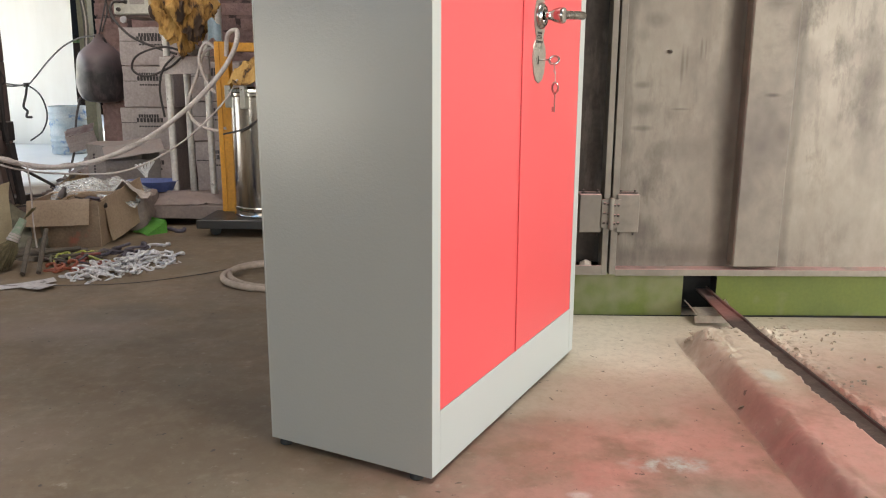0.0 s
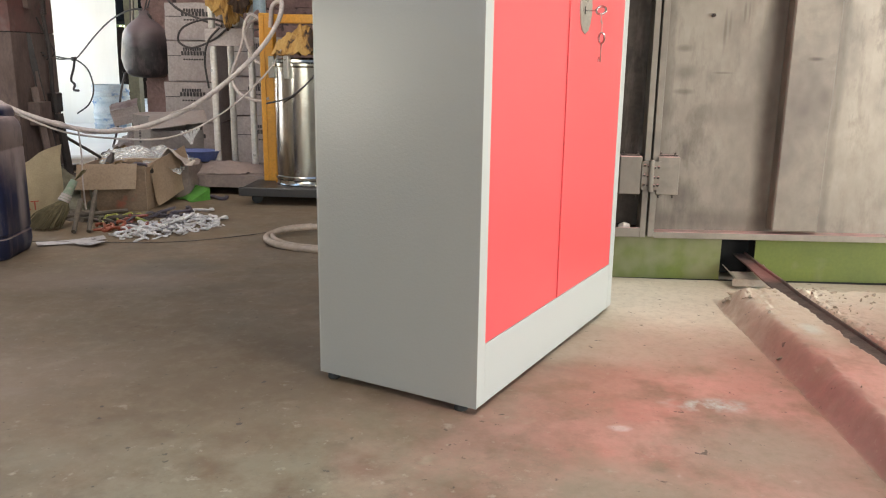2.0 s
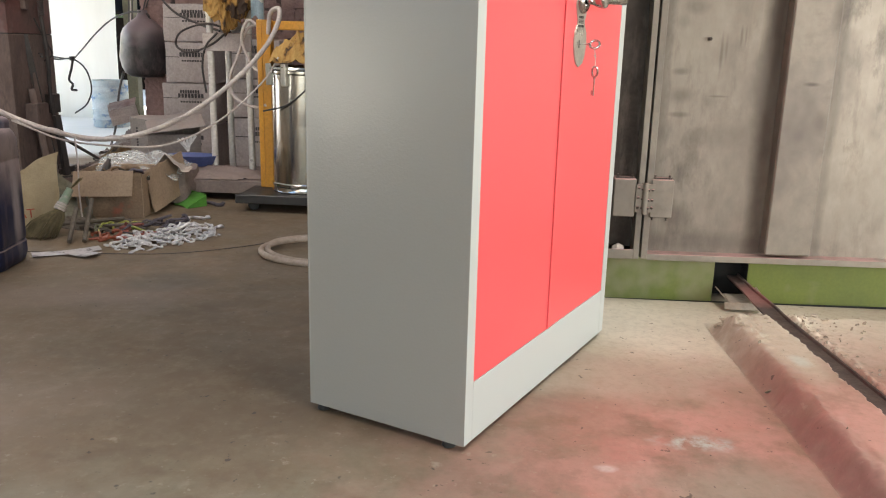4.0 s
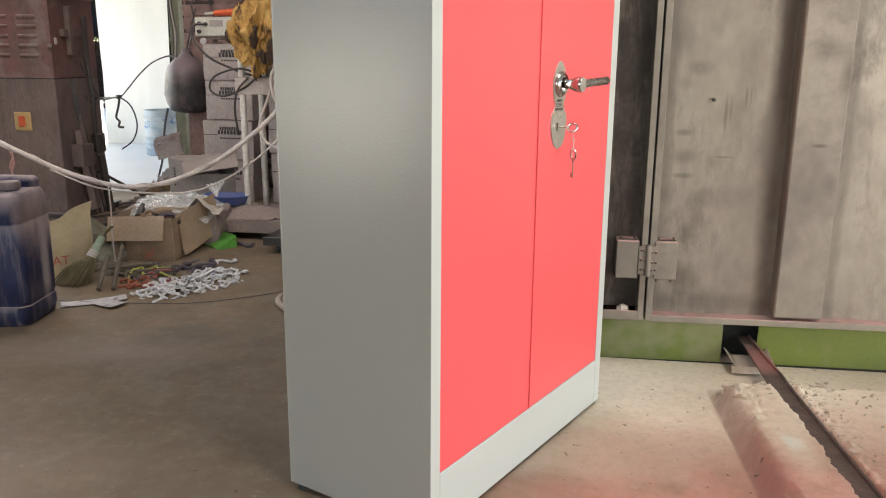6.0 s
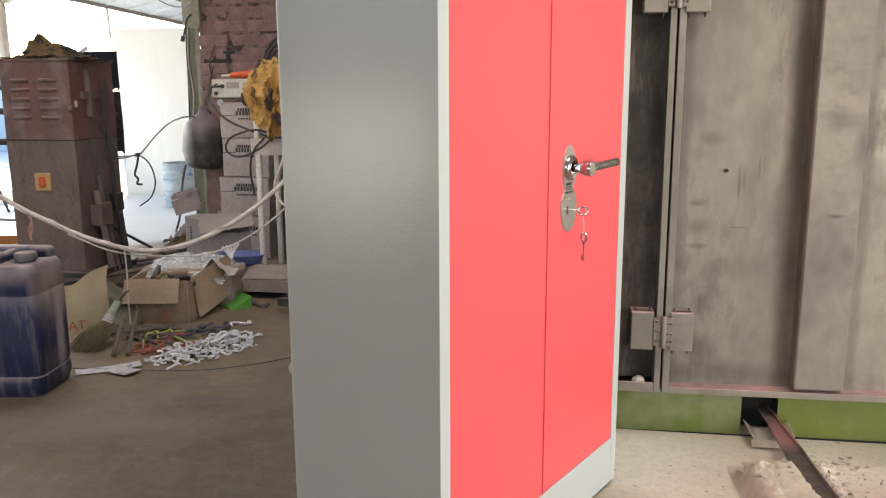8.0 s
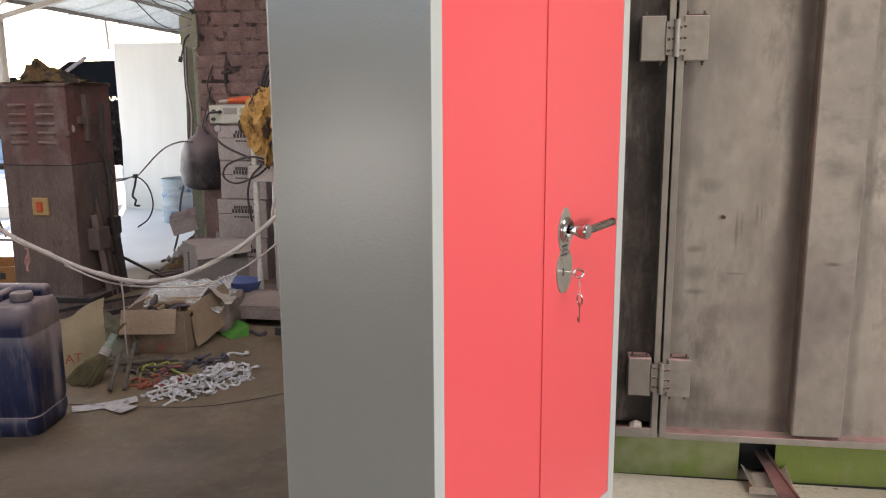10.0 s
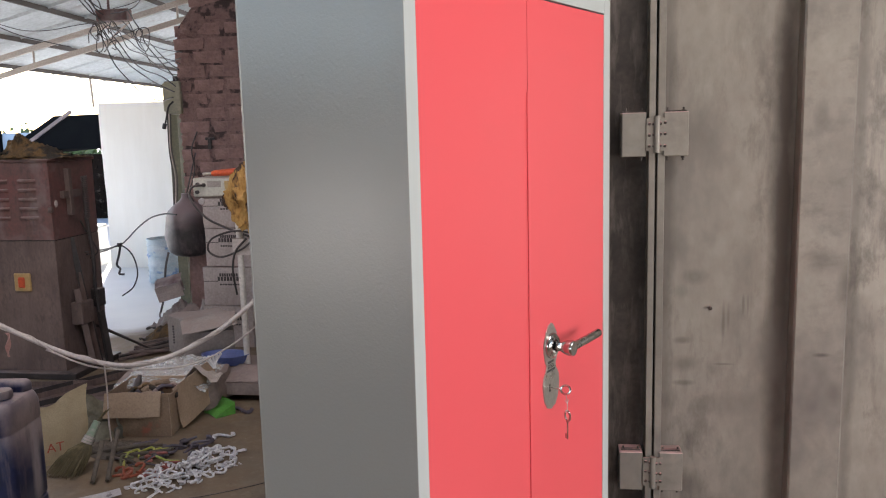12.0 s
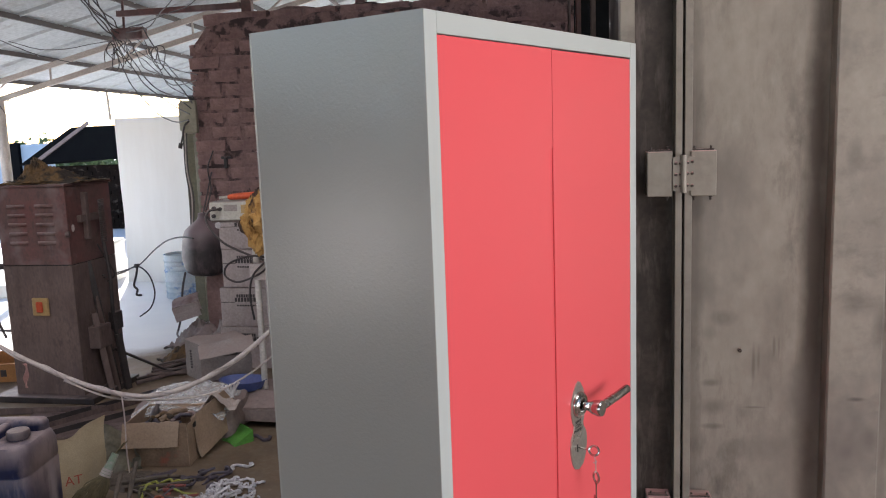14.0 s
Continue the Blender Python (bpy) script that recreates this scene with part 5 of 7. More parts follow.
def crumple(name, label, category, mat, m, sx, sy, h, seed, n=34, folds=5.0, edge=0.25):
    """A heap of cloth: folded, thin, with ragged edges."""
    bm = bmesh.new()

    def fn(u, v):
        x, y = (u - 0.5), (v - 0.5)
        r = math.hypot(x, y) * 2
        ang = math.atan2(y, x)
        rag = 1 + edge * noise.noise(Vector((math.cos(ang) * 2 + seed, math.sin(ang) * 2, seed)))
        z = h * max(0.0, 1 - r ** 1.6) + h * 0.55 * abs(noise.noise(Vector((x * folds, y * folds * 1.6, seed)))) * (1 - 0.6 * min(1, r))
        z += h * 0.35 * abs(noise.noise(Vector((x * folds * 2.3, y * folds * 2.0, seed + 4))))
        return (x * sx * rag, y * sy * rag, max(0.002, z))
    sheet(bm, n, n, fn, 0.002)
    return solo(name, bm, mat, label, category, m, smooth=True)


for dx, dy, dz, rz, sx, sy, h, seed in ((0.27, 0.22, 0.0, 10, 0.58, 0.42, 0.045, 3.0), (0.30, 0.20, 0.012, 60, 0.40, 0.32, 0.075, 7.0), (0.19, 0.20, 0.03, 110, 0.24, 0.20, 0.115, 12.0)):
    crumple("folded_rag", "brown dusty rag bundled on top of the cabinet", "rag", rag_brown, pose(-3.475 + dx, 3.36 + dy, CH + dz, 0, 0, rz), sx, sy, h, seed, 40, 7.0)

# ---- cables near the cabinet ----


def cable(name, pts, r, mat, label, n=10, seg=7, group=""):
    bm = bmesh.new()
    tube(bm, spline(pts, n), r, seg)
    return solo(name, bm, mat, label, "cable", group=group, smooth=True)


cable("black_cable", [(-2.96, 3.70, 0.82), (-3.02, 4.05, 0.79), (-3.083, 4.40, 0.777), (-2.97, 4.30, 0.83), (-2.74, 4.06, 0.95), (-2.52, 3.84, 1.045), (-2.30, 3.62, 1.095), (-2.16, 3.50, 1.10)], 0.0055, wire_black, "black cable slung from the cabinet to the hopper")
cable("black_cable", [(-2.96, 3.72, 0.80), (-3.03, 4.08, 0.775), (-3.083, 4.40, 0.772), (-2.99, 4.40, 0.70), (-2.955, 4.40, 0.56), (-3.00, 4.40, 0.44), (-3.10, 4.40, 0.365)], 0.006, wire_black, "black cable end hanging in a loop")
cable("black_cable", [(-3.083, 4.40, 0.772), (-3.10, 4.40, 0.70), (-3.125, 4.40, 0.62), (-3.10, 4.40, 0.585), (-3.11, 4.40, 0.545), (-3.07, 4.40, 0.54)], 0.009, wire_black, "short black cable end with tape")
cable("black_cable", [(-2.95, 3.66, 1.05), (-2.93, 3.72, 0.93), (-2.90, 3.76, 0.82), (-2.95, 3.74, 0.77)], 0.006, wire_black, "thin black cable looping off the cabinet side")
cable("tape_knot", [(-3.105, 4.395, 0.775), (-3.07, 4.405, 0.778)], 0.016, wire_black, "black tape round a cable joint")
for k, (x, y, z, dx, dz) in enumerate(((-3.62, 3.30, 1.30, -0.65, 0.03), (-3.60, 3.36, 1.14, -0.75, -0.02), (-3.58, 3.33, 0.93, -0.7, 0.01))):
    bm = bmesh.new()
    tube(bm, [(x + 0.12, y + 0.1, z), (x + dx, y + 0.05, z + dz)], 0.022 if k else 0.016, 12)
    solo("side_pipe", bm, dusty_black, "dark steel pipe stub fixed to the cabinet", "pipe", group="cabinet pipe stubs", smooth=True)
cable("black_cable", [(-3.66, 3.38, 0.92), (-3.60, 3.34, 0.86), (-3.56, 3.32, 0.66), (-3.49, 3.33, 0.45)], 0.009, wire_black, "black cable drooping beside the cabinet")
rail = thing("low_rail", "thin dark steel barrier bar on two short legs", "barrier", pose(0, 0, 0))
rod("bar", [(-5.6, 4.62, 0.19), (-4.0, 4.60, 0.19)], 0.012, dusty_black, rail)
for x in (-5.5, -4.1):
    rod("leg", [(x, 4.61, 0.0), (x, 4.61, 0.185)], 0.01, dusty_black, rail)

here = CAN_ZONE
# ---- blue jerrycan ----


def rounded_rect(w, d, r, n=6):
    pts = []
    for cx, cy, a0 in ((w / 2 - r, d / 2 - r, 0), (-w / 2 + r, d / 2 - r, 90), (-w / 2 + r, -d / 2 + r, 180), (w / 2 - r, -d / 2 + r, 270)):
        for k in range(n + 1):
            a = radians(a0 + 90 * k / n)
            pts.append((cx + r * math.cos(a), cy + r * math.sin(a)))
    return pts


can = thing("jerrycan", "large dusty blue plastic jerrycan with a screw cap and top handle", "jerrycan", pose(-2.000, 1.37, 0, 0, 0, 7) @ Matrix.Diagonal((1.045, 1.055, 1.10, 1)))
bm = bmesh.new()
rings = []
CWX, CDY = 0.345, 0.27
for z, s, r in ((0.0, 0.90, 0.05), (0.012, 0.97, 0.055), (0.04, 1.0, 0.045), (0.075, 1.0, 0.045), (0.079, 0.975, 0.045), (0.087, 0.975, 0.045), (0.092, 1.0, 0.045), (0.20, 1.006, 0.045), (0.30, 1.006, 0.045), (0.376, 1.0, 0.045), (0.380, 0.985, 0.045), (0.388, 0.985, 0.045), (0.392, 1.0, 0.045),
                (0.455, 1.0, 0.05), (0.478, 0.975, 0.06), (0.490, 0.93, 0.065), (0.494, 0.85, 0.07)):
    rings.append([bm.verts.new((x * s, y * s, z)) for x, y in rounded_rect(CWX, CDY, r)])
k = len(rings[0])
for a, b in zip(rings, rings[1:]):
    for i in range(k):
        bm.faces.new((a[i], a[(i + 1) % k], b[(i + 1) % k], b[i]))
bm.faces.new(rings[0][::-1])
bm.faces.new(rings[-1])
for v in bm.verts:
    v.co.x += wob(v.co, 7, 0.004, 1)
    v.co.y += wob(v.co, 7, 0.004, 5)
body = part("body", bm, blue_can, can, smooth=True)
for x0, x1, y0, y1 in ((-0.150, 0.030, -0.118, -0.020), (-0.150, 0.150, 0.045, 0.118)):
    bm = bmesh.new()
    box(bm, x0, x1, y0, y1, 0.47, 0.532, bev=0.022, seg=4)
    rough_up(bm, 14, 0.004, x1)
    part("handle_bar", bm, blue_can, can, smooth=True)
bm = bmesh.new()
box(bm, -0.012, 0.030, -0.04, 0.07, 0.47, 0.526, bev=0.016, seg=3)
part("handle_bridge", bm, blue_can, can, smooth=True)
bm = bmesh.new()
lathe(bm, [(0.034, 0.0), (0.034, 0.022), (0, 0.022)], 20)
for v in bm.verts:
    v.co += Vector((0.100, -0.030, 0.484))
part("neck", bm, blue_can, can, smooth=True)
bm = bmesh.new()
lathe(bm, [(0.040, 0.0), (0.0415, 0.004), (0.0415, 0.022), (0.037, 0.028), (0, 0.029)], 28)
for i, v in enumerate(bm.verts):
    if v.co.z < 0.025 and v.co.xy.length > 0.03 and i % 2:
        v.co.xy *= 0.96
for v in bm.verts:
    v.co += Vector((0.100, -0.030, 0.499))
part("cap", bm, can_cap, can, "pale dusty ridged screw cap", smooth=True)
lab = block("label_sticker", (-0.155, -0.075, -CDY / 2 - 0.0055, -CDY / 2 - 0.0035, 0.285, 0.325), cardboard, can, 0, "torn orange-brown sticker")
for k in range(4):
    block("print_bar", (-0.15 + k * 0.017, -0.139 + k * 0.017, -CDY / 2 - 0.0066, -CDY / 2 - 0.0052, 0.293, 0.317), red_ink, lab, 0)
block("label_sticker", (-0.155, -0.08, -CDY / 2 - 0.0055, -CDY / 2 - 0.0035, 0.20, 0.245), cardboard, can, 0, "torn orange-brown sticker")

here = HEAP_ZONE
# ---- sack, broom, sticks ----
bm = bmesh.new()


def sack_fn(u, v):
    x = (u - 0.5) * (0.19 + 0.035 * v)
    fold = 0.006 * math.sin(11 * u + 2 * v) + 0.012 * noise.noise(Vector((u * 4, v * 3, 2))) * v
    return (x + 0.010 * noise.noise(Vector((u * 3, v * 3, 1))) + 0.03 * v, 0.05 * v + fold, 0.004 + v * (0.285 + 0.085 * u ** 1.5 - 0.010 * math.sin(7 * u)))


sheet(bm, 26, 24, sack_fn, 0.003)
sheet(bm, 26, 24, lambda u, v: tuple(Vector(sack_fn(u, v)) + Vector((0.01 * math.sin(5 * v), 0.010 + 0.05 * math.sin(math.pi * v) * math.sin(math.pi * u), -0.012 * v))), 0.003)
sack = solo("woven_sack", bm, sack_mat, "empty yellowish woven plastic sack standing folded, with red letters", "sack", pose(-2.085, 1.985, 0, 0, 0, 42), smooth=True)
stx = bpy.data.curves.new("sack_text", "FONT")
stx.body, stx.size, stx.extrude = "AT", 0.062, 0.0003
so = new("sack_text", stx)
so.parent = sack
so.matrix_basis = pose(-0.070, 0.002, 0.068, 80, 0, 0)
stx.materials.append(red_ink)

broom = thing("grass_broom", "worn grass broom with a green striped wrapped grip", "broom", pose(-1.965, 1.93, 0, 0, 0, 0))
rng = random.Random(3)
neck, top = Vector((0.012, 0.05, 0.115)), Vector((0.045, 0.10, 0.205))
for k in range(165):
    a, b = rng.uniform(-1, 1), rng.uniform(-1, 1)
    tip = Vector((-0.035 + 0.085 * a, -0.085 + 0.055 * b + 0.02 * rng.random(), 0.004 + 0.02 * rng.random()))
    mid = neck.lerp(tip, 0.5) + Vector((a * 0.025, b * 0.02, 0.012))
    st = neck + Vector((a * 0.016, b * 0.016, 0))
    rod("bristle", [st, mid, tip], 0.0021, bristle, broom, 4)
bm = bmesh.new()
pts = [neck.lerp(top, t) for t in (-0.05, 0.0, 0.25, 0.5, 0.75, 1.0)]
tube(bm, pts, 0.021, 14, taper=[1.2, 1.25, 1.05, 0.95, 0.9, 0.8])
part("grip", bm, green_wrap, broom, "green and white striped plastic wrap", smooth=True)
for t in (0.0, 0.12, 0.24):
    c = neck.lerp(top, t)
    bm = bmesh.new()
    tube(bm, [c - (top - neck).normalized() * 0.005, c + (top - neck).normalized() * 0.005], 0.0275 - 0.01 * t, 14)
    part("binding", bm, rope_mat, broom, smooth=True)
for k in range(22):
    a, b = rng.uniform(-1, 1), rng.uniform(-1, 1)
    rod("stalk", [top, top + Vector((0.02 + 0.02 * a, 0.04 + 0.03 * b, 0.03 + 0.02 * a))], 0.0025, bristle, broom, 4)
for k, (x0, y0, x1, y1, h) in enumerate(((-1.80, 1.76, -1.87, 1.98, 0.11), (-1.745, 1.79, -1.83, 2.05, 0.14), (-1.90, 2.05, -1.60, 2.13, 0.015), (-2.02, 2.08, -1.73, 2.16, 0.03))):
    bm = bmesh.new()
    tube(bm, [(x0, y0, 0.014), ((x0 + x1) / 2, (y0 + y1) / 2, 0.012 + h * 0.55), (x1, y1, 0.012 + h)], 0.0105, 8)
    rough_up(bm, 30, 0.003, k)
    solo("wood_stick", bm, stick_wood, "short weathered stick propped on scrap by the broom", "stick", group="sticks by the broom", smooth=True)
for k, (x, y, w, d, h, mat) in enumerate(((-2.00, 2.17, 0.30, 0.20, 0.030, stick_wood), (-1.83, 2.20, 0.22, 0.12, 0.018, hook_dark), (-2.20, 2.22, 0.34, 0.24, 0.085, rag_brown))):
    crumple("scrap_cloth", "grimy grey-brown scrap cloth dumped behind the broom", "cloth", mat, pose(x, y, 0.0, 0, 0, 40 * k), w, d, h, 20 + k * 3.3, 44, 9.0, 0.6)
bm = bmesh.new()
sheet(bm, 30, 26, lambda u, v: ((u - 0.5) * (0.30 - 0.08 * v) + 0.02 * noise.noise(Vector((u * 5, v * 4, 9))), 0.10 * v + 0.035 * math.sin(9 * u + 3 * v) * (1 - 0.3 * v) + 0.03 * noise.noise(Vector((u * 6, v * 5, 4))), 0.003 + v * (0.20 + 0.05 * math.sin(5 * u + 1))), 0.002)
solo("crumpled_sheet", bm, dirty_film, "grimy grey crumpled plastic sheet propped between sack and carton", "plastic sheet", pose(-2.10, 2.27, 0, 0, 0, 14), smooth=True)
for k in range(11):
    a = rng.uniform(-0.5, 0.9)
    L = rng.uniform(0.10, 0.20)
    bm = bmesh.new()
    tube(bm, [(0, 0, 0.006), (L * 0.5 * math.cos(a), L * 0.5 * math.sin(a), 0.012 + 0.02 * rng.random()), (L * math.cos(a), L * math.sin(a), 0.008)], rng.uniform(0.004, 0.008), 7)
    rough_up(bm, 30, 0.004, k)
    solo("scrap_rod", bm, rng.choice((stick_wood, hook_dark, dusty_black)), "short dark scrap rod in the litter by the broom", "rod", pose(-1.90 + rng.uniform(-0.03, 0.22), 2.03 + rng.uniform(-0.07, 0.14), 0), "litter by the broom", smooth=True)

# ---- open carton ----
carton = thing("open_carton", "open brown cardboard carton with a torn folded-out front flap", "carton", pose(-2.055, 2.34, 0, 0, 0, 5.5))


def wavy_board(name, p00, p10, p01, off, mat, parent, amp=0.004, seed=0.0, label=""):
    a, b, c = Vector(p00), Vector(p10), Vector(p01)
    bm = bmesh.new()
    nrm = Vector(off).normalized()
    sheet(bm, 14, 10, lambda u, v: tuple(a + (b - a) * u + (c - a) * v + nrm * amp * noise.noise(Vector((u * 2.2 + seed, v * 2.2, seed)))
                                         + Vector((0, 0, 0.006 * noise.noise(Vector((u * 7, seed, 0))) * v))), off=off)
    return part(name, bm, mat, parent, label, smooth=True)


CX, CY, CZ = 0.335, 0.30, 0.235
wavy_board("front_side", (0, 0, 0), (CX, 0, 0), (0, 0, CZ), (0, 0.004, 0), cardboard_dark, carton, 0.003, 1)
wavy_board("back_side", (0, CY, 0), (CX, CY, 0), (0, CY, CZ), (0, 0.004, 0), cardboard, carton, 0.003, 2)
wavy_board("left_side", (0, 0, 0), (0, CY, 0), (0, 0, CZ), (0.004, 0, 0), cardboard, carton, 0.003, 3)
wavy_board("right_side", (CX, 0, 0), (CX, CY, 0), (CX, 0, CZ - 0.01), (-0.004, 0, 0), cardboard, carton, 0.003, 4)
wavy_board("base", (0.004, 0.004, 0.003), (CX - 0.004, 0.004, 0.003), (0.004, CY, 0.003), (0, 0, 0.004), cardboard_dark, carton, 0.0, 5)
wavy_board("front_flap", (-0.012, -0.036, 0.112), (CX - 0.045, -0.034, 0.120), (-0.008, -0.004, CZ + 0.004), (0, 0.004, 0), cardboard, carton, 0.004, 6, "folded-out brown flap")
wavy_board("back_flap", (0.0, CY, CZ), (CX, CY, CZ), (0.0, CY + 0.10, CZ - 0.06), (0, 0.003, 0.003), cardboard, carton, 0.006, 7)
block("tape_strip", (0.10, 0.20, -0.0035, -0.0015, 0.02, 0.10), cardboard_dark, carton, 0, "faded reddish tape print")
wavy_board("side_flap", (CX + 0.030, 0.085, 0.012), (CX + 0.115, 0.455, 0.075), (CX - 0.012, 0.085, CZ - 0.005), (-0.004, 0.001, 0), cardboard, carton, 0.010, 8, "big brown flap leaning outward")

# what lies in and behind the carton
rng = random.Random(21)
for k in range(16):
    x, y = rng.uniform(-1.98, -1.74), rng.uniform(2.42, 2.60)
    a = rng.uniform(0, 6.3)
    L = rng.uniform(0.04, 0.09)
    bm = bmesh.new()
    tube(bm, [(-L * math.cos(a), -L * math.sin(a), 0), (0, 0, 0.012), (L * math.cos(a), L * math.sin(a), -0.01)], rng.uniform(0.008, 0.018), 8)
    rough_up(bm, 25, 0.008, k)
    solo("metal_scrap", bm, rng.choice((rag_brown, stone_slab, hook_dark, cardboard_dark, maroon_paint)), "dusty odd scrap piece in the carton", "scrap", pose(x, y, 0.19 + 0.03 * rng.random()), "scrap in the carton", smooth=True)
bm = bmesh.new()
lathe(bm, [(0, 0), (0.02, 0), (0.02, 0.10), (0.012, 0.115), (0.012, 0.13), (0, 0.13)], 14)
solo("small_bottle", bm, dusty_black, "small dark blue-black bottle leaning in the carton", "bottle", pose(-2.00, 2.50, 0.16, -20, 15, 0), smooth=True)
bm = bmesh.new()
box(bm, -0.30, 0.30, -0.17, 0.17, 0, 0.19, bev=0.03, seg=2)
bmesh.ops.subdivide_edges(bm, edges=bm.edges[:], cuts=3, use_grid_fill=True)
rough_up(bm, 9, 0.03, 3)
for v in bm.verts:
    v.co.z = max(0, v.co.z)
solo("filled_bag", bm, stone_slab, "lumpy dusty grey bag lying behind the carton", "bag", pose(-1.95, 2.88, 0, 0, 0, 6), smooth=True)


def film_fn(u, v):
    x, y = (u - 0.5), (v - 0.5)
    z = 0.06 * (1 - (2 * abs(x)) ** 2) + 0.07 * abs(noise.noise(Vector((x * 3.2 + y, y * 4, 2)))) + 0.014 * abs(noise.noise(Vector((x * 9, y * 8, 5))))
    return (x * 0.52, y * 0.40, z)


bm = bmesh.new()
sheet(bm, 40, 34, film_fn, 0.0006)
solo("polythene_bag", bm, film_mat, "crumpled clear polythene bag on the heap", "plastic bag", pose(-1.93, 2.80, 0.17, 6, 0, 8), smooth=True)
bm = bmesh.new()
sheet(bm, 26, 24, lambda u, v: ((u - 0.5) * 0.26 + 0.02 * noise.noise(Vector((u * 4, v * 4, 1))), (v - 0.5) * 0.16, 0.10 * max(0, 1 - abs(u - 0.55) * 3.2) * (1 - 0.4 * v) + 0.02 * abs(noise.noise(Vector((u * 7, v * 7, 3))))), 0.003)
solo("white_rag", bm, rag_white, "grimy white rag peaked over the carton edge", "rag", pose(-1.74, 2.74, 0.20, 0, 0, 12), smooth=True)

# green dustpan and loose hook
bm = bmesh.new()
sheet(bm, 12, 8, lambda u, v: ((u - 0.5) * 0.16, (v - 0.5) * 0.13, 0.012 + 0.085 * v - 0.015 * (2 * u - 1) ** 2), 0.003)
sheet(bm, 2, 8, lambda u, v: (-0.08 - 0.004 * u, (v - 0.5) * 0.13, 0.003 + 0.06 * v * u + 0.045 * v), 0.003)
sheet(bm, 12, 2, lambda u, v: ((u - 0.5) * 0.16, 0.065, 0.098 - v * 0.095), 0.003)
sheet(bm, 2, 8, lambda u, v: (0.08 + 0.003 * u, (v - 0.5) * 0.13, (1 - u) * (0.012 + 0.075 * v) + u * 0.002), 0.003)
solo("green_scoop", bm, green_plastic, "bright green plastic scoop lying on the floor", "scoop", pose(-1.615, 2.735, 0, 0, 0, -38) @ Matrix.Diagonal((0.9, 0.9, 0.72, 1)), smooth=True)

# ---- coated hooks ----


def hook_mesh(kind, mat, seed):
    rng = random.Random(seed)
    bm = bmesh.new()
    r = 0.013
    pts = []
    if kind == "s":
        for a in np.linspace(200, -20, 12):
            pts.append((r * math.cos(radians(a)) - 0.0, r * math.sin(radians(a)) + 0.028, 0.0))
        for a in np.linspace(160, 380, 12):
            pts.append((r * math.cos(radians(a)) + 2 * r * 0.92, r * math.sin(radians(a)) - 0.012, 0.0))
    elif kind == "j":
        pts = [(0, 0.045, 0), (0, 0.01, 0.0)] + [(r + r * math.cos(radians(a)), -0.005 + r * math.sin(radians(a)), 0) for a in np.linspace(180, 350, 9)]
    else:
        pts = [(-0.035, 0, 0), (0, 0.006, 0), (0.04, 0.0, 0)]
    pts = [(x, y, 0.003 * math.sin(40 * x + seed)) for x, y, _ in pts]
    tube(bm, pts, 0.0052, 8)
    rough_up(bm, 55, 0.003, seed)
    return mesh_of("coated_hook", bm, mat, True)


rng = random.Random(8)
kinds = [hook_mesh(k, hook_white, s) for s, k in enumerate(("s", "j", "s", "bar", "j", "s"))]
for k in range(118):
    a, rr = rng.uniform(0, 2 * math.pi), rng.random() ** 0.62
    px, py = 0.165 * rr * math.cos(a), 0.31 * rr * math.sin(a)
    x, y = -1.43 + px * 0.92 + py * 0.34, 1.955 - px * 0.25 + py * 0.88
    ob = new("coated_hook", rng.choice(kinds))
    s = rng.uniform(0.8, 1.15)
    z = 0.008 + 0.045 * (1 - rr) * rng.random()
    ob.matrix_basis = laid(Matrix.LocRotScale((x, y, z), Euler((rng.uniform(-0.45, 0.45), rng.uniform(-0.45, 0.45), rng.uniform(0, 6.3))), (s, s, s)))
    tagged(ob, "white powder-coated steel hanging hook lying in a pile", "hook", "pile of hanging hooks")
for mat, n, cx, cy, sx, sy, lab in ((hook_red, 7, -1.62, 1.98, 0.07, 0.14, "red powder-coated hanging hook"), (hook_orange, 5, -1.68, 1.90, 0.06, 0.05, "orange coated hanging hook"), (hook_dark, 8, -1.52, 2.16, 0.12, 0.10, "dark dusty hanging hook")):
    ms = [hook_mesh("s", mat, 30), hook_mesh("j", mat, 31)]
    for k in range(n):
        ob = new("coated_hook", ms[k % 2])
        ob.matrix_basis = laid(Matrix.LocRotScale((cx + rng.uniform(-sx, sx), cy + rng.uniform(-sy, sy), 0.008 + 0.02 * rng.random()), Euler((rng.uniform(-0.3, 0.3), rng.uniform(-0.3, 0.3), rng.uniform(0, 6.3))), (1.35, 1.35, 1.35)))
        tagged(ob, lab + " beside the white pile", "hook", "pile of hanging hooks")
for k in range(9):
    x, y = -1.70 + rng.uniform(-0.08, 0.10), 2.07 + rng.uniform(-0.06, 0.06)
    bm = bmesh.new()
    a = rng.uniform(0, 6.3)
    tube(bm, spline([(0, 0, 0.006), (0.05 * math.cos(a), 0.05 * math.sin(a), 0.03), (0.09 * math.cos(a + 0.6), 0.09 * math.sin(a + 0.6), 0.012), (0.13 * math.cos(a + 0.9), 0.13 * math.sin(a + 0.9), 0.006)], 5), 0.006, 6)
    solo("plastic_strap", bm, hook_yellow if k % 3 else olive_post, "yellow-green plastic strap in a tangle", "strap", pose(x, y, 0), "tangled straps", smooth=True)
ob = new("coated_hook", hook_mesh("s", hook_dark, 44))
ob.matrix_basis = laid(pose(-1.50, 2.74, 0.008, 0, 0, 50) @ Matrix.Scale(1.8, 4))
tagged(ob, "dark dusty hook lying alone near the scoop", "hook", "pile of hanging hooks")
ob = new("coated_hook", kinds[0])
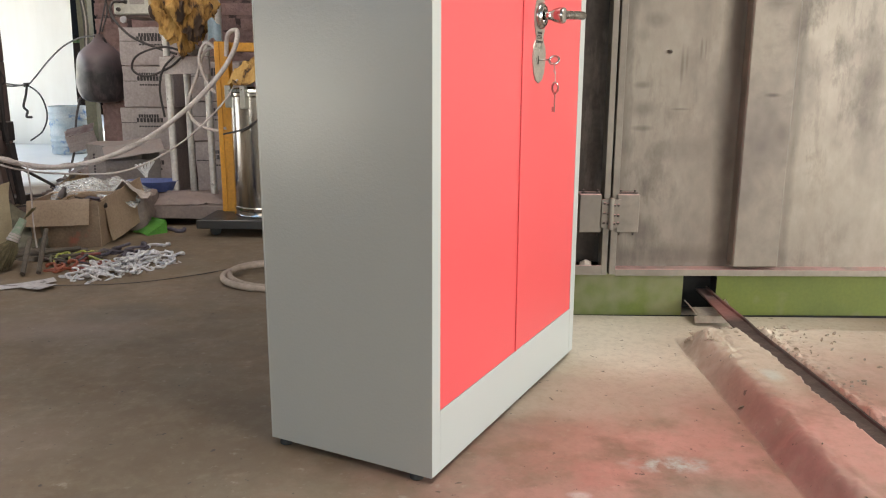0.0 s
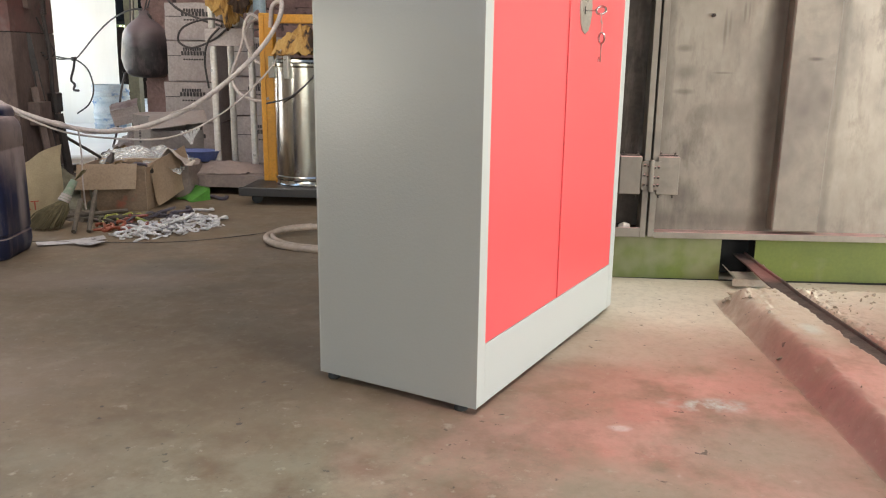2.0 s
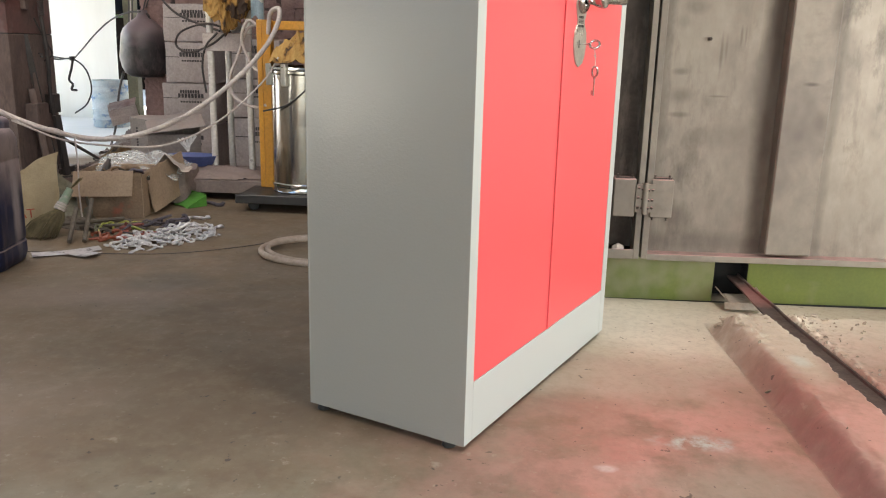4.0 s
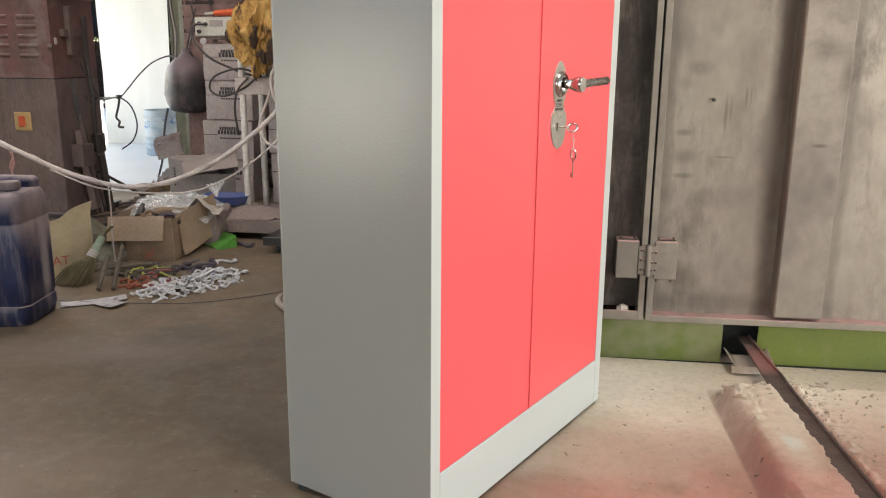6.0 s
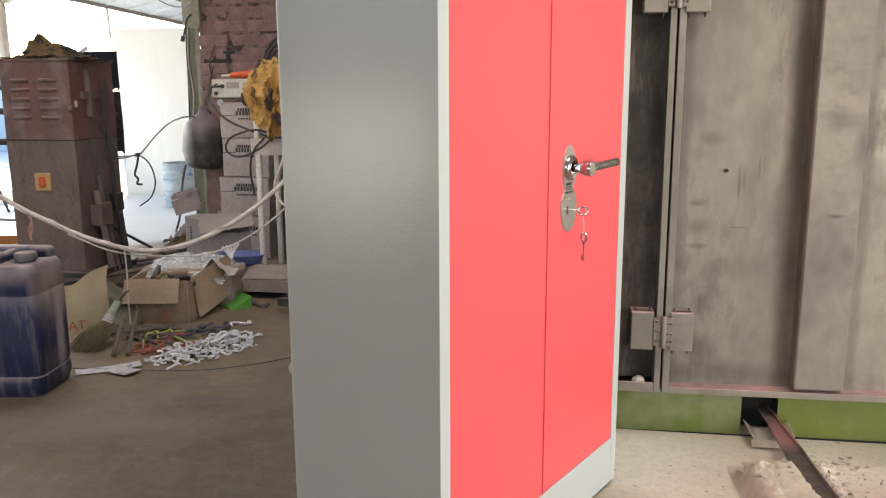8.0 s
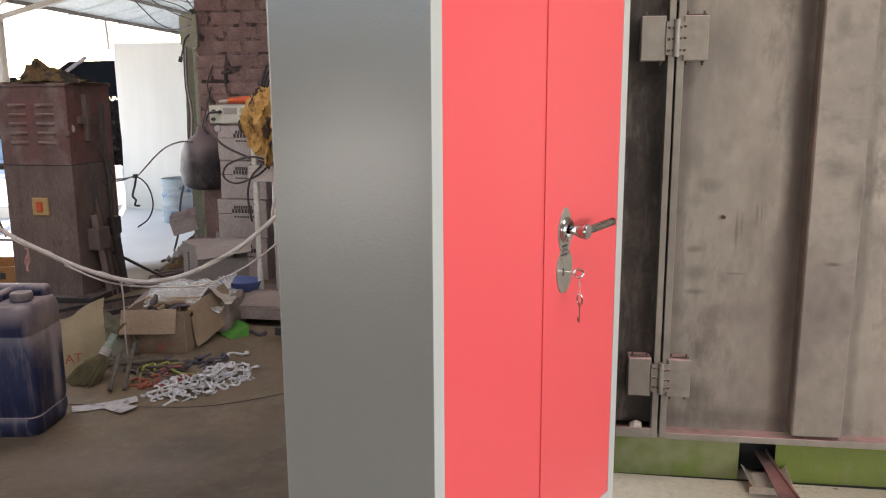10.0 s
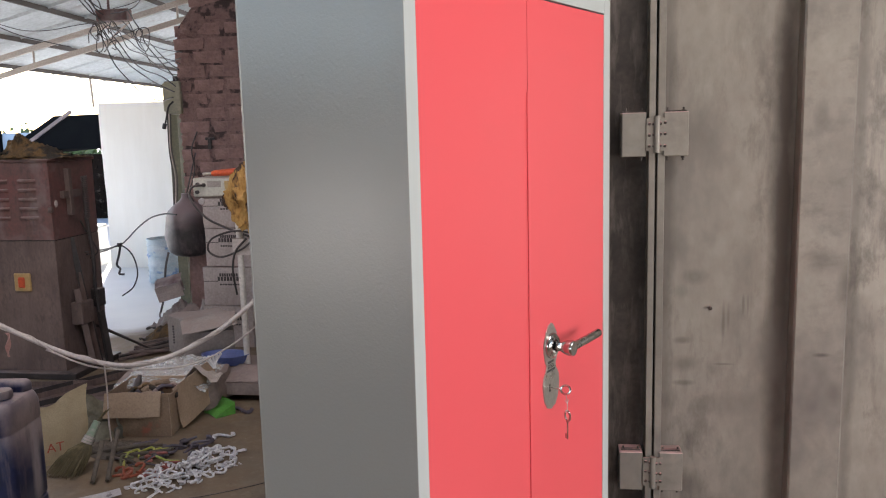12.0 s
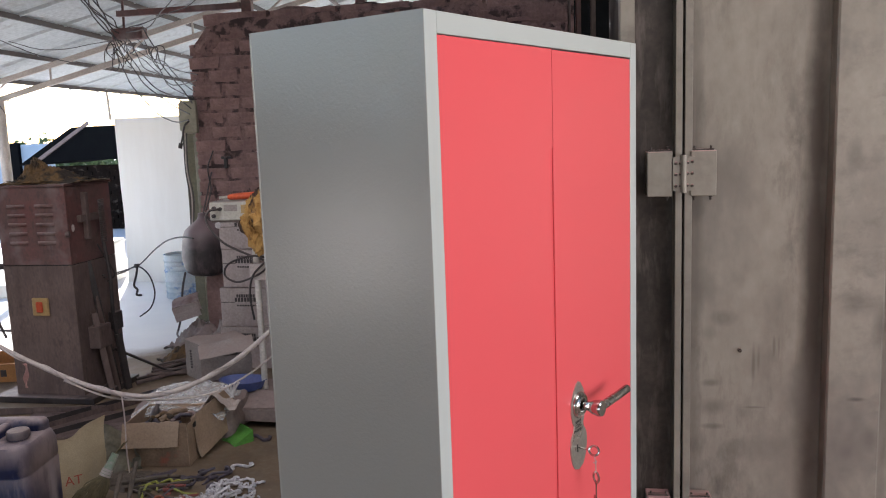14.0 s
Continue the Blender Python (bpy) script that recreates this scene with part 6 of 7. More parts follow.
ob.matrix_basis = laid(pose(-1.43, 2.36, 0.008, 0, 0, 80) @ Matrix.Scale(1.5, 4))
tagged(ob, "white powder-coated hook lying apart from the pile", "hook", "pile of hanging hooks")

# papers, hose, floor cord
for k, (x, y, w, d, rz) in enumerate(((-1.735, 1.615, 0.27, 0.075, 36), (-1.645, 1.585, 0.13, 0.085, -20))):
    bm = bmesh.new()
    sheet(bm, 8, 3, lambda u, v: ((u - 0.5) * w, (v - 0.5) * d, 0.004 + 0.006 * k + 0.006 * (2 * u - 1) ** 2), 0.0008)
    solo("printed_card", bm, paper_mat, "white printed card strip lying on the floor", "card", pose(x, y, 0, 0, 0, rz), "floor cards", smooth=True)
bm = bmesh.new()
pts = [(-0.64 + 0.27 * math.cos(a) * (1 + 0.03 * math.sin(3 * a)), 1.79 + 0.215 * math.sin(a), 0.014 + 0.012 * max(0, math.sin(a * 0.5 + 0.7))) for a in np.linspace(2.1, 7.6, 60)]
pts += [(-0.62 + 0.30 * math.cos(a), 1.74 + 0.19 * math.sin(a), 0.014 + 0.024 * (0.5 + 0.5 * math.sin(a))) for a in np.linspace(7.7, 11.6, 44)]
tube(bm, pts, 0.0135, 10)
solo("rubber_hose", bm, hose_mat, "beige rubber hose lying in a loose coil", "hose", smooth=True)
cable("power_lead", [(-1.9, 1.60, 0.004), (-1.6, 1.62, 0.004), (-1.3, 1.67, 0.004), (-1.05, 1.83, 0.004), (-0.85, 2.02, 0.004), (-0.55, 2.06, 0.004)], 0.0019, dusty_black, "thin dark cord trailing over the floor")

# ---- sagging line with rag, string and pegs ----
bm = bmesh.new()
line_pts = [(-3.30, 2.20, 1.12), (-2.95, 2.22, 0.87), (-2.638, 2.24, 0.675), (-2.417, 2.25, 0.565), (-2.213, 2.25, 0.485), (-2.003, 2.25, 0.432), (-1.823, 2.27, 0.42), (-1.658, 2.36, 0.455), (-1.482, 2.47, 0.545), (-1.297, 2.58, 0.70), (-1.165, 2.68, 0.86), (-1.10, 2.74, 0.99), (-1.10, 2.80, 1.08), (-1.16, 2.84, 1.06), (-1.18, 2.86, 0.95)]
main = spline(line_pts, 8)
tube(bm, main, 0.0125, 10)
line = solo("sagging_hose", bm, rope_mat, "dusty white hose sagging across, with cord wound round it", "hose", smooth=True)
bm = bmesh.new()
wind = []
for i, p in enumerate(main[:70]):
    a = i * 0.55
    wind.append(p + Vector((0, 0.0145 * math.cos(a), 0.0145 * math.sin(a))))
tube(bm, wind, 0.004, 5)
part("wound_cord", bm, rope_mat, line, smooth=True)
cable("slack_line", [(-2.30, 2.24, 0.50), (-2.05, 2.25, 0.41), (-1.80, 2.34, 0.375), (-1.62, 2.44, 0.375), (-1.46, 2.52, 0.44), (-1.30, 2.62, 0.56), (-1.16, 2.72, 0.72), (-1.10, 2.76, 0.83)], 0.005, rope_mat, "thin white cord hanging under the hose")
cable("hanging_string", [(-1.985, 2.235, 0.43), (-1.975, 2.225, 0.30), (-1.975, 2.215, 0.15), (-1.968, 2.21, 0.02)], 0.004, rope_mat, "pale string hanging down from the hose")
bm = bmesh.new()
sheet(bm, 5, 12, lambda u, v: ((u - 0.5) * 0.022 + 0.008 * math.sin(6 * v), 0.008 * math.sin(9 * v + 3 * u), -v * 0.125), 0.002)
solo("pink_rag_strip", bm, material("pink_rag", (0.55, 0.30, 0.27), (0.42, 0.22, 0.2), rough=0.9), "narrow pinkish rag strip tied to the hose", "rag", pose(-2.50, 2.225, 0.59), smooth=True)
for k in range(5):
    bm = bmesh.new()
    a = (-38, -20, -4, 14, 34)[k]
    box(bm, -0.006, 0.006, -0.004, 0.004, -0.072, 0.006, bev=0.002, m=pose(0, 0, 0, 8, a, 0))
    box(bm, -0.006, 0.006, 0.007, 0.013, -0.068, 0.004, bev=0.002, m=pose(0, 0, 0, -10, a, 0))
    solo("clothes_peg", bm, hook_white, "white plastic peg clipped to the thin cord", "peg", pose(-1.560 + 0.020 * k, 2.478 + 0.006 * k, 0.402 + 0.004 * k, 0, 0, 15), "pegs on the cord")

here = WALL_ZONE
# ---- stacked powder cartons ----


def printed_carton(m, w, d, h, mat=None, open_top=False, label="dusty white carton of coating powder in a stack", group="stacked cartons", lines=True):
    mat = mat or white_carton
    c = thing("powder_carton", label, "carton", m, group)
    bm = bmesh.new()
    box(bm, -w / 2, w / 2, -d / 2, d / 2, 0, h, bev=0.004)
    bmesh.ops.subdivide_edges(bm, edges=[e for e in bm.edges if e.calc_length() > 0.1], cuts=4, use_grid_fill=True)
    rough_up(bm, 8, 0.008, h * 31 + w)
    for v in bm.verts:
        v.co.z = max(0.0, v.co.z)
    part("box_body", bm, mat, c, smooth=True)
    if lines:
        y = -d / 2 - 0.0045
        for z, x0, x1, t in ((h * 0.80, -w * 0.16, w * 0.22, 0.020), (h * 0.70, -w * 0.20, w * 0.30, 0.026), (h * 0.55, -w * 0.16, w * 0.26, 0.010)):
            n = 8
            for k in range(n):
                xa = x0 + (x1 - x0) * k / n
                xb = xa + (x1 - x0) / n * 0.72
                block("print_bar", (xa, xb, y, y + 0.002, z - t / 2, z + t / 2), print_ink, c, 0)
        block("print_line", (-w * 0.48, -w * 0.2, y, y + 0.002, h * 0.63, h * 0.645), print_ink, c, 0)
    return c


z = WZ
for w, d, h, x, rz in ((0.340, 0.245, 0.272, -1.755, -2), (0.326, 0.245, 0.250, -1.750, 2), (0.312, 0.245, 0.247, -1.722, -3), (0.340, 0.236, 0.225, -1.717, 4)):
    printed_carton(pose(x, 3.42, z, 0, 0, rz), w, d, h)
    z += h + 0.001
z = WZ
for w, d, h, x, rz in ((0.312, 0.245, 0.324, -1.300, -3), (0.312, 0.245, 0.236, -1.318, 2), (0.302, 0.245, 0.236, -1.310, -2)):
    printed_carton(pose(x, 3.40, z, 0, 0, rz), w, d, h)
    z += h + 0.001

# ---- grey plastic hopper bottle hung upside down ----
tank = thing("plastic_hopper", "dusty dark grey plastic hopper hanging from a wire", "hopper", pose(-2.185, 3.71, 0.768) @ Matrix.Diagonal((1.05, 1.0, 0.82, 1)))
bm = bmesh.new()
lathe(bm, [(0, 0), (0.06, 0.002), (0.105, 0.012), (0.132, 0.035), (0.146, 0.08), (0.156, 0.16), (0.160, 0.26), (0.156, 0.34), (0.140, 0.385), (0.108, 0.425), (0.072, 0.455), (0.045, 0.48), (0.036, 0.50), (0.034, 0.53), (0, 0.53)], 40, 0.93, 0.85)
for v in bm.verts:
    v.co.x += wob(v.co, 5, 0.026, 2)
    v.co.y += wob(v.co, 5, 0.012, 8)
    v.co.xy *= 1 - 0.06 * max(0.0, math.sin(3 * math.atan2(v.co.y, v.co.x) + 6 * v.co.z)) * max(0.0, 1 - abs(v.co.z - 0.30) / 0.16)
part("vessel", bm, tank_plastic, tank, smooth=True)
rod("hanger", spline([(-0.05, 0, 0.44), (-0.02, 0, 0.50), (0.03, 0, 0.50), (0.05, 0, 0.43)], 8), 0.008, dusty_black, tank)
rod("hanger_wire", [(0.0, 0.0, 0.50), (0.02, 0.14, 0.86)], 0.005, dusty_black, tank)
cable("wall_flex", [(-2.14, 3.86, 1.62), (-2.17, 3.82, 1.50), (-2.15, 3.80, 1.36), (-2.17, 3.74, 1.22)], 0.005, dusty_black, "dusty black flex down the brick wall")
bm = bmesh.new()
box(bm, -0.05, 0.05, -0.03, 0.0, 0.0, 0.03, bev=0.004)
box(bm, -0.02, 0.015, -0.035, 0.0, -0.10, 0.02, bev=0.004)
solo("wall_bracket", bm, dusty_black, "small black steel bracket fixed to the brick wall", "bracket", pose(-2.06, 3.895, 1.56) @ Matrix.Scale(0.65, 4))

here = BACK_ZONE
# ---- control unit on a steel stand ----
PLT = 0.118
plat = thing("low_platform", "low round-ended dusty grey platform on short legs", "platform", pose(-1.50, 3.28, 0))
bm = bmesh.new()
outline = []
for a in np.linspace(90, 270, 17):
    outline.append((-0.36 + 0.26 * math.cos(radians(a)), 0.30 * math.sin(radians(a))))
outline += [(0.42, -0.30), (0.42, 0.30)]
prism(bm, outline, 0.045, PLT)
bmesh.ops.bevel(bm, geom=[e for e in bm.edges if e.calc_face_angle(0) > 0.8], offset=0.008, segments=2, affect="EDGES")
part("slab", bm, stone_slab, plat, smooth=True)
for x, y in ((-0.36, -0.15), (-0.36, 0.15), (0.34, -0.15), (0.34, 0.15)):
    block("leg", (x - 0.03, x + 0.03, y - 0.03, y + 0.03, 0, 0.046), dusty_black, plat, 0.002)
crumple("flat_sack", "dusty brown empty sack spread on the platform", "sack", stone_slab, pose(-1.56, 3.16, PLT, 0, 0, 4), 0.66, 0.34, 0.048, 41.0, 30)

stand = thing("equipment_stand", "dusty bright pipe stand with a white bracket plate", "stand", pose(0, 0, PLT))
for x, y in ((-1.618, 3.22), (-1.385, 3.22), (-1.60, 3.50), (-1.385, 3.50)):
    rod("upright", spline([(x, y, 0), (x, y, 0.6), (x, y, 1.16), (x + 0.03 if x < -1.5 else x - 0.03, y, 1.22)], 5), 0.020, pole_steel, stand, 14)
rod("cross_pipe", [(-1.60, 3.50, 1.20), (-1.39, 3.50, 1.20)], 0.018, pole_steel, stand, 12)
rod("cross_pipe", [(-1.59, 3.22, 1.22), (-1.41, 3.22, 1.22)], 0.018, pole_steel, stand, 12)
block("bracket_plate", (-1.655, -1.36, 3.185, 3.195, 0.755, 0.86), white_carton, stand, 0.003, "white painted bracket plate")
block("bracket_shelf", (-1.655, -1.36, 3.195, 3.36, 0.852, 0.860), white_carton, stand, 0.002)
pump = thing("powder_pump", "small grey powder pump with cables on the bracket", "pump", pose(-1.475, 3.24, PLT + 0.86))
bm = bmesh.new()
lathe(bm, [(0, 0), (0.034, 0), (0.034, 0.05), (0.026, 0.06), (0.026, 0.085), (0, 0.085)], 20)
bmesh.ops.transform(bm, matrix=pose(0, 0.05, 0.036, 90, 0, 0), verts=bm.verts[:])
part("barrel", bm, pole_steel, pump, smooth=True)
block("valve", (-0.055, -0.028, -0.02, 0.02, 0, 0.085), dusty_black, pump, 0.004)

unit = thing("control_unit", "cream instrument case with knobs and a flex", "control unit", pose(-1.985, 3.40, 0))
block("case", (0, 0.36, 0, 0.24, 1.225, 1.345), box_cream, unit, 0.006)
block("yellow_label", (0.215, 0.26, -0.002, 0.001, 1.27, 1.325), switch_plate, unit, 0, "small yellow label")
block("label_plate", (0.10, 0.19, -0.002, 0.001, 1.285, 1.325), grey_carton, unit, 0)
for x, zz in ((0.03, 1.255), (0.035, 1.305), (0.075, 1.30)):
    bm = bmesh.new()
    lathe(bm, [(0.013, 0), (0.011, 0.016), (0, 0.016)], 14)
    bmesh.ops.transform(bm, matrix=pose(x, 0.0, zz, 90, 0, 0), verts=bm.verts[:])
    part("knob", bm, dusty_black, unit, smooth=True)
bm = bmesh.new()
lathe(bm, [(0.022, 0), (0.02, 0.01), (0, 0.012)], 16)
bmesh.ops.transform(bm, matrix=pose(0.055, 0.0, 1.195, 90, 0, 0), verts=bm.verts[:])
part("gauge", bm, paper_mat, unit, "pale round gauge", smooth=True)
block("support_shelf", (0.0, 0.36, 0.02, 0.42, 1.21, 1.225), stone_slab, unit, 0.002)
tubeo = thing("orange_torch", "orange plastic tube with a metal nozzle on the case", "torch", pose(-1.94, 3.47, 1.345 + 0.022, 0, -3, 0))
rod("nozzle", [(0.0, 0, 0), (0.065, 0, 0.0)], 0.010, box_cream, tubeo, 12)
bm = bmesh.new()
tube(bm, [(0.06, 0, 0), (0.075, 0, 0), (0.16, 0, 0.0), (0.34, 0, 0.0)], 0.0225, 16, taper=[0.6, 0.85, 1.0, 1.0])
part("barrel", bm, tube_orange, tubeo, smooth=True)
bm = bmesh.new()
for r in (0.0, 0.022, 0.040):
    pts = [(-1.66 + (0.10 + r) * math.cos(a), 3.84, 1.38 + (0.20 + 2 * r) * math.sin(a)) for a in np.linspace(-0.2, math.pi + 0.2, 30)]
    tube(bm, pts, 0.0095, 8)
here = WALL_ZONE
solo("hung_cable_coil", bm, dusty_black, "dusty cable coil hung on the brick wall", "cable coil", smooth=True)
here = BACK_ZONE
cable("grey_flex", [(-1.915, 3.385, 1.30), (-1.96, 3.33, 1.29), (-1.965, 3.31, 1.22), (-1.86, 3.29, 1.10), (-1.70, 3.26, 1.03), (-1.56, 3.22, 0.99)], 0.0075, dusty_black, "grey flex from the instrument case to the pump")
cable("grey_flex", [(-1.50, 3.20, 1.0), (-1.62, 3.16, 1.03), (-1.78, 3.18, 0.98), (-1.83, 3.22, 0.90), (-1.74, 3.2, 0.86), (-1.60, 3.18, 0.91), (-1.52, 3.18, 0.97)], 0.0065, dusty_black, "grey flex looping beside the pump")
cable("grey_flex", [(-1.56, 3.18, 0.98), (-1.63, 3.17, 0.90), (-1.66, 3.18, 0.78), (-1.65, 3.20, 0.62)], 0.0065, dusty_black, "grey flex hanging down the stand")
cable("pale_hose", [(-1.22, 3.0, 1.04), (-1.33, 3.02, 1.00), (-1.39, 3.03, 0.86), (-1.45, 3.03, 0.70), (-1.40, 3.0, 0.60), (-1.27, 2.95, 0.56), (-1.20, 2.9, 0.58)], 0.009, rope_mat, "pale hose looping beside the yellow post")
cable("pale_hose", [(-1.22, 2.98, 0.98), (-1.31, 2.99, 1.05), (-1.36, 3.0, 0.95), (-1.30, 2.98, 0.80), (-1.22, 2.95, 0.76)], 0.009, rope_mat, "pale hose looping beside the yellow post")

basin = thing("blue_basin", "shallow blue plastic basin on the dusty sack", "basin", pose(-1.755, 3.20, PLT + 0.055) @ Matrix.Diagonal((1, 1, 0.72, 1)))
bm = bmesh.new()
lathe(bm, [(0, 0.004), (0.10, 0.004), (0.112, 0.02), (0.132, 0.085), (0.142, 0.09), (0.143, 0.086), (0.134, 0.08), (0.116, 0.018), (0.104, 0.0), (0, 0.0)], 36, 1.1, 0.72)
part("bowl", bm, blue_basin_mat, basin, smooth=True)

# hanging ochre cloth
bm = bmesh.new()
bmesh.ops.create_icosphere(bm, subdivisions=6, radius=1.0)
for v in bm.verts:
    q = v.co.copy()
    w = 1.0 - 0.35 * max(0.0, -q.z)                     # hangs to a point below
    f = 0.34 * (1 - 2.6 * abs(noise.noise(Vector((q.x * 1.9 + 0.9 * q.z, q.y * 1.9, q.z * 0.8 + 3)))))
    f += 0.22 * (1 - 2.6 * abs(noise.noise(Vector((q.x * 3.8 - 0.8 * q.z, q.y * 3.8, q.z * 1.5 + 7)))))
    f += 0.16 * (0.5 - 1.6 * abs(noise.noise(Vector((q.x * 6.5 + q.z, q.y * 6.5, q.z * 3.2 + 1)))))
    r = 0.92 + f
    v.co = Vector((0.135 * w * r * q.x + 0.02 * q.z, 0.10 * w * r * q.y, 0.245 + 0.165 * r * q.z - (0.06 * max(0.0, -q.z) * max(0.0, 1 - abs(q.x + 0.1) * 3))))
solo("ochre_cloth", bm, cloth_yellow, "crumpled ochre patterned cloth draped over the stand", "cloth", pose(-1.455, 3.10, 0.99), smooth=True)
bm = bmesh.new()
sheet(bm, 10, 10, lambda u, v: ((u - 0.5) * 0.07, 0.01 * math.sin(7 * u), -v * 0.11 + 0.02 * math.sin(5 * u)), 0.002)
solo("blue_rag", bm, material("pale_blue_rag", (0.32, 0.40, 0.45), rough=0.9), "small pale blue rag hanging from the cloth", "rag", pose(-1.27, 3.02, 1.17), smooth=True)

here = BACK_ZONE
# ---- powder trolley ----
tro = thing("powder_trolley", "black wheeled trolley base with a tall yellow-orange post", "trolley", pose(-1.28, 2.62, 0))
block("deck", (-0.02, 0.62, 0.0, 0.62, 0.062, 0.098), trolley_black, tro, 0.006, "dusty black deck")
block("deck_edge", (-0.03, 0.63, -0.01, 0.002, 0.050, 0.100), trolley_black, tro, 0.004)
post = block("yellow_post", (0.035, 0.115, 0.26, 0.33, 0.098, 1.055), yellow_paint, tro, 0.005, "yellow-orange enamelled post")
block("post_rib", (0.062, 0.066, 0.254, 0.262, 0.10, 1.05), yellow_paint, post, 0)
block("cross_arm", (0.035, 0.50, 0.285, 0.33, 1.00, 1.05), yellow_paint, tro, 0.004)
for x, y in ((0.05, 0.07), (0.55, 0.07), (0.05, 0.55), (0.55, 0.55)):
    bm = bmesh.new()
    lathe(bm, [(0, -0.014), (0.028, -0.014), (0.030, -0.008), (0.030, 0.008), (0.028, 0.014), (0, 0.014)], 20)
    bmesh.ops.transform(bm, matrix=pose(x, y, 0.030, 90, 0, 25), verts=bm.verts[:])
    wheel = part("caster", bm, black_rubber, tro, smooth=True)
    block("fork", (x - 0.018, x + 0.018, y - 0.018, y + 0.018, 0.05, 0.063), trolley_black, tro, 0.002)
hop = thing("steel_hopper", "stainless steel powder drum with a clamped lid", "drum", pose(-0.965, 2.90, 0.098))
bm = bmesh.new()
lathe(bm, [(0, 0), (0.198, 0), (0.202, 0.006), (0.198, 0.014), (0.196, 0.03), (0.202, 0.036), (0.202, 0.05), (0.196, 0.056), (0.195, 0.35), (0.195, 0.66), (0.205, 0.668), (0.205, 0.682), (0.19, 0.685), (0, 0.685)], 56)
part("shell", bm, stainless, hop, smooth=True)
bm = bmesh.new()
lathe(bm, [(0.203, 0.686), (0.207, 0.69), (0.200, 0.702), (0.12, 0.712), (0, 0.714)], 48)
part("lid", bm, stainless, hop, smooth=True)
for a in (200, 250, 300):
    c, s2 = math.cos(radians(a)), math.sin(radians(a))
    bm = bmesh.new()
    box(bm, -0.016, 0.016, -0.016, 0.016, 0.60, 0.72, bev=0.004)
    bmesh.ops.transform(bm, matrix=pose(0.206 * c, 0.206 * s2, 0, 0, 0, a), verts=bm.verts[:])
    part("clamp", bm, satin_steel, hop)
crumple("cover_cloth", "brown ochre cloth thrown over the powder drum lid", "cloth", cloth_yellow, pose(-1.0, 2.92, 0.098 + 0.72, 0, 0, 20), 0.34, 0.32, 0.14, 61.0, 26)
cable("thin_cable", [(-1.16, 2.70, 0.56), (-1.02, 2.68, 0.60), (-0.9, 2.69, 0.70), (-0.8, 2.70, 0.80)], 0.005, wire_black, "thin dark cable across the steel drum")

# ---- heap in the passage behind ----
crumple("slumped_bag", "lumpy dusty brown bag slumped on the low platform", "bag", stone_slab, pose(-1.98, 3.40, PLT, 0, 0, 8), 0.40, 0.26, 0.085, 61.0, 24)
gb = thing("grey_open_carton", "dusty grey cardboard carton with an open drooping flap", "carton", pose(-2.23, 3.40, PLT + 0.075, 0, 0, 0))
B1, B2, B3, B4, BH = (0, 0, 0), (0.17, -0.13, 0), (0.46, 0.00, 0), (0.29, 0.14, 0), 0.245
for nm, p0, p1, hh, off, sd in (("printed_side", B1, B2, BH, (0.003, 0.004, 0), 1), ("open_side", B2, B3, BH * 0.62, (-0.002, 0.004, 0), 2), ("back_side", B4, B3, BH, (-0.004, -0.002, 0), 3), ("left_side", B1, B4, BH, (0.003, -0.003, 0), 4)):
    wavy_board(nm, p0, p1, (p0[0], p0[1], hh), off, grey_carton, gb, 0.006, sd)
wavy_board("top_flap", (0.0, 0.0, BH), (0.29, 0.14, BH + 0.02), (0.17, -0.13, BH - 0.01), (0, 0.001, 0.004), grey_carton, gb, 0.010, 6)
wavy_board("drooping_flap", (0.16, -0.135, BH - 0.012), (0.47, 0.00, BH + 0.035), (0.215, -0.225, BH - 0.075), (0, 0.001, 0.004), grey_carton, gb, 0.010, 5, "drooping flap with faded oval print")
wavy_board("base", (0.01, 0, 0.004), (0.17, -0.12, 0.004), (0.29, 0.13, 0.004), (0, 0, 0.004), grey_carton, gb, 0.0, 7)
for k in range(7):
    q = Vector((0.075, -0.0574, 0)) - Vector((0.0035, 0.0055, 0))
    block("print_bar", (q.x - 0.005, q.x + 0.005, q.y - 0.004, q.y + 0.001, 0.07 + 0.018 * k, 0.082 + 0.018 * k), print_ink, gb, 0)
rng = random.Random(17)
for k, (x, y, sx, sy, h, mat) in enumerate(((-2.62, 4.62, 0.55, 0.42, 0.20, stone_slab), (-2.40, 4.45, 0.4, 0.3, 0.26, grey_carton), (-2.78, 4.45, 0.35, 0.3, 0.10, rag_brown), (-2.86, 4.92, 0.42, 0.36, 0.19, grey_carton))):
    crumple("scrap_bag", "grey dusty bag of scrap heaped by the wall", "bag", mat, pose(x, y, 0, 0, 0, 25 * k), sx, sy, h, 70 + 3 * k, 24)
here = NEAR_ZONE
rb = thing("torn_red_carton", "small torn white and red printed carton on the scrap heap", "carton", pose(-2.80, 4.52, 0.23, 6, -14, 22) @ Matrix.Scale(1.0, 4))
wavy_board("front_side", (0, 0, 0), (0.20, 0, 0), (0, 0, 0.12), (0, 0.003, 0), white_carton, rb, 0.006, 1)
# closed face coloured as the maroon inside of the open carton
wavy_board("top_side", (0, 0, 0.12), (0.20, 0, 0.12), (0.02, 0.16, 0.15), (0, 0, -0.003), maroon_paint, rb, 0.008, 2, "maroon face standing in for the carton's open inside")
wavy_board("left_side", (0, 0, 0), (0, 0.16, 0.02), (0, 0, 0.12), (0.003, 0, 0), white_carton, rb, 0.004, 3)
wavy_board("back_side", (0, 0.16, 0), (0.20, 0.16, 0), (0, 0.16, 0.14), (0, 0.003, 0), white_carton, rb, 0.006, 4)
here = BACK_ZONE
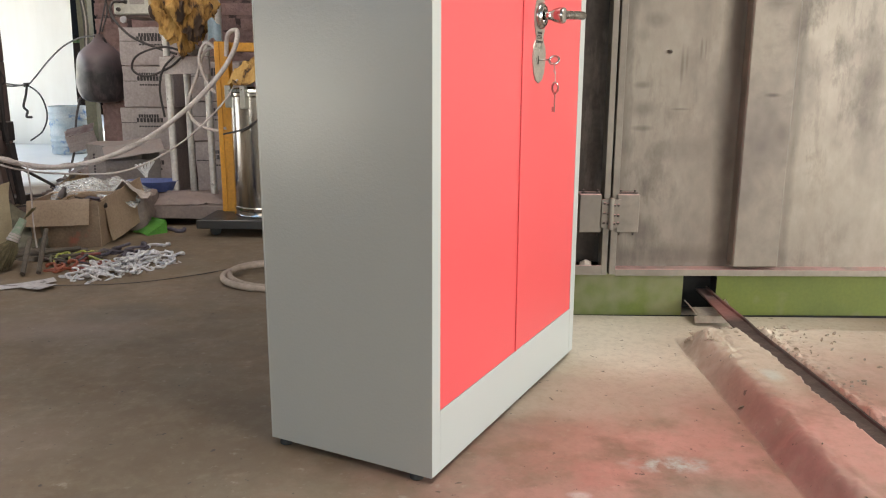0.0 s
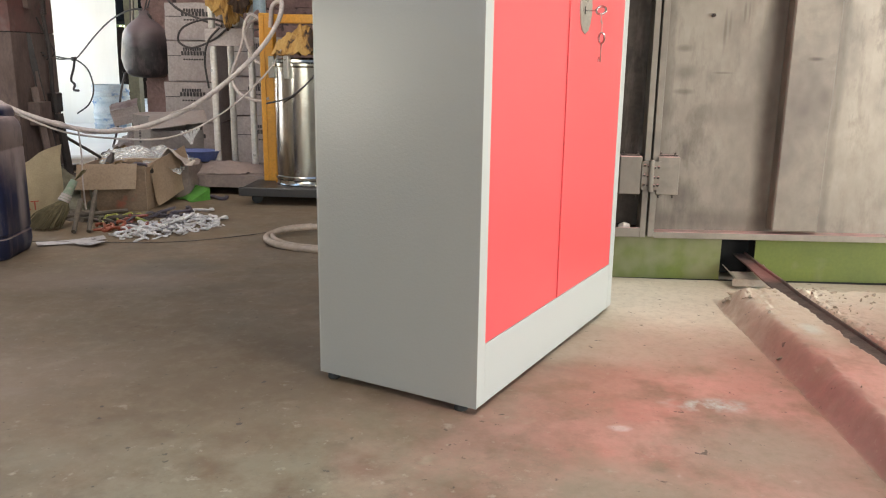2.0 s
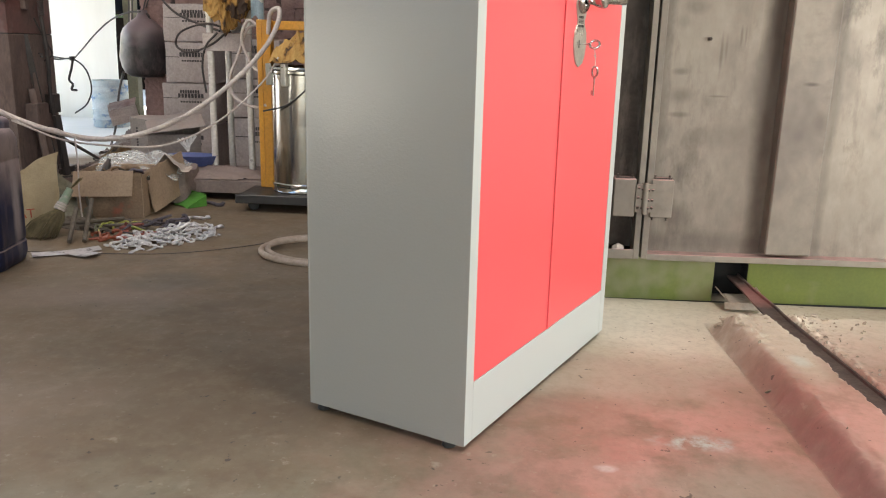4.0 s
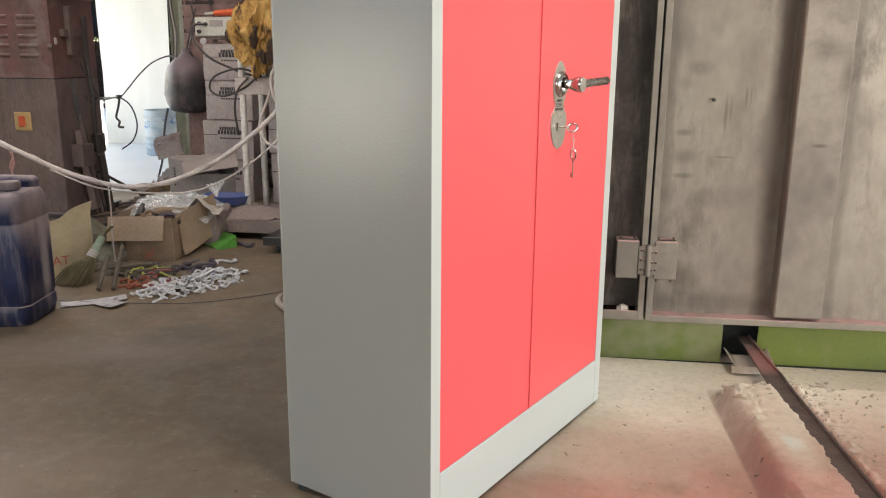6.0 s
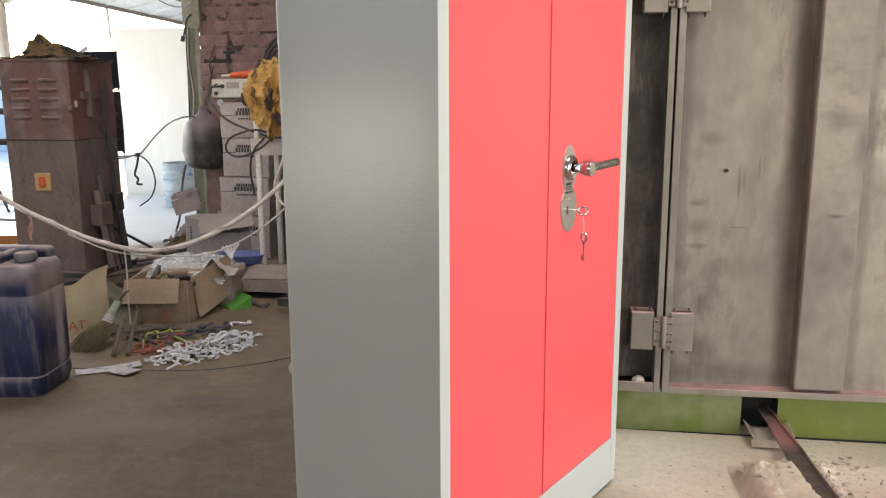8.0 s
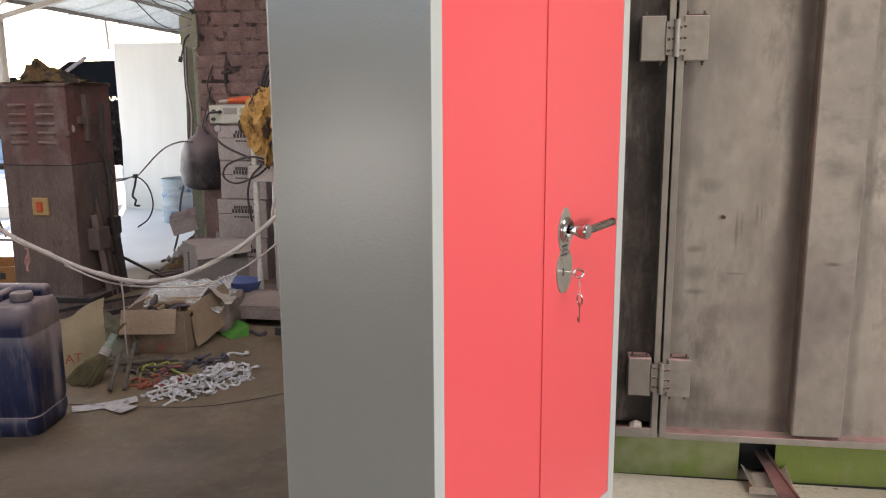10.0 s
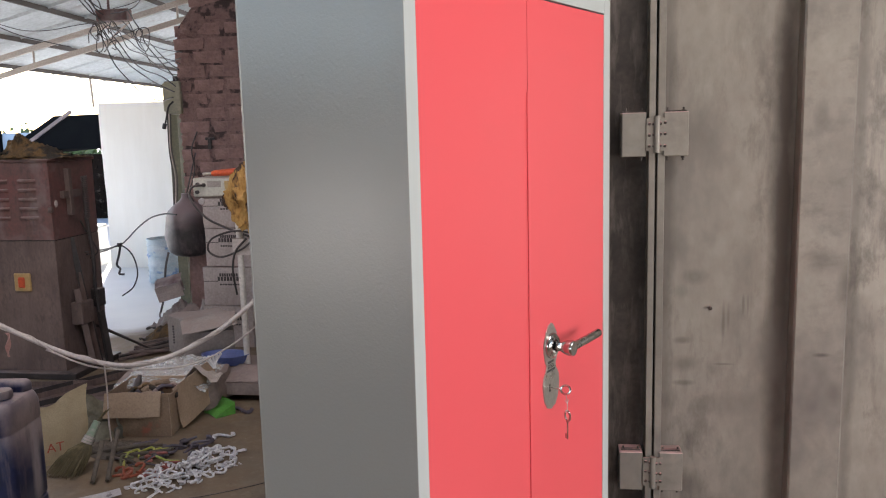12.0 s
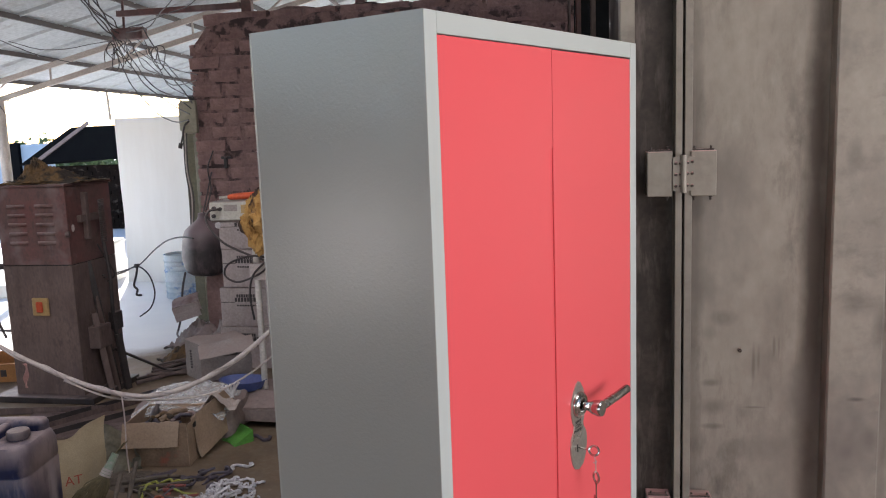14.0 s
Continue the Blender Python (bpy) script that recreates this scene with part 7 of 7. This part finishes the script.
for k in range(9):
    x0, y0 = -2.86 + rng.uniform(-0.02, 0.12), 3.75 + 0.06 * k
    bm = bmesh.new()
    tube(bm, [(x0, y0, 0.02 + 0.012 * (k % 3)), (x0 + rng.uniform(0.22, 0.34), y0 + rng.uniform(0.15, 0.5), 0.025 + 0.02 * (k % 2))], 0.014, 8)
    solo("scrap_pipe", bm, dusty_black if k % 2 else panel_dusty, "rusty scrap pipe lying by the cabinet", "pipe", group="scrap pipes", smooth=True)
bm = bmesh.new()
tube(bm, [(-2.90, 3.66, 0.30), (-2.70, 4.0, 0.05), (-2.62, 4.12, 0.02)], 0.011, 10)
solo("scrap_pipe", bm, dusty_black, "dark pipe leaning from the cabinet to the floor", "pipe", group="scrap pipes", smooth=True)
here = WALL_ZONE
cable("black_hose", [(-2.30, 3.62, 0.80), (-2.42, 3.80, 0.66), (-2.55, 4.0, 0.42), (-2.62, 4.08, 0.30), (-2.62, 4.05, 0.26), (-2.56, 3.98, 0.245)], 0.008, dusty_black, "grey hose dropping from the hopper to the floor")
here = BACK_ZONE
for k, (x0, y0, x1, y1) in enumerate(((-3.05, 2.55, -2.45, 3.55), (-3.16, 2.62, -2.55, 3.50), (-3.5, 3.05, -2.7, 3.18), (-2.85, 2.62, -2.30, 3.35))):
    bm = bmesh.new()
    L = math.hypot(x1 - x0, y1 - y0)
    box(bm, 0, L, -0.025, 0.025, 0.0, 0.004)
    box(bm, 0, L, -0.025, -0.021, 0.0, 0.045)
    solo("floor_angle", bm, dusty_black if k % 2 else panel_dusty, "long dusty steel angle lying on the floor", "steel angle", pose(x0, y0, 0.002, 0, 0, math.degrees(math.atan2(y1 - y0, x1 - x0))), "floor angles")
bm = bmesh.new()
box(bm, 0, 0.75, 0, 0.45, 0, 0.012, bev=0.002)
solo("floor_board", bm, panel_dusty, "dusty flat board lying in front of the cabinet", "board", pose(-3.1, 2.60, 0.001, 0, 0, 8))
here = NEAR_ZONE
crate = thing("orange_crate", "orange printed open wooden crate on the floor behind", "crate", pose(-4.22, 3.58, 0, 0, 0, 12) @ Matrix.Diagonal((1, 1, 0.6, 1)))
for nm, dm in (("front", (0, 0.6, 0, 0.02, 0, 0.22)), ("back", (0, 0.6, 0.38, 0.40, 0, 0.22)), ("end", (0, 0.02, 0.02, 0.38, 0, 0.22)), ("end", (0.58, 0.6, 0.02, 0.38, 0, 0.22)), ("base", (0.02, 0.58, 0.02, 0.38, 0, 0.02))):
    block(nm, dm, ply_orange, crate, 0.003)
for k in range(4):
    block("print_bar", (0.33 + 0.055 * k, 0.37 + 0.055 * k, -0.003, 0.001, 0.07, 0.15), print_ink, crate, 0)

here = WALL_ZONE
# ---- meter box and olive post at the wall end ----
mb = thing("meter_box", "olive-grey meter box fixed at the end of the brick wall", "meter box", pose(-2.345, 3.86, 1.745))
block("case", (-0.02, 0.10, 0, 0.16, 0, 0.225), meter_box, mb, 0.008)
block("cover_lip", (-0.024, 0.104, -0.006, 0.0, 0.02, 0.21), meter_box, mb, 0.004)
block("top_fitting", (0.03, 0.09, 0.04, 0.10, 0.225, 0.262), dusty_black, mb, 0.006)
rod("lead", spline([(0.05, -0.008, 0.085), (0.025, -0.03, 0.05), (0.005, -0.035, -0.03), (-0.012, -0.035, -0.085)], 6), 0.006, wire_black, mb)
rod("plug", [(-0.008, -0.035, -0.065), (-0.018, -0.035, -0.10)], 0.014, wire_black, mb, 10)
bm = bmesh.new()
box(bm, -2.70, -2.62, 4.58, 4.66, WZ, 2.0)
solo("olive_post", bm, olive_post, "olive-brown square post behind the wall end", "post")
for k in range(3):
    cable("wall_wire", [(-2.33 - 0.012 * k, 3.87, 1.75), (-2.335 - 0.01 * k, 3.86, 1.5), (-2.31 - 0.014 * k, 3.86, 1.3), (-2.30 - 0.01 * k, 3.8, 1.1)], 0.004, rope_mat if k == 1 else dusty_black, "thin wire down the wall end", group="wall wires")

here = YARD_ZONE
# ---- yard: sheet, drum, boxes, far shed ----
bm = bmesh.new()
sheet(bm, 16, 24, lambda u, v: (u * 0.98, 0.02 * math.sin(3.1 * u + 2) * math.sin(5 * v) + 0.012 * noise.noise(Vector((u * 4, v * 6, 1))), v * 2.19), off=(0, 0.002, 0))
solo("steel_sheet", bm, white_sheet, "large white primed steel sheet standing upright in the yard", "sheet", pose(-5.56, 8.40, 0.0, -1, 0, 0), smooth=True)
bm = bmesh.new()
tube(bm, [(-5.1, 8.9, 0), (-5.1, 8.58, 2.0)], 0.02, 8)
solo("prop_pole", bm, purlin_mat, "thin steel pole propping the white sheet", "pole", smooth=True)
drum = thing("yard_drum", "faded blue and white steel drum standing in the yard", "drum", pose(-4.22, 7.30, 0) @ Matrix.Diagonal((1, 1, 0.88, 1)))
bm = bmesh.new()
prof = [(0, 0.0), (0.19, 0.0), (0.20, 0.012)]
for zc in (0.10, 0.17, 0.24, 0.38, 0.45, 0.52):
    prof += [(0.195, zc - 0.02), (0.205, zc), (0.195, zc + 0.02)]
prof += [(0.20, 0.60), (0.19, 0.605), (0.185, 0.57), (0, 0.57)]
lathe(bm, prof, 36)
part("shell", bm, drum_mat, drum, smooth=True)
for k, (x, y, sx, sy, h, mat) in enumerate(((-5.95, 8.0, 0.42, 0.35, 0.34, box_cream), (-6.1, 8.6, 0.6, 0.4, 0.55, white_sheet), (-5.75, 7.4, 0.5, 0.3, 0.10, grey_carton), (-6.8, 7.2, 0.8, 0.5, 0.16, white_sheet))):
    bm = bmesh.new()
    box(bm, -sx / 2, sx / 2, -sy / 2, sy / 2, 0, h, bev=0.01)
    box(bm, -sx / 2 - 0.01, sx / 2 + 0.01, -sy / 2 - 0.01, sy / 2 + 0.01, h - 0.05, h - 0.03)
    solo("yard_case", bm, mat, "grey metal case standing in the bright yard", "case", pose(x, y, 0, 0, 0, 12 * k), "yard cases")

here = FAR_ZONE
shed = thing("far_shed", "low brick shed coloured dark for its shade, with a sloping sheet roof", "shed", pose(-11.3, 16.6, 0))
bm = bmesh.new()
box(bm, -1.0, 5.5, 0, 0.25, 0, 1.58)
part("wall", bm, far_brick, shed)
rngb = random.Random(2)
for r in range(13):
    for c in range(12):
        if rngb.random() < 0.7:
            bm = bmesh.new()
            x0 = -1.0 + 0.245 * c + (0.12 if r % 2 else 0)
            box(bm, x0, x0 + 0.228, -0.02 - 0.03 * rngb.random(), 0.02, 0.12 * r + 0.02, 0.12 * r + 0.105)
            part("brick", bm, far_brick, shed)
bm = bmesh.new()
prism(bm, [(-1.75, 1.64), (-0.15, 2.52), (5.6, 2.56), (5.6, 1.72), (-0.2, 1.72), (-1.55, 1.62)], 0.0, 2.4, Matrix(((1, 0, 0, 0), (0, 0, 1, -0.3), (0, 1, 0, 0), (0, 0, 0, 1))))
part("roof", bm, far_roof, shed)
bm = bmesh.new()
box(bm, 0, 1.9, -0.36, -0.31, -0.04, 0.04, m=pose(-1.3, 0, 1.66, 0, -30, 0))
part("barge_board", bm, stone_slab, shed)
blue_shed = thing("blue_shed", "far faded blue sheet-clad shed", "shed", pose(-15.4, 18.0, 0))
block("wall", (-1.5, 2.2, 0, 0.2, 0, 2.15), blue_tarp, blue_shed, 0)
block("wall_post", (1.0, 1.35, -0.1, 0.0, 0, 2.2), far_roof, blue_shed, 0)
here = ROOF_ZONE
bm = bmesh.new()
tube(bm, [(-6.90, 10.5, 2.80), (-6.87, 10.5, 2.2)], 0.02, 8)
solo("hanging_rod", bm, cream_paint, "pale rod hanging from the roof edge", "rod", smooth=True)


def tree(x, y, h, seed):
    rng = random.Random(seed)
    t = thing("yard_tree", "leafy green tree beyond the yard", "tree", pose(x, y, 0), "yard trees")
    bm = bmesh.new()
    tube(bm, spline([(0, 0, 0), (0.1, 0, h * 0.3), (-0.05, 0.1, h * 0.6), (0.1, 0, h * 0.85)], 5), 0.16, 9, taper=[1 - 0.75 * i / 15 for i in range(16)])
    for k in range(7):
        a = rng.uniform(0, 6.3)
        z0 = h * rng.uniform(0.35, 0.7)
        tube(bm, [(0, 0, z0), (0.7 * math.cos(a), 0.7 * math.sin(a), z0 + 0.6), (1.5 * math.cos(a), 1.5 * math.sin(a), z0 + 1.0)], 0.05, 6, taper=[1, 0.7, 0.3])
    part("trunk", bm, bark_mat, t, smooth=True)
    vs, fs = [], []
    clumps = [(rng.uniform(-1.7, 1.7), rng.uniform(-1.7, 1.7), h * rng.uniform(0.5, 1.0), rng.uniform(0.5, 0.95)) for _ in range(16)]
    for cx, cy, cz, cr in clumps:
        for _ in range(170):
            d = Vector((rng.gauss(0, 1), rng.gauss(0, 1), rng.gauss(0, 0.8))).normalized() * cr * rng.uniform(0.6, 1.05)
            c = Vector((cx, cy, cz)) + d
            e = Euler((rng.uniform(0, 6), rng.uniform(0, 6), rng.uniform(0, 6))).to_matrix()
            i = len(vs)
            for q in ((-0.04, 0, 0), (0, -0.09, 0.01), (0.04, 0, 0), (0, 0.09, -0.01)):
                vs.append(c + e @ Vector(q) * 1.5)
            fs.append((i, i + 1, i + 2, i + 3))
    me = bpy.data.meshes.new("crown")
    me.from_pydata(vs, [], fs)
    me.materials.append(leaf_mat)
    ob = new("crown", me)
    ob.parent = t


here = FAR_ZONE
tree(-19.5, 30, 1.7, 1)
tree(-15.5, 31, 2.2, 2)

here = ROOF_ZONE
# ---- wires under the roof ----
rng = random.Random(31)
KN = Vector((-3.92, 5.9, 2.85))


def slack(a, e, sag, r=0.006, mat=None, label="loose electric wire strung under the roof"):
    pts = []
    for i in range(7):
        t = i / 6
        c = a.lerp(e, t) - Vector((0, 0, sag * 4 * t * (1 - t)))
        if 0 < i < 6:
            c += Vector((rng.uniform(-0.025, 0.025), rng.uniform(-0.03, 0.03), rng.uniform(-0.02, 0.02)))
        pts.append(c)
    cable("roof_wire", pts, r, mat or wire_black, label, 5, 5, "roof wires")


for k in range(9):      # to the wall end
    slack(KN + Vector((rng.uniform(-0.1, 0.25), 0, rng.uniform(-0.06, 0.1))), Vector((-2.34 + 0.012 * k, 4.0, 2.00 + 0.04 * k)), (0.22, 0.16, 0.10, 0.05, 0.13, 0.02, 0.08, 0.18, 0.04)[k], 0.005 if k < 4 else 0.0038)
for k in range(6):      # up to the ridge
    slack(KN + Vector((rng.uniform(-0.05, 0.15), 0, rng.uniform(-0.05, 0.1))), KN + Vector((-0.42 + 0.05 * k, -0.35, 0.62 + 0.03 * k)), 0.03 + 0.03 * k, 0.0065, dusty_black)
slack(KN + Vector((-0.5, 0.2, -0.22)), KN + Vector((-1.7, -0.3, 0.42)), 0.12, 0.005)
slack(KN + Vector((0.05, 0.0, 0.05)), KN + Vector((1.25, -1.2, 0.22)), 0.10, 0.005)
slack(KN + Vector((0.0, 0.05, 0.0)), KN + Vector((-2.1, 0.4, 0.30)), 0.16, 0.004)
slack(KN + Vector((-1.5, 0.3, -0.75)), KN + Vector((-1.85, -0.6, 0.6)), 0.02, 0.004)
slack(KN + Vector((0.1, 0.0, 0.1)), KN + Vector((2.0, -1.5, 0.30)), 0.05, 0.0045)
for k in range(9):
    r = rng.uniform(0.025, 0.08)
    c = KN + Vector((rng.uniform(-0.14, 0.10) if k < 7 else 0.34 + 0.05 * (k - 7), 0, -0.08 - 0.04 * (k % 5)))
    ph, st = rng.uniform(0, 6), rng.uniform(1.2, 2.2)
    cable("wire_loop", [c + Vector((r * math.cos(q + ph), 0.03 * math.sin(2 * q), st * r * math.sin(q + ph))) for q in np.linspace(0, 5.4 + 0.1 * k, 10)], 0.005, dusty_black, "tangled wire loop hanging at the truss", 4, 5, "roof wires")
bm = bmesh.new()
box(bm, -0.16, 0.16, -0.05, 0.05, -0.05, 0.06, bev=0.006)
tube(bm, [(-0.05, 0, 0.06), (-0.04, 0, 0.7)], 0.012, 8)
solo("junction_block", bm, maroon_paint, "dusty maroon junction block hanging at the truss", "junction box", pose(*(KN + Vector((0.1, 0, 0.03)))))
